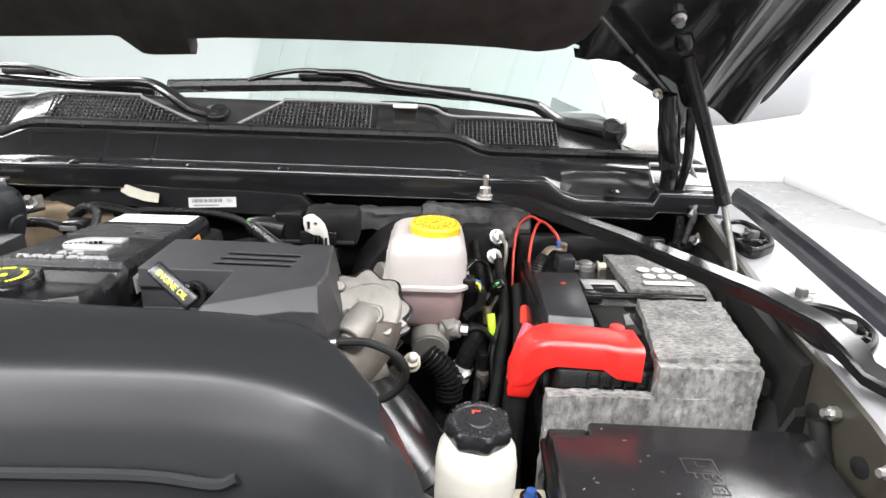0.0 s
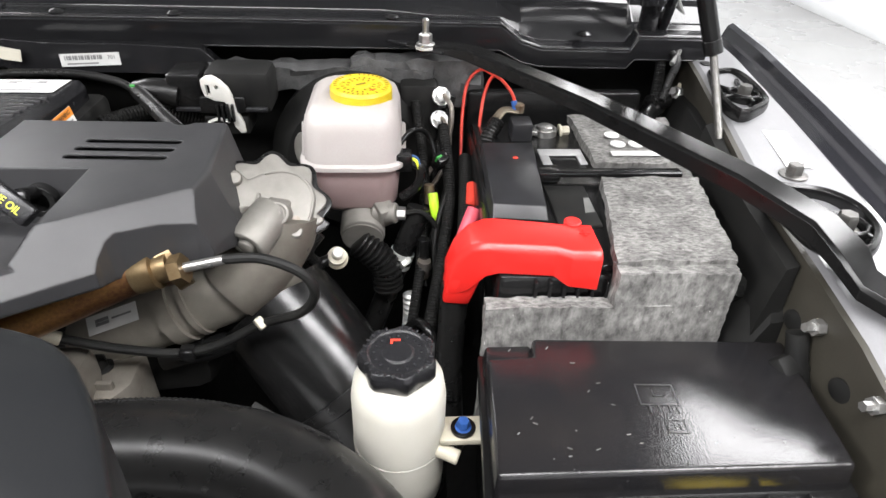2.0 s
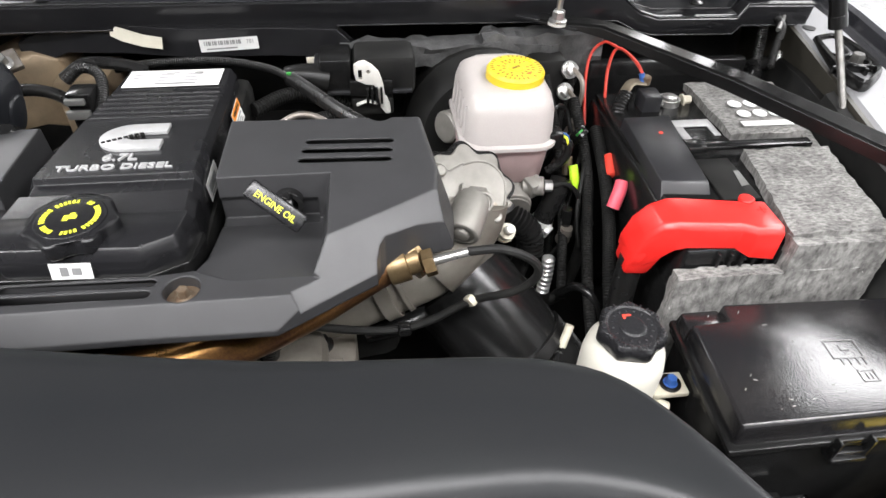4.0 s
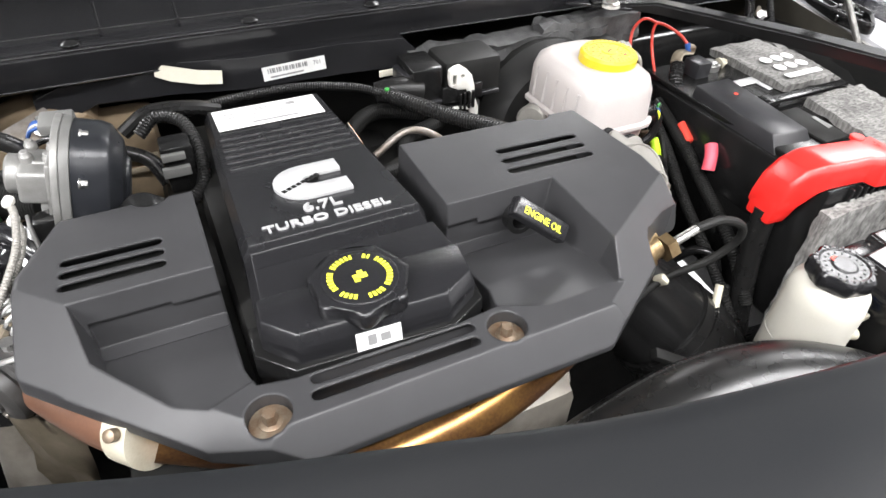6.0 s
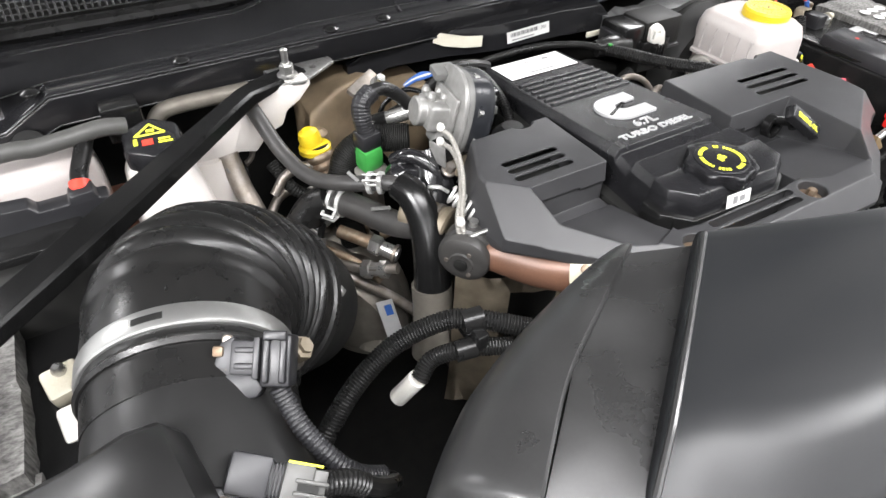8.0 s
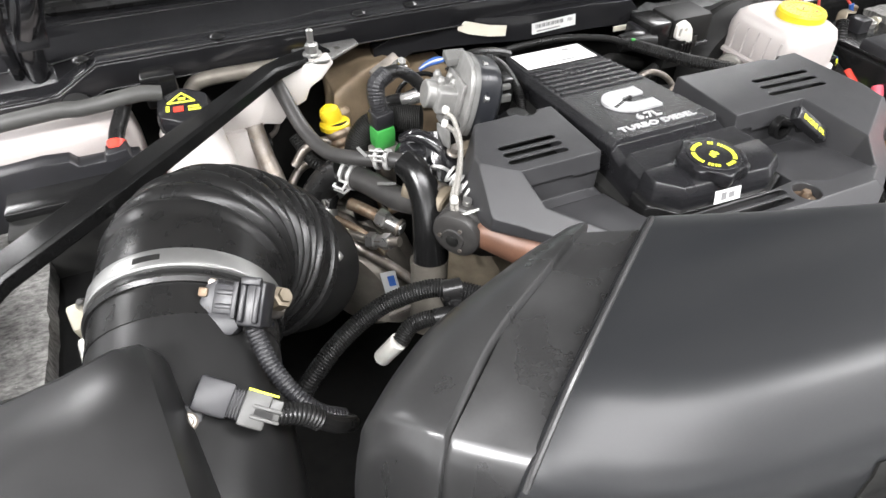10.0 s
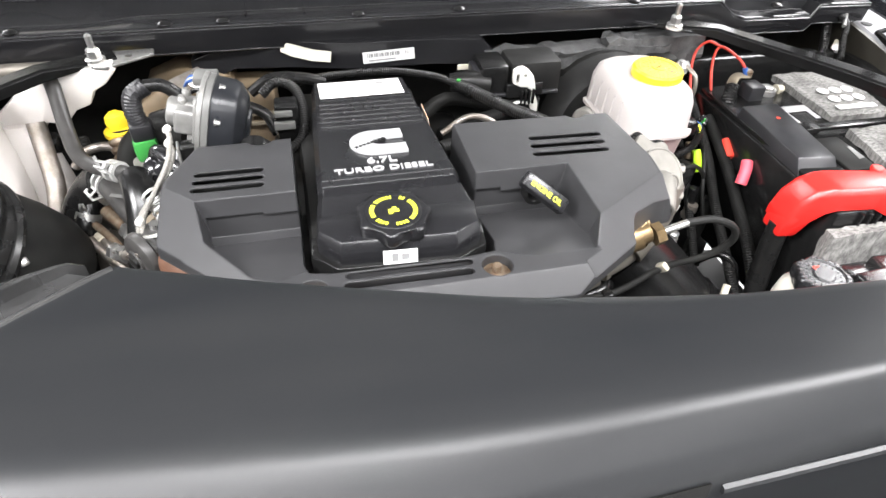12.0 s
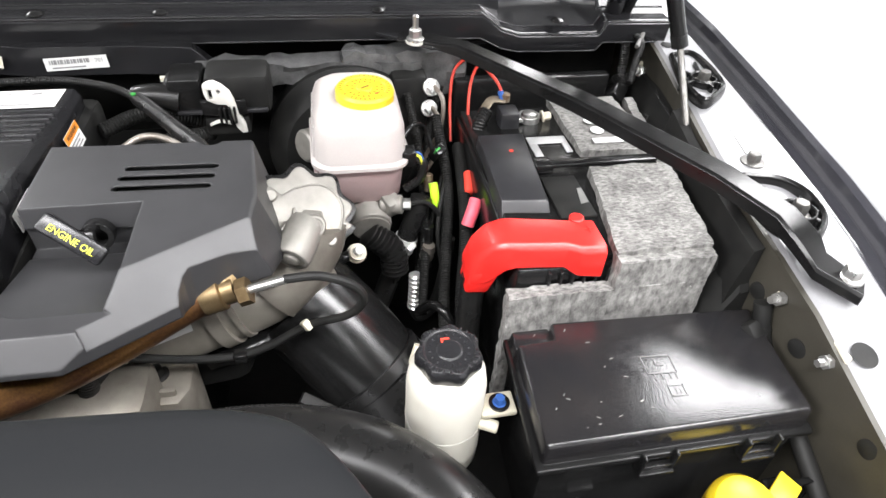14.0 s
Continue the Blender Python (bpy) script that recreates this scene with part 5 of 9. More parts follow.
part("shoulder", on_face(loft([[(-0.004, 0.006, 0.008), (0.020, 0.008, 0.008), (0.024, -0.022, 0.008), (0.000, -0.030, 0.008)], [(0.003, -0.002, 0.017), (0.014, -0.001, 0.017), (0.016, -0.018, 0.019), (0.004, -0.022, 0.019)]], 0.003, 3)), CAST, act)
part("gusset", on_face(loft([[(-0.027, -0.012, 0.008), (-0.014, -0.009, 0.008), (-0.024, -0.024, 0.008)], [(-0.025, -0.013, 0.015), (-0.019, -0.0115, 0.014), (-0.0235, -0.019, 0.012)]], 0.0012)), CAST, act)
part("web", on_face(box((-0.0125, -0.030, 0.007), (-0.0095, 0.004, 0.016), 0.001)), CAST, act)
part("ear", on_face(prism([(-0.055, 0.022), (-0.044, 0.024), (-0.040, -0.014), (-0.050, -0.016)], -0.012, 0.001, 0.002)), CAST, act)
for u_, v_ in ((-0.036, 0.013), (-0.040, -0.010), (0.030, -0.024)):
    part("screw", turned([(0.0068, 0), (0.0068, 0.005), (0.0055, 0.007), (0.003, 0.007)], AF @ Vector((u_, v_, 0.008)), AF.to_3x3() @ Vector((0, 0, 1)), 18), CAST, act)
part("small_dot", turned([(0.0040, 0), (0.0040, 0.0012)], AF @ Vector((0.0275, -0.0115, 0.0085)), AF.to_3x3() @ Vector((0, 0, 1)), 16), DULL, act)
part("pipe_stub", tube([(-0.142, 0.690, 1.215), (-0.148, 0.672, 1.210), (-0.143, 0.655, 1.196), (-0.135, 0.645, 1.178)], 0.0040, n=10), TANALLOY, act, "thin tarnished pipe")
part("lower_body", tube([(-0.128, 0.652, 1.132), (-0.098, 0.668, 1.155), (-0.080, 0.680, 1.180), (-0.076, 0.686, 1.200)], 0.036, n=24), CASTB, act)

# ---- crossover pipe, exhaust and the sensor below the cover ----
elbow = thing("intake_elbow", (-0.18, 0.62, 1.08), "dull grey cast elbow pipe with a bar-coded label", "pipe")
part("elbow_tube", tube([(-0.30, 0.640, 1.080), (-0.24, 0.643, 1.094), (-0.180, 0.647, 1.117), (-0.125, 0.660, 1.132), (-0.075, 0.690, 1.150)], 0.035, n=24), ELBOW, elbow)
part("elbow_ring", tube([(-0.186, 0.6465, 1.1145), (-0.172, 0.648, 1.120)], 0.0395, n=28), ELBOW, elbow)
part("elbow_ring", tube([(-0.165, 0.649, 1.122), (-0.160, 0.650, 1.124)], 0.0380, n=28), ELBOW, elbow)
lm = plane_at((-0.230, 0.6175, 1.1255), (0.93, 0.06, 0.34), (-0.24, 0.70, 0.67))
lb = part("label", box((-0.026, -0.009, 0), (0.026, 0.009, 0.0006), m=lm), PAPER, elbow, "white bar-coded label")
part("print", bars(lm @ Matrix.Translation((0, 0, 0.0006)), [(-0.017 + 0.0035 * i, -0.006 + 0.0035 * j, 0.0032, 0.0032) for i in range(4) for j in range(4) if (i * 3 + j * 5) % 3] + [(0.0, 0.0, 0.020, 0.0018)]), GREYINK, lb)

hp = thing("exhaust_crossover", (-0.33, 0.55, 1.14), "heat-tinted golden brown exhaust crossover pipe", "pipe")
part("pipe", tube([(-0.52, 0.535, 1.150), (-0.44, 0.520, 1.156), (-0.36, 0.520, 1.166), (-0.30, 0.530, 1.180), (-0.25, 0.548, 1.193), (-0.21, 0.570, 1.202), (-0.180, 0.588, 1.207), (-0.155, 0.600, 1.208)], 0.0185, n=20, r2=0.024), HEAT, hp)
part("flange", tube([(-0.160, 0.597, 1.204), (-0.150, 0.603, 1.208)], 0.028, n=24), BRASSY, hp)
o2 = thing("oxygen_sensor", (-0.14, 0.58, 1.20), "threaded steel oxygen sensor with a black lead", "sensor")
part("body", turned([(0.016, 0), (0.016, 0.018), (0.012, 0.019), (0.012, 0.030)], (-0.174, 0.578, 1.206), (0.9, 0.05, 0.25), 24), BRASSY, o2)
part("hex", turned([(0.013, 0), (0.013, 0.010)], (-0.142, 0.5735, 1.213), (0.9, 0.05, 0.25), 6), BRASSY, o2)
part("tip", rod((-0.133, 0.574, 1.216), (-0.100, 0.577, 1.222), 0.0042, 14), STEEL, o2)
part("lead", tube([(-0.102, 0.577, 1.222), (-0.070, 0.577, 1.222), (-0.040, 0.575, 1.208), (-0.032, 0.577, 1.185), (-0.048, 0.588, 1.155), (-0.090, 0.604, 1.128), (-0.130, 0.602, 1.106), (-0.168, 0.597, 1.100), (-0.215, 0.588, 1.115), (-0.258, 0.578, 1.138)], 0.0044, n=10), DARK, o2)
part("lead_end", rod((-0.256, 0.5785, 1.137), (-0.275, 0.574, 1.148), 0.0062, 12, bevel=0.001), CREAM, o2)
part("lead_clip", block((-0.090, 0.603, 1.130), (0.008, 0.012, 0.013), (0.3, -0.6, 0.7), 20, bevel=0.002), CREAM, o2)
part("lead_clip", block((-0.160, 0.597, 1.100), (0.014, 0.013, 0.013), bevel=0.003), BLACK, o2)

# glossy charge pipe going down, with its clamp
cp_ = thing("charge_pipe", (-0.03, 0.62, 0.95), "glossy black charge air pipe with clamped rubber joint", "pipe")
part("pipe", tube([(-0.100, 0.690, 1.085), (-0.060, 0.662, 1.045), (-0.020, 0.630, 1.000)], 0.066, n=36, per=3), BLACK, cp_)
part("pipe_lip", tube([(-0.027, 0.635, 1.008), (-0.018, 0.628, 0.998)], 0.0695, n=36), RUBBER, cp_)
part("joint_hose", tube([(-0.018, 0.628, 0.998), (0.012, 0.60, 0.955), (0.02, 0.57, 0.88)], 0.071, n=32), RUBBER, cp_)
part("clamp_screw", rod((0.020, 0.600, 1.045), (0.030, 0.612, 1.068), 0.005, 12), CREAM, cp_)
part("clamp_plate", block((0.006, 0.585, 1.038), (0.03, 0.006, 0.009), (0.4, -0.8, 0.5), 30), STEEL, cp_)
part("bracket_strip", block((-0.072, 0.560, 1.035), (0.012, 0.075, 0.010), (0.3, -0.5, 0.8), 35, bevel=0.001), DARK, cp_)

solid("corrugated_conduit", conduit([(-0.288, 0.560, 1.150), (-0.293, 0.562, 1.12), (-0.300, 0.565, 1.08), (-0.31, 0.57, 1.02)], 0.010, 0.006), BLACK, "black corrugated conduit below the cover", "conduit", smooth=60)
solid("cable_lug", tube([(-0.292, 0.556, 1.090), (-0.280, 0.556, 1.094), (-0.268, 0.556, 1.090)], 0.005, n=8), ORANGE, "orange cable lug on the cast bracket", "cable")
solid("branch_hose", tube([(-0.20, 0.63, 1.06), (-0.155, 0.628, 1.075), (-0.13, 0.645, 1.07), (-0.115, 0.66, 1.03)], 0.012, n=14), BLACK, "thin black hose below the cast elbow", "hose", smooth=60)

# broad black hose in front
fh = thing("upper_coolant_hose", (-0.05, 0.43, 1.05), "broad black ribbed coolant hose across the front", "hose")
HP = [(-0.42, 0.440, 1.085), (-0.30, 0.462, 1.102), (-0.18, 0.474, 1.110), (-0.085, 0.464, 1.112), (-0.015, 0.428, 1.108), (0.035, 0.368, 1.095), (0.060, 0.285, 1.07), (0.07, 0.18, 1.02)]
part("hose", tube(HP, 0.042, n=28, per=8), RUBBER, fh)
sp = even_path([(x - 0.002, y + 0.028, z + 0.0315) for x, y, z in HP[1:7]], 0.0022)
part("mould_line", sweep(sp, [0.0022 if i % 2 else 0.0014 for i in range(len(sp))], 6), RUBBER, fh)

# ---- battery with felt jacket ----
bat = thing("battery", (0.235, 0.75, 0.98), "black battery wrapped in a grey felt jacket", "battery")
part("case", box((0.128, 0.594, 0.985), (0.330, 0.925, 1.188), 0.006), BLACK, bat)
part("case_lid", box((0.133, 0.599, 1.186), (0.330, 0.920, 1.196), 0.003), BLACK, bat)
bm = slab((0.116, 0.574, 0.985), (0.336, 0.590, 1.168), 0.006, 0.0022, 1)
bm = slab((0.229, 0.575, 1.115), (0.337, 0.594, 1.203), 0.006, 0.0022, 2, bm=bm)
part("jacket_front", bm, FELT, bat, "grey mottled insulating felt", smooth=50)
bm = slab((0.230, 0.588, 1.196), (0.338, 0.744, 1.208), 0.006, 0.0022, 4)
for v in bm.verts:
    v.co.x += (v.co.y - 0.59) * 0.18
part("jacket_top", bm, FELT, bat, "grey mottled insulating felt", smooth=50)
bm = slab((0.326, 0.580, 0.985), (0.339, 0.925, 1.202), 0.007, 0.0022, 5)
for v in bm.verts:
    v.co.x += (v.co.y - 0.59) * 0.17
part("jacket_side", bm, FELT, bat, "grey mottled insulating felt", smooth=50)
bm = slab((0.262, 0.782, 1.196), (0.362, 0.922, 1.207), 0.006, 0.0022, 6)
rear = part("jacket_rear", bm, FELT, bat, "grey felt flap with white pictograms", smooth=50)
pic = None
for i in range(3):
    for j in range(2):
        cx, cy = 0.300 + 0.022 * i, 0.826 + 0.026 * j
        pic = turned([(0.009, 0), (0.009, 0.0012)], (cx, cy, 1.2085), n=16, bm=pic)
pic = box((0.285, 0.795, 1.2085), (0.352, 0.806, 1.2096), bm=pic)
part("pictogram", pic, PAPER, rear, "row of white printed warning discs")
part("strap", box((0.195, 0.751, 1.203), (0.352, 0.765, 1.209), 0.002), BLACK, bat, "black hold-down strap")
part("strap_buckle", box((0.190, 0.748, 1.198), (0.215, 0.770, 1.211), 0.003), BLACK, bat)
part("post_plate", box((0.205, 0.818, 1.1965), (0.258, 0.835, 1.1985), 0.001), SILVER, bat, "pale grey moulded plate")
part("post_plate", box((0.205, 0.780, 1.1963), (0.216, 0.819, 1.1983), 0.001), SILVER, bat)
part("post_plate", box((0.249, 0.795, 1.1963), (0.258, 0.819, 1.1983), 0.001), SILVER, bat)
part("vent_plate", box((0.195, 0.66, 1.1965), (0.238, 0.74, 1.200), 0.001), DARK, bat)
# Small pale corner piece on the battery top.
part("pale_corner", prism([(0.226, 0.682), (0.236, 0.684), (0.237, 0.712), (0.231, 0.712)], 1.2003, 1.2008), PALEGREY, bat)
for k in range(6):
    part("case_rib", box((0.160 + 0.013 * k, 0.588, 1.135), (0.163 + 0.013 * k, 0.596, 1.185), 0.0008), BLACK, bat)

fm = thing("fuse_module", (0.165, 0.74, 1.19), "black battery-mounted fuse module with dusty lid", "fuse module")
part("lid", loft([[(0.130, 0.664, 1.170), (0.192, 0.656, 1.170), (0.197, 0.826, 1.170), (0.133, 0.826, 1.170)], [(0.133, 0.690, 1.208), (0.186, 0.684, 1.208), (0.196, 0.824, 1.212), (0.136, 0.824, 1.212)]], 0.002), GREYPL, fm)
part("skirt", loft([[(0.126, 0.655, 1.10), (0.190, 0.648, 1.10), (0.198, 0.83, 1.10), (0.128, 0.83, 1.10)], [(0.127, 0.660, 1.172), (0.193, 0.652, 1.172), (0.199, 0.83, 1.172), (0.130, 0.83, 1.172)]], 0.004), BLACK, fm)
part("paint_dot", turned([(0.003, 0), (0.003, 0.0006)], (0.170, 0.785, 1.2108), n=12), REDWIRE, fm)

rc = thing("terminal_cover", (0.165, 0.61, 1.12), "bright red plastic battery terminal cover", "terminal cover")
rings = []
for x, y0, y1, zt, zb in ((0.084, 0.618, 0.658, 1.168, 1.150), (0.092, 0.616, 0.658, 1.192, 1.150), (0.104, 0.610, 0.655, 1.209, 1.160), (0.118, 0.602, 0.652, 1.217, 1.182), (0.128, 0.598, 0.650, 1.2185, 1.188), (0.176, 0.592, 0.640, 1.2195, 1.189), (0.188, 0.583, 0.636, 1.2205, 1.184), (0.214, 0.580, 0.632, 1.2215, 1.182)):
    c = 0.006
    rings.append([(x, y0, zb), (x, y0, zt - c), (x, y0 + c, zt), (x, y1 - c, zt), (x, y1, zt - c), (x, y1, zb)])
part("hood_shell", loft(rings, 0.0018, 2, degrees=25), RED, rc)
part("leg", loft([[(0.080, 0.620, 1.136), (0.106, 0.617, 1.136), (0.108, 0.655, 1.136), (0.082, 0.655, 1.136)], [(0.084, 0.618, 1.168), (0.116, 0.606, 1.180), (0.118, 0.656, 1.180), (0.086, 0.657, 1.168)]], 0.004), RED, rc)
part("tab", turned([(0.008, 0), (0.008, 0.0035), (0.0065, 0.0045)], (0.198, 0.632, 1.2185), n=20), RED, rc)
part("plus_mark", bars(Matrix.Translation((0.204, 0.612, 1.2222)), [(-0.005, -0.0009, 0.010, 0.0018), (-0.0009, -0.005, 0.0018, 0.010)]), RED, rc)
part("cable_sleeve", tube([(0.094, 0.636, 1.148), (0.092, 0.632, 1.105), (0.090, 0.62, 1.04), (0.095, 0.60, 0.95)], 0.014, n=14), RUBBER, rc, "taped black battery cable")

nt = thing("battery_clamp", (0.215, 0.885, 1.196), "steel negative battery clamp with sensor block", "battery clamp")
part("post", turned([(0.011, 0), (0.010, 0.012), (0.008, 0.013)], (0.224, 0.884, 1.195), n=24), STEEL, nt)
part("clamp_ring", turned([(0.015, 0), (0.015, 0.008), (0.0115, 0.008), (0.0115, 0)], (0.224, 0.884, 1.196), n=24), STEEL, nt)
part("clamp_arm", box((0.195, 0.874, 1.198), (0.214, 0.894, 1.203), 0.001), STEEL, nt)
part("clamp_bolt", hexbolt((0.242, 0.884, 1.200), (1, 0, 0.1), 0.006, 0.010), CREAM, nt)
part("sensor_block", box((0.178, 0.862, 1.185), (0.204, 0.892, 1.218), 0.003), GREYPL, nt, "dark grey sensor block")
part("lug", tube([(0.190, 0.895, 1.222), (0.172, 0.898, 1.222), (0.160, 0.890, 1.212)], 0.008, n=10, squash=0.4), TANALLOY, nt)
part("lug_bolt", turned([(0.007, 0), (0.007, 0.010), (0.004, 0.012)], (0.190, 0.897, 1.220), n=12), RUSTY, nt)
part("cable", conduit([(0.163, 0.888, 1.212), (0.150, 0.872, 1.195), (0.143, 0.85, 1.16), (0.14, 0.83, 1.12)], 0.010, 0.006), RUBBER, nt, "black ribbed earth cable")


def wire(name, pts, r, material, label, n=8):
    return solid(name, tube(pts, r, n=n), material, label, "wire", smooth=60)


wire("red_wire", [(0.188, 0.893, 1.225), (0.180, 0.915, 1.242), (0.163, 0.945, 1.250), (0.150, 0.935, 1.228), (0.142, 0.905, 1.192), (0.136, 0.872, 1.168)], 0.0022, REDWIRE, "thin red wire to the battery clamp")
wire("red_wire", [(0.164, 0.945, 1.250), (0.147, 0.958, 1.254), (0.130, 0.958, 1.236), (0.123, 0.940, 1.20), (0.120, 0.905, 1.155)], 0.0022, REDWIRE, "thin red wire looped behind the battery")
solid("wire_splice", rod((0.186, 0.895, 1.223), (0.183, 0.899, 1.234), 0.004, 12), BLUE, "blue crimped wire splice", "wire splice")
solid("fuse_holder", rod((0.136, 0.874, 1.168), (0.131, 0.850, 1.150), 0.0055, 12, bevel=0.002), REDWIRE, "red in-line fuse holder", "fuse holder")
solid("fuse_holder", rod((0.128, 0.822, 1.158), (0.124, 0.795, 1.142), 0.0075, 12, bevel=0.002), REDWIRE, "red in-line fuse holder", "fuse holder")
solid("taped_lead", tube([(0.124, 0.760, 1.158), (0.118, 0.750, 1.148), (0.111, 0.742, 1.132)], 0.0085, n=12), PINKTAPE, "pink taped cable end beside the battery", "cable")
for k, pts in enumerate(([(0.122, 0.87, 1.17), (0.118, 0.80, 1.14), (0.11, 0.74, 1.11), (0.09, 0.66, 1.08), (0.085, 0.60, 1.02)], [(0.095, 0.90, 1.20), (0.10, 0.82, 1.14), (0.085, 0.74, 1.09), (0.07, 0.66, 1.05), (0.07, 0.58, 0.98)], [(0.06, 0.93, 1.22), (0.07, 0.86, 1.15), (0.065, 0.78, 1.08), (0.05, 0.70, 1.02)], [(0.11, 0.95, 1.22), (0.09, 0.93, 1.15), (0.08, 0.87, 1.08), (0.06, 0.80, 1.0)])):
    solid("cable_loom", conduit(pts, 0.0085 - 0.001 * k, 0.005), DARK, "black sleeved cable loom beside the battery", "cable loom")

# black conduits, pipes and small fittings between reservoir and battery
solid("rubber_boot", conduit([(-0.012, 0.782, 1.102), (0.004, 0.78, 1.088), (0.020, 0.778, 1.068), (0.024, 0.775, 1.035)], 0.019, 0.010, 18, depth=0.3), RUBBER, "black ribbed rubber boot", "boot")
solid("steering_hose", tube([(0.062, 0.805, 1.135), (0.056, 0.800, 1.115), (0.039, 0.795, 1.067), (0.019, 0.79, 1.011), (0.002, 0.78, 0.968)], 0.014, n=16), RUBBER, "black hose with a steel clamp", "hose")
hc = thing("hose_clamp", (0.039, 0.795, 1.067), "bright steel band clamp on a black hose", "hose clamp")
part("band", tube([(0.0425, 0.796, 1.077), (0.0355, 0.794, 1.057)], 0.0156, n=22), ZINC, hc)
part("screw_box", block((0.045, 0.780, 1.070), (0.014, 0.008, 0.012), (0.3, -0.6, 0.7), 20, bevel=0.0015), ZINC, hc)
part("band_gap", tube([(0.0402, 0.7953, 1.0705), (0.0378, 0.7947, 1.0635)], 0.0160, n=22), RUBBER, hc)
solid("pipe_fitting", rod((0.068, 0.78, 1.105), (0.068, 0.776, 1.055), 0.0075, 14), BLACK, "black pipe joint beside the loom", "fitting")
solid("pipe_fitting", turned([(0.009, 0), (0.010, 0.004), (0.008, 0.012), (0.010, 0.014), (0.008, 0.026)], (0.066, 0.774, 1.055), (0.1, -0.15, 1), 16), DULL, "dull steel pipe union", "fitting")
solid("ribbed_union", conduit([(0.051, 0.770, 1.030), (0.051, 0.768, 1.000), (0.049, 0.766, 0.968)], 0.0095, 0.012, 14, depth=0.35), ZINC, "bright ribbed steel pipe union", "fitting")
solid("pipe_loop", tube([(0.049, 0.766, 0.968), (0.058, 0.760, 0.955), (0.078, 0.762, 0.975), (0.090, 0.766, 1.03), (0.095, 0.770, 1.09)], 0.0085, n=12), DARK, "bent dark sleeved pipe", "pipe")
solid("brown_fitting", rod((0.075, 0.832, 1.152), (0.076, 0.826, 1.128), 0.0065, 14, bevel=0.001), RUSTY, "small brown brass fitting", "fitting")
solid("lime_clip", tube([(0.079, 0.818, 1.147), (0.081, 0.810, 1.134), (0.083, 0.804, 1.118)], 0.0062, n=10), LIME, "small lime green connector clip", "clip")
spg = thing("sensor_plug", (-0.029, 0.72, 1.12), "pale cream plastic sensor plug with a collar", "plug")
part("collar", turned([(0.012, 0), (0.012, 0.004), (0.010, 0.006), (0.010, 0.016)], (-0.030, 0.722, 1.118), (0.1, -0.6, 0.7), 18), CREAM, spg)
part("stem", turned([(0.006, 0), (0.006, 0.012), (0.0045, 0.014)], (-0.028, 0.713, 1.129), (0.1, -0.6, 0.7), 14), WHITE, spg)
wire("sensor_lead", [(-0.033, 0.722, 1.120), (-0.050, 0.715, 1.118), (-0.058, 0.705, 1.140), (-0.045, 0.712, 1.158)], 0.0065, RUBBER, "black rubber sensor lead wire")
for k, (x, z) in enumerate(((0.094, 1.228), (0.092, 1.196))):
    pt = thing("pipe_union", (x, 0.93, z), "bright steel brake pipe union", "fitting", "pipe unions")
    part("union_nut", turned([(0.009, 0), (0.009, 0.008), (0.006, 0.009)], (x, 0.93, z), (0.2, -0.8, 0.5), 6), STEEL, pt)
    part("union_ring", turned([(0.012, -0.004), (0.012, 0.0)], (x, 0.93, z), (0.2, -0.8, 0.5), 20), STEEL, pt)
    part("brake_line", tube([(x + 0.002, 0.925, z + 0.004), (x + 0.012, 0.905, z - 0.01), (x + 0.006, 0.895, z - 0.05), (x - 0.02, 0.88, z - 0.09)], 0.0032, n=8), DULL, pt)
solid("valve_block", box((0.04, 0.935, 1.10), (0.09, 0.985, 1.24), 0.006), DARK, "black brake valve block", "valve block")
solid("brake_servo", turned([(0.10, 0), (0.115, 0.02), (0.115, 0.06), (0.09, 0.09)], (-0.02, 1.0, 1.13), (0, -1, 0.1), 40), DARK, "black brake servo drum", "brake servo")
ls_ = thing("level_sensor", (0.042, 0.81, 1.196), "black level sensor plug with coloured wires", "sensor")
part("shell", box((0.034, 0.800, 1.184), (0.054, 0.822, 1.206), 0.003), BLACK, ls_)
part("lead", tube([(0.054, 0.808, 1.194), (0.064, 0.806, 1.186), (0.060, 0.806, 1.164), (0.042, 0.81, 1.146)], 0.0055, n=10), RUBBER, ls_)
part("wire_end", tube([(0.054, 0.805, 1.200), (0.059, 0.803, 1.197), (0.061, 0.803, 1.188)], 0.0018, n=6), YINK, ls_, "yellow wire")
part("wire_end", tube([(0.054, 0.807, 1.203), (0.060, 0.805, 1.200), (0.063, 0.804, 1.191)], 0.0014, n=6), BLUE, ls_, "blue wire")

# ---- fuse box ----
fb = thing("fuse_box", (0.235, 0.475, 0.98), "glossy black fuse box with scuffed lid", "fuse box")
lidp = [(0.104, 0.412), (0.362, 0.412), (0.374, 0.543), (0.152, 0.552), (0.150, 0.530), (0.110, 0.528)]
part("lid", loft([[(x, y, 1.128) for x, y in lidp], [(0.235 + (x - 0.235) * 0.985, 0.475 + (y - 0.475) * 0.965, 1.156) for x, y in lidp]], 0.004, 3, degrees=40), LID, fb)
part("lid_step", loft([[(0.108, 0.524, 1.115), (0.156, 0.526, 1.115), (0.156, 0.556, 1.115), (0.110, 0.556, 1.115)], [(0.112, 0.528, 1.146), (0.153, 0.530, 1.146), (0.153, 0.551, 1.146), (0.114, 0.551, 1.146)]], 0.003), LID, fb)
part("lid_rim", prism([(0.098, 0.406), (0.368, 0.406), (0.380, 0.548), (0.108, 0.556)], 1.122, 1.131, 0.003), BLACK, fb)
part("base", prism([(0.106, 0.414), (0.360, 0.414), (0.370, 0.540), (0.114, 0.548)], 0.98, 1.124, 0.006), BLACK, fb)
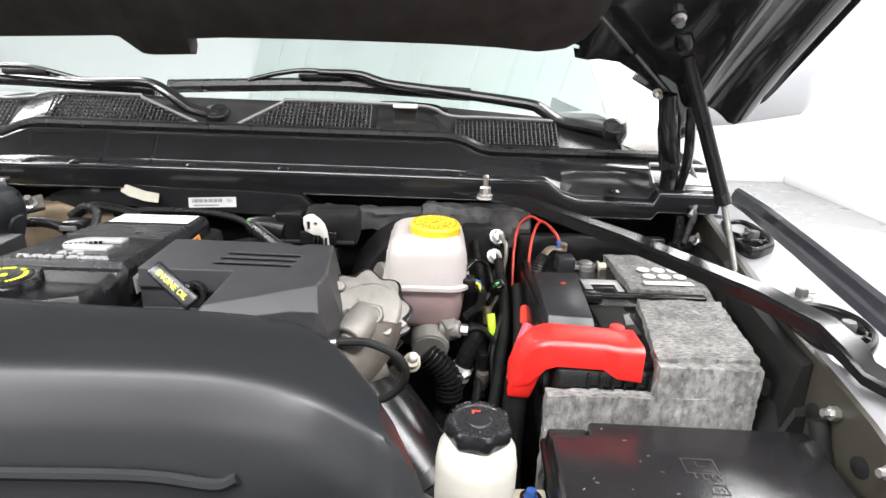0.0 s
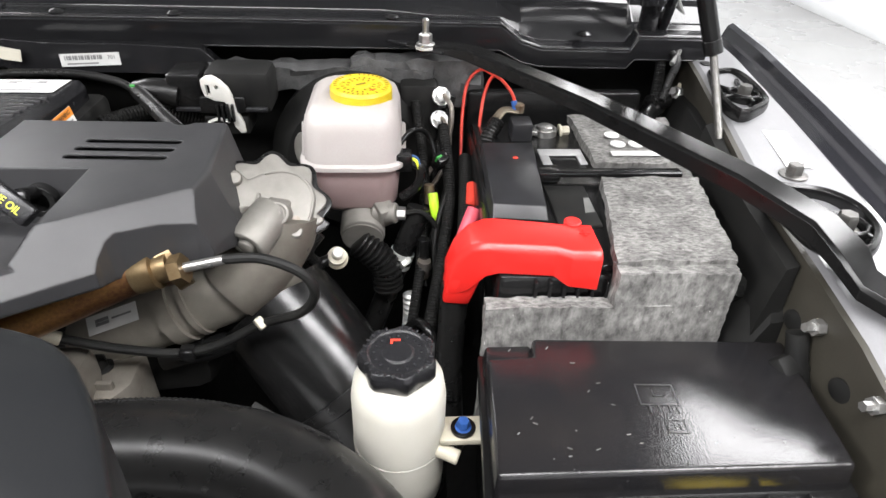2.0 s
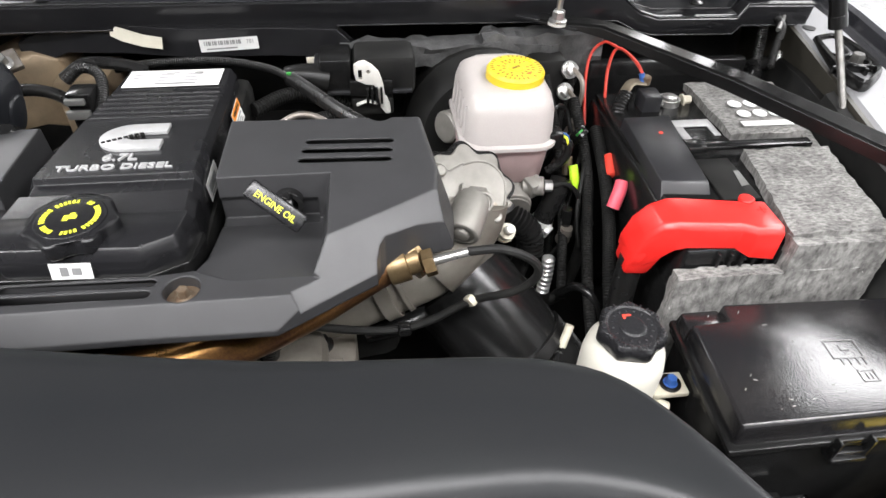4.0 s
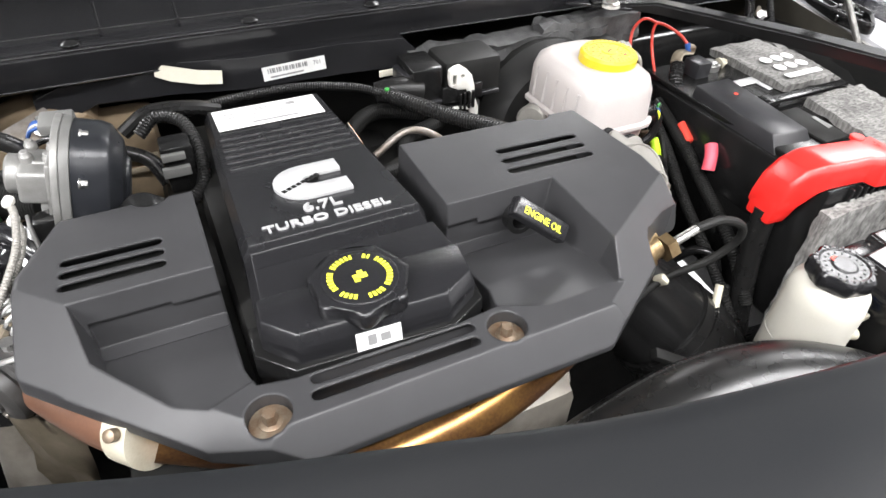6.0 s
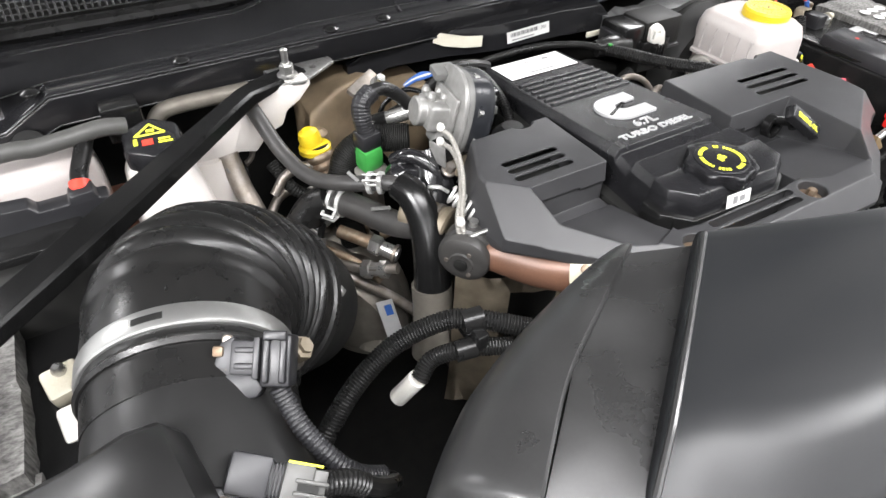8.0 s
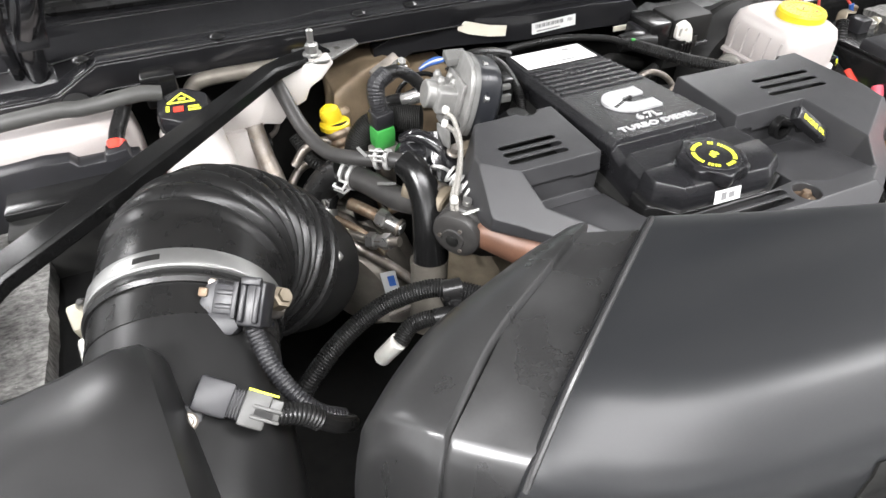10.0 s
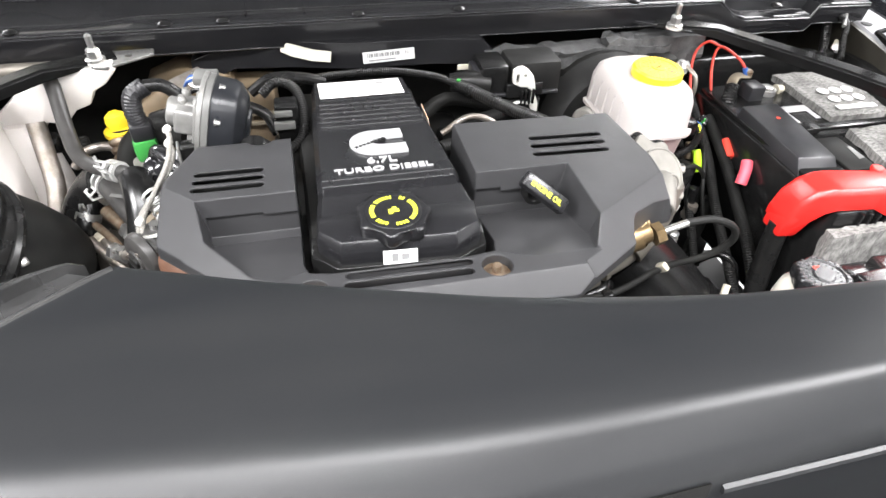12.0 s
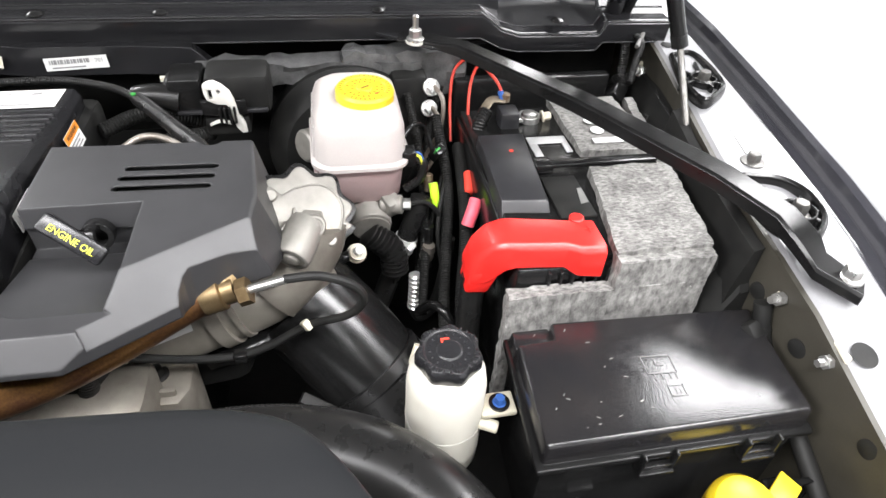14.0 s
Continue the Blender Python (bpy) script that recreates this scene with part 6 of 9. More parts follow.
for lx in (0.194, 0.296):
    lt = part("latch", box((lx, 0.398, 1.107), (lx + 0.034, 0.412, 1.113), 0.0015), BLACK, fb, "moulded snap latch")
    b_ = box((lx, 0.400, 1.112), (lx + 0.003, 0.408, 1.136), 0.0008)
    b_ = box((lx + 0.031, 0.400, 1.112), (lx + 0.034, 0.408, 1.136), 0.0008, bm=b_)
    b_ = box((lx + 0.003, 0.402, 1.114), (lx + 0.031, 0.408, 1.118), 0.0008, bm=b_)
    part("latch_loop", b_, BLACK, lt)
for lx in (0.135, 0.335):
    b_ = box((lx, 0.382, 1.075), (lx + 0.044, 0.388, 1.080), 0.001)
    b_ = box((lx, 0.382, 1.045), (lx + 0.004, 0.388, 1.080), 0.001, bm=b_)
    b_ = box((lx + 0.040, 0.382, 1.045), (lx + 0.044, 0.388, 1.080), 0.001, bm=b_)
    b_ = box((lx + 0.008, 0.382, 1.050), (lx + 0.036, 0.404, 1.056), 0.002, bm=b_)
    part("side_clip", b_, BLACK, fb)
im = Matrix.Translation((0.240, 0.482, 1.1562)) @ Matrix.Rotation(radians(-3), 4, "Z")
fr_ = [(-0.016, -0.010, 0.030, 0.0016), (-0.016, 0.010, 0.030, 0.0016), (-0.016, -0.010, 0.0016, 0.020), (0.013, -0.010, 0.0016, 0.020), (-0.010, -0.017, 0.0016, 0.007), (-0.003, -0.017, 0.0016, 0.007), (0.005, -0.017, 0.0016, 0.007), (0.011, -0.017, 0.0016, 0.007), (-0.004, -0.001, 0.008, 0.0014), (-0.004, -0.001, 0.002, 0.007), (-0.002, -0.036, 0.0016, 0.013), (0.012, -0.036, 0.0016, 0.013), (-0.002, -0.036, 0.0156, 0.0016), (-0.002, -0.0246, 0.0156, 0.0016), (0.004, -0.033, 0.0016, 0.006), (0.008, -0.033, 0.0016, 0.006)]
fr_ = [(x, y, w if w > 0.002 else 0.0010, h if h > 0.002 else 0.0010) for x, y, w, h in fr_]
part("embossed_pictogram", bars(im, fr_, 0.0005), DUCT, fb)
random.seed(11)
sc_ = None
for k in range(16):
    sm_ = Matrix.Translation((random.uniform(0.125, 0.26), random.uniform(0.425, 0.535), 1.1561)) @ Matrix.Rotation(random.uniform(-0.6, 0.9), 4, "Z")
    sc_ = bars(sm_, [(0, 0, random.uniform(0.0012, 0.0045), random.uniform(0.0004, 0.0009))], 0.0002, sc_)
part("scuff", sc_, PALEGREY, fb, "pale scratches in the lid")

# ---- power steering reservoir ----
ps = thing("steering_fluid_reservoir", (0.039, 0.508, 1.02), "milky white steering fluid bottle with black cap", "reservoir")
PC = (0.039, 0.508)
part("bottle", turned([(0.030, 0), (0.0375, 0.006), (0.0385, 0.03), (0.0385, 0.118), (0.036, 0.134), (0.029, 0.142), (0.024, 0.144)], (*PC, 1.020), n=40), BOTTLE, ps, smooth=50)
part("bottle_seam", turned([(0.0388, 0), (0.0392, 0.001), (0.0388, 0.002)], (*PC, 1.085), n=40), BOTTLE, ps)
part("spout", rod((0.066, 0.491, 1.090), (0.088, 0.482, 1.086), 0.0065, 14, bevel=0.001), CREAM, ps)
part("bracket", box((0.072, 0.486, 1.096), (0.108, 0.512, 1.103), 0.002), CREAM, ps)
part("bracket_bolt", hexbolt((0.092, 0.498, 1.103), (0, 0, 1), 0.0055, 0.008, 1.7), BLUE, ps, "blue-marked fixing bolt")
part("bolt_washer", turned([(0.0105, 0), (0.0105, 0.003)], (0.092, 0.498, 1.1025), n=24), BLACK, ps)
cpp = part("cap", turned([(0.026, 0), (0.0295, 0.002), (0.0315, 0.006), (0.0315, 0.017), (0.029, 0.0205), (0.0235, 0.0205), (0.0225, 0.019), (0.012, 0.019), (0.011, 0.0205)], (*PC, 1.163), (0.0, -0.02, 1), 84, lobes=7, depth=0.13, only=(1, 2, 3, 4)), HUMP, ps, "black lobed screw cap")
cm = Matrix.Translation((*PC, 1.163)) @ basis((0.0, -0.02, 1))
bm = None
for k in range(26):
    if k % 7 == 0:
        continue
    bm = bars(cm @ Matrix.Rotation(2 * math.pi * k / 26, 4, "Z") @ Matrix.Translation((0.0262, 0, 0.0206)), [(-0.0016, -0.0010, 0.0032, 0.0018)], 0.0003, bm)
for k in range(16):
    bm = bars(cm @ Matrix.Rotation(2 * math.pi * k / 16, 4, "Z") @ Matrix.Translation((0.018, 0, 0.0191)), [(-0.0012, -0.0010, 0.0024, 0.0016)], 0.0003, bm)
part("cap_print", bm, GREYPL, cpp)
part("cap_mark", bars(cm @ Matrix.Translation((0.0, 0.011, 0.0206)), [(-0.006, 0, 0.008, 0.002), (-0.006, -0.003, 0.002, 0.004)], 0.0004), REDWIRE, cpp)

# washer filler
wf = thing("washer_filler_cap", (0.300, 0.372, 1.052), "yellow washer fluid filler cap with tab", "cap")
part("dome", turned([(0.030, -0.02), (0.034, 0.0), (0.034, 0.006), (0.030, 0.013), (0.018, 0.018), (0.004, 0.0195)], (0.288, 0.365, 1.080), (0.0, -0.25, 1), 40), YELLOW, wf)
part("tab", block((0.330, 0.372, 1.092), (0.034, 0.022, 0.004), (0.05, -0.25, 1), 25, bevel=0.0015), YELLOW, wf)
part("cap_mark", bars(Matrix.Translation((0.288, 0.362, 1.0996)), [(-0.012, -0.008, 0.024, 0.0012), (-0.012, -0.008, 0.0012, 0.012), (0.010, -0.008, 0.0012, 0.012)], 0.0006), OCHRE, wf)
part("filler_neck", rod((0.288, 0.37, 1.062), (0.285, 0.40, 0.86), 0.026, 24), DARK, wf)

# ---- fittings of the right-hand wing ----


def rail_bolt(x, y, z, r=0.008):
    b_ = hexbolt((x, y, z), (0, 0, 1), r, 0.010, 1.7)
    return solid("rail_bolt", b_, BOLTG, "bright flanged bolt in the wing rail", "bolt", "rail bolts")


tw = thing("arch_tower", (0.41, 0.87, 1.10), "black moulded shield standing under the rail bracket", "shield")
tr_ = []
for y_, xo, zo in ((0.938, 0.012, 1.235), (0.915, 0.002, 1.252), (0.870, -0.004, 1.254), (0.825, -0.012, 1.250), (0.795, -0.020, 1.235)):
    tr_.append([(0.446 + xo, y_, zo), (0.436 + xo, y_, zo - 0.004), (0.415 + xo, y_ - 0.004, zo - 0.050), (0.392 + xo, y_ - 0.010, zo - 0.110), (0.380 + xo, y_ - 0.012, 0.95), (0.420 + xo, y_, 0.95)])
part("shell", loft(tr_, 0.004, 2), BLACK, tw)
part("rib", loft([[(0.424, y_, 1.215), (0.408, y_, 1.20), (0.396, y_ - 0.004, 1.14), (0.420, y_, 1.14)] for y_ in (0.850, 0.858)], 0.001), BLACK, tw)
part("bolt", hexbolt((0.404, 0.878, 1.190), (-0.9, -0.25, 0.35), 0.0075, 0.010, 1.5), DARK, tw)


rail_bolt(0.428, 0.684, 1.241)
rail_bolt(0.480, 1.040, 1.264, 0.007)
# Dark discs laid on the rail, in place of holes in shade.
solid("rail_hole", turned([(0.009, 0), (0.0095, 0.0008), (0.008, 0.0012)], (0.457, 0.972, 1.2605), (0, 0, 1), 20), DARK, "dark disc standing for an open hole in the wing rail", "hole")
solid("rail_hole", turned([(0.012, 0), (0.0125, 0.0008), (0.010, 0.0012)], (0.404, 0.435, 1.1985), (0, -0.3, 1), 20), DARK, "dark disc standing for an open hole in the wing rail", "hole")


def wheel_bracket(outline, at, z, angles):
    """An open moulded bracket: a rim over its plan, a hub with a bolt, and spokes between them."""
    g = thing("rail_bracket", (*at, z), "black moulded bracket with open spokes and a bolt", "bracket", "rail brackets")
    ring = [(x, y, z + 0.004) for x, y in outline + outline[:1]]
    part("rim", tube(ring, 0.0042, n=8, per=4, squash=2.2), BLACK, g)
    hub = [(at[0] + 0.017 * math.cos(2 * math.pi * k / 20), at[1] + 0.017 * math.sin(2 * math.pi * k / 20), z + 0.004) for k in range(21)]
    part("hub", tube(hub, 0.0028, n=8, squash=2.4), BLACK, g)
    for a in angles:
        d = Vector((math.cos(radians(a)), math.sin(radians(a)), 0))
        far = min(((Vector((x, y, 0)) - Vector((*at, 0))).length for x, y in outline if (Vector((x, y, 0)) - Vector((*at, 0))).normalized().dot(d) > 0.7), default=0.025)
        part("spoke", block(Vector((*at, z + 0.004)) + d * (0.016 + far) / 2, (far - 0.014, 0.004, 0.010), (0, 0, 1), a, bevel=0.001), BLACK, g)
    part("bolt", hexbolt((*at, z), (0, 0, 1), 0.0085, 0.014, 1.6), BOLTG, g)


wheel_bracket([(0.378, 0.606), (0.388, 0.648), (0.408, 0.648), (0.433, 0.639), (0.446, 0.617), (0.445, 0.592), (0.437, 0.570), (0.417, 0.549), (0.400, 0.547), (0.381, 0.565)], (0.419, 0.586), 1.239, (118, 52, -12, -60, 200))
wheel_bracket([(0.446, 0.936), (0.478, 0.942), (0.484, 0.905), (0.474, 0.842), (0.450, 0.815), (0.424, 0.800), (0.421, 0.835), (0.434, 0.892)], (0.457, 0.862), 1.252, (75, 125, 200, 268, 310))
lm = plane_at((0.449, 0.738, 1.2450), (0.16, 0.985, 0.055), (-0.985, 0.16, 0))
lb = solid("rail_label", box((-0.040, -0.013, 0), (0.040, 0.013, 0.0006), m=lm), PAPER, "white printed label on the wing rail", "label")
part("print", bars(lm @ Matrix.Translation((0, 0, 0.0006)), [(-0.034, 0.009 - 0.004 * k, 0.060 - 0.012 * (k % 3), 0.0012) for k in range(5)]), GREYINK, lb)
for y, x, z in ((0.515, 0.377, 1.194), (0.443, 0.383, 1.184)):
    g = thing("apron_clip", (x, y, z), "cream plastic nut clip on the inner wing", "clip", "apron clips")
    part("nut", turned([(0.007, 0), (0.007, 0.008), (0.004, 0.008), (0.004, 0.016)], (x, y, z), (-1, -0.1, 0.1), 6), STEEL, g)
    part("clip_frame", block((x + 0.004, y, z + 0.006), (0.022, 0.020, 0.004), (-1, -0.1, 0.1), bevel=0.002), CREAM, g)
# Dark discs laid on the apron where it has holes.
for y, x, z in ((0.475, 0.3795, 1.165), (0.545, 0.377, 1.175), (0.372, 0.386, 1.150)):
    solid("apron_hole", turned([(0.010, 0), (0.010, 0.002), (0.006, 0.003)], (x + 0.001, y, z), (-1, -0.2, 0), 18), DARK, "dark disc standing for a hole in the inner wing", "grommet")
solid("apron_connector", block((0.362, 0.515, 1.15), (0.03, 0.02, 0.025), (0.2, -0.5, 0.7), bevel=0.004), DARK, "black plug on the inner wing", "connector")
solid("apron_cable", tube([(0.368, 0.525, 1.18), (0.372, 0.505, 1.14), (0.375, 0.46, 1.11), (0.38, 0.42, 1.09), (0.38, 0.34, 1.05)], 0.009, n=12), DARK, "black cable along the inner wing", "cable")
solid("shield_bolt", hexbolt((0.357, 0.60, 1.165), (-0.9, -0.4, 0.2), 0.009, 0.010, 1.6), DARK, "black bolt in the splash shield", "bolt")
g = thing("hinge_connector", (0.40, 0.98, 1.20), "black wiring plug with a pale nut beneath the hinge", "connector")
part("plug", block((0.388, 0.962, 1.192), (0.040, 0.026, 0.024), (0.4, -0.5, 0.6), 20, bevel=0.006), BLACK, g)
part("plug_boot", conduit([(0.404, 1.000, 1.256), (0.402, 0.990, 1.238), (0.396, 0.974, 1.208)], 0.0075, 0.005), RUBBER, g)
part("plug_elbow", tube([(0.388, 0.970, 1.206), (0.400, 0.977, 1.203), (0.420, 0.984, 1.204)], 0.0105, n=14), RUBBER, g)
part("nut", turned([(0.0090, 0), (0.0090, 0.007), (0.006, 0.008), (0.006, 0.015)], (0.432, 0.982, 1.215), (-0.85, -0.45, 0.4), 6), STEEL, g)
part("washer_plate", block((0.440, 0.986, 1.212), (0.028, 0.026, 0.003), (-0.9, -0.4, 0.3), bevel=0.004), CREAM, g)
solid("hinge_cable", conduit([(0.405, 1.01, 1.275), (0.415, 0.975, 1.265), (0.40, 0.95, 1.245), (0.385, 0.925, 1.225)], 0.0055, 0.004), RUBBER, "black corrugated wiring sleeve under the hinge", "cable")
solid("hinge_cable", tube([(0.43, 1.06, 1.33), (0.44, 1.02, 1.29), (0.42, 0.985, 1.272), (0.405, 0.965, 1.262)], 0.0035, n=8), PALEGREY, "thin grey washer hose by the hinge", "hose")
solid("cowl_hose", conduit([(0.15, 1.020, 1.250), (0.20, 1.035, 1.248), (0.25, 1.050, 1.240), (0.307, 1.055, 1.229), (0.331, 1.053, 1.231), (0.360, 1.030, 1.248), (0.403, 1.008, 1.262)], 0.0040, 0.004), RUBBER, "thin black corrugated tube under the cowl", "hose")
solid("splash_board", box((0.13, 0.955, 1.10), (0.37, 0.975, 1.225), 0.006), BLACK, "black plastic board behind the battery", "board")

# ---- along the firewall ----
br = thing("firewall_bracket", (-0.42, 0.99, 1.22), "black steel bracket with two white labels", "bracket")
part("plate", loft([[(x, 0.984 + e, 1.232 + d), (x, 0.988 + e, 1.268 + d), (x, 1.004 + e, 1.270 + d), (x, 1.004 + e, 1.226 + d)] for x, d, e in ((-0.64, -0.02, 0.03), (-0.58, 0.004, 0.028), (-0.50, 0.006, 0.016), (-0.42, 0.005, 0.0), (-0.30, 0.004, 0.0), (-0.22, 0.0, 0.0), (-0.19, -0.03, 0.0))]), COWL, br)
lm = plane_at((-0.480, 0.9930, 1.2610), (0.068, -0.021, -0.008), (0.05, 0.15, 1))
part("label", loft([[Vector(lm @ Vector((x, y + b, 0.0))), Vector(lm @ Vector((x, y + h + b, 0.0))), Vector(lm @ Vector((x, y + h + b, 0.0008))), Vector(lm @ Vector((x, y + b, 0.0008)))] for x, y, h, b in ((-0.036, -0.005, 0.014, 0.001), (-0.02, -0.008, 0.017, 0.0), (0.01, -0.008, 0.016, -0.0015), (0.036, -0.008, 0.015, 0.001))]), CREAMPAPER, br, "cream creased label")
lm = plane_at((-0.362, 0.9850, 1.2530), (1, 0, 0.05), (0, 0.15, 1))
lb = part("label", box((-0.038, -0.008, 0), (0.038, 0.008, 0.0008), m=lm), PAPER, br, "white bar-coded label")
part("print", bars(lm @ Matrix.Translation((0, 0, 0.0008)), [(-0.032 + 0.0026 * k, 0.0, 0.0011 + 0.0006 * (k % 3), 0.0055) for k in range(19)] + [(-0.030, -0.0055, 0.04, 0.0018)]), GREYINK, lb)
part("label_text", letters("701", 0.005, 0.0002, lm @ Matrix.Translation((0.028, 0.002, 0.0010))), GREYINK, lb)
solid("small_tag", box((-0.262, 0.965, 1.232), (-0.232, 0.968, 1.240), 0.0008), CREAMPAPER, "small cream tag on the wiring", "tag")

bm = slab((-0.215, 0.962, 1.222), (0.085, 0.998, 1.252), 0.012, 0.006, 9)
solid("firewall_insulation", bm, FOIL, "crinkled black foil insulation under the cowl", "insulation", smooth=20)
solid("firewall_insulation", slab((-0.02, 0.965, 1.20), (0.15, 1.0, 1.262), 0.014, 0.008, 12), FOIL, "crinkled dark insulation behind the reservoir", "insulation", smooth=20)

fc = thing("wiring_connector", (-0.18, 0.90, 1.20), "large black wiring connector with a white locking lever", "connector")
part("body", box((-0.243, 0.905, 1.212), (-0.202, 0.960, 1.262), 0.005), BLACK, fc)
part("body_step", box((-0.250, 0.912, 1.222), (-0.236, 0.955, 1.252), 0.004), GREYPL, fc)
part("housing", box((-0.200, 0.906, 1.210), (-0.120, 0.965, 1.264), 0.009), DARK, fc)
part("housing_ledge", box((-0.236, 0.901, 1.216), (-0.125, 0.907, 1.221), 0.001), GREYPL, fc)
part("front_step", box((-0.206, 0.899, 1.214), (-0.150, 0.908, 1.236), 0.003), BLACK, fc)
LEV = [(-0.199, 1.258), (-0.192, 1.262), (-0.185, 1.263), (-0.176, 1.257), (-0.168, 1.248), (-0.163, 1.233), (-0.161, 1.217), (-0.155, 1.203), (-0.154, 1.189), (-0.161, 1.188), (-0.167, 1.197), (-0.170, 1.214), (-0.174, 1.230), (-0.185, 1.231), (-0.197, 1.237), (-0.199, 1.247)]
bm = loft([[(x, 0.896 + 0.25 * (1.26 - z) * 0.2, z) for x, z in LEV], [(x, 0.903 + 0.25 * (1.26 - z) * 0.2, z) for x, z in LEV]], 0.0015)
bm = cut(bm, prism([(-0.194, 0.88), (-0.189, 0.88), (-0.189, 0.92), (-0.194, 0.92)], 1.239, 1.252))
bm = cut(bm, rod((-0.181, 0.88, 1.249), (-0.181, 0.92, 1.249), 0.0026, 12))
part("lever", bm, WHITE, fc, "white plastic locking lever")
part("lever_arm", tube([(-0.198, 0.899, 1.203), (-0.185, 0.898, 1.208), (-0.172, 0.898, 1.205)], 0.0035, n=8, squash=0.6), WHITE, fc)
for k in range(4):
    part("latch_tooth", box((-0.185 + 0.006 * k, 0.893, 1.206), (-0.182 + 0.006 * k, 0.900, 1.228), 0.0006), BLACK, fc)
part("lower_block", box((-0.205, 0.902, 1.185), (-0.150, 0.950, 1.210), 0.004), DARK, fc)
part("wire_boot", tube([(-0.232, 0.915, 1.232), (-0.262, 0.915, 1.238), (-0.285, 0.92, 1.236)], 0.018, n=16, r2=0.012), RUBBER, fc)
part("lead", conduit([(-0.278, 0.905, 1.240), (-0.255, 0.875, 1.238), (-0.225, 0.835, 1.235), (-0.195, 0.79, 1.238), (-0.178, 0.755, 1.240)], 0.009, 0.005), RUBBER, fc, "black corrugated wiring sleeve")
part("lead", conduit([(-0.278, 0.905, 1.240), (-0.31, 0.925, 1.246), (-0.37, 0.945, 1.248), (-0.45, 0.948, 1.246), (-0.50, 0.945, 1.24)], 0.005, 0.004), RUBBER, fc)
part("lead_tip", turned([(0.003, 0), (0.003, 0.002)], (-0.279, 0.897, 1.249), n=8), GREEN, fc)
solid("servo_port", turned([(0.017, 0), (0.019, 0.003), (0.019, 0.010), (0.014, 0.012), (0.013, 0.006), (0.006, 0.006)], (-0.066, 0.945, 1.196), (-0.2, -0.85, 0.45), 28), DULL, "dull steel round port behind the reservoir", "fitting")
solid("bell_bolt", hexbolt((-0.232, 0.80, 1.205), (0, 0, 1), 0.007, 0.012, 1.6), DULL, "dull bolt behind the cover", "bolt")
for k, pts in enumerate(([(-0.33, 0.79, 1.21), (-0.29, 0.82, 1.20), (-0.26, 0.88, 1.19), (-0.20, 0.92, 1.18)], [(-0.30, 0.77, 1.18), (-0.24, 0.78, 1.19), (-0.18, 0.80, 1.18), (-0.12, 0.79, 1.15)], [(-0.33, 0.90, 1.20), (-0.28, 0.94, 1.20), (-0.20, 0.96, 1.17)])):
    solid("wiring_loom", conduit(pts, 0.010, 0.006), DARK, "black wiring loom behind the cover", "wiring loom")

# ---- throttle body left of the hump ----
tb = thing("throttle_body", (-0.60, 0.82, 1.22), "machined alloy throttle body with grey motor housing", "throttle body")
tbm = plane_at((-0.577, 0.802, 1.267), (0.12, 1.0, 0.0), (0.25, 0, 1.0))
pts = [(0.0365 * math.copysign(abs(math.cos(a)) ** 0.72, math.cos(a)) + 0.004 * math.sin(a), 0.0455 * math.copysign(abs(math.sin(a)) ** 0.78, math.sin(a))) for a in [2 * math.pi * k / 36 for k in range(36)]]
b_ = loft([[(x * 1.02, y * 1.02, -0.020) for x, y in pts], [(x, y, -0.018) for x, y in pts], [(x, y, -0.001) for x, y in pts], [(x * 0.95, y * 0.95, 0.007) for x, y in pts], [(x * 0.72 + 0.004, y * 0.72 - 0.004, 0.016) for x, y in pts], [(x * 0.55 + 0.004, y * 0.58 - 0.005, 0.0175) for x, y in pts]], 0.0012, 2, degrees=20)
b_.transform(tbm)
part("motor_housing", b_, MOTORG, tb, "dark grey oval motor housing")
b_ = loft([[(x * 0.42 + 0.010, y * 0.5 - 0.010, 0.0172) for x, y in pts], [(x * 0.38 + 0.010, y * 0.46 - 0.010, 0.021) for x, y in pts]], 0.001)
b_.transform(tbm)
part("motor_boss", b_, MOTORG, tb)
b_ = prism([(p[0] * 1.07, p[1] * 1.06) for p in pts], -0.033, -0.0275, 0.001)
b_.transform(tbm)
part("motor_flange", b_, ALLOY, tb)
b_ = prism([(p[0] * 1.05, p[1] * 1.04) for p in pts], -0.0275, -0.020, 0.001)
b_.transform(tbm)
part("motor_seal", b_, PALEGREY, tb, "translucent grey housing rim")
for ang in (35, 100, 160, 215, 290, 340):
    at = tbm @ Vector((0.036 * math.cos(radians(ang)), 0.0435 * math.sin(radians(ang)), -0.014))
    part("flange_bolt", hexbolt(at, tbm.to_3x3() @ Vector((0, 0, 1)), 0.0035, 0.005, 1.3), STEEL, tb)
b_ = box((-0.016, -0.020, -0.060), (0.026, 0.010, -0.033), 0.004, 3, m=tbm)
b_ = turned([(0.014, 0), (0.0165, 0.002), (0.0165, 0.012), (0.015, 0.014)], tbm @ Vector((0.008, -0.005, -0.070)), tbm.to_3x3() @ Vector((0, 0, 1)), 30, bm=b_)
b_ = box((-0.026, -0.030, -0.038), (0.030, 0.024, -0.033), 0.002, m=tbm, bm=b_)
b_ = box((-0.012, -0.038, -0.046), (0.014, -0.018, -0.034), 0.003, m=tbm, bm=b_)
b_ = box((0.000, 0.008, -0.056), (0.022, 0.012, -0.036), 0.002, m=tbm, bm=b_)
part("throttle_block", b_, ALLOY, tb, "pale machined alloy body")
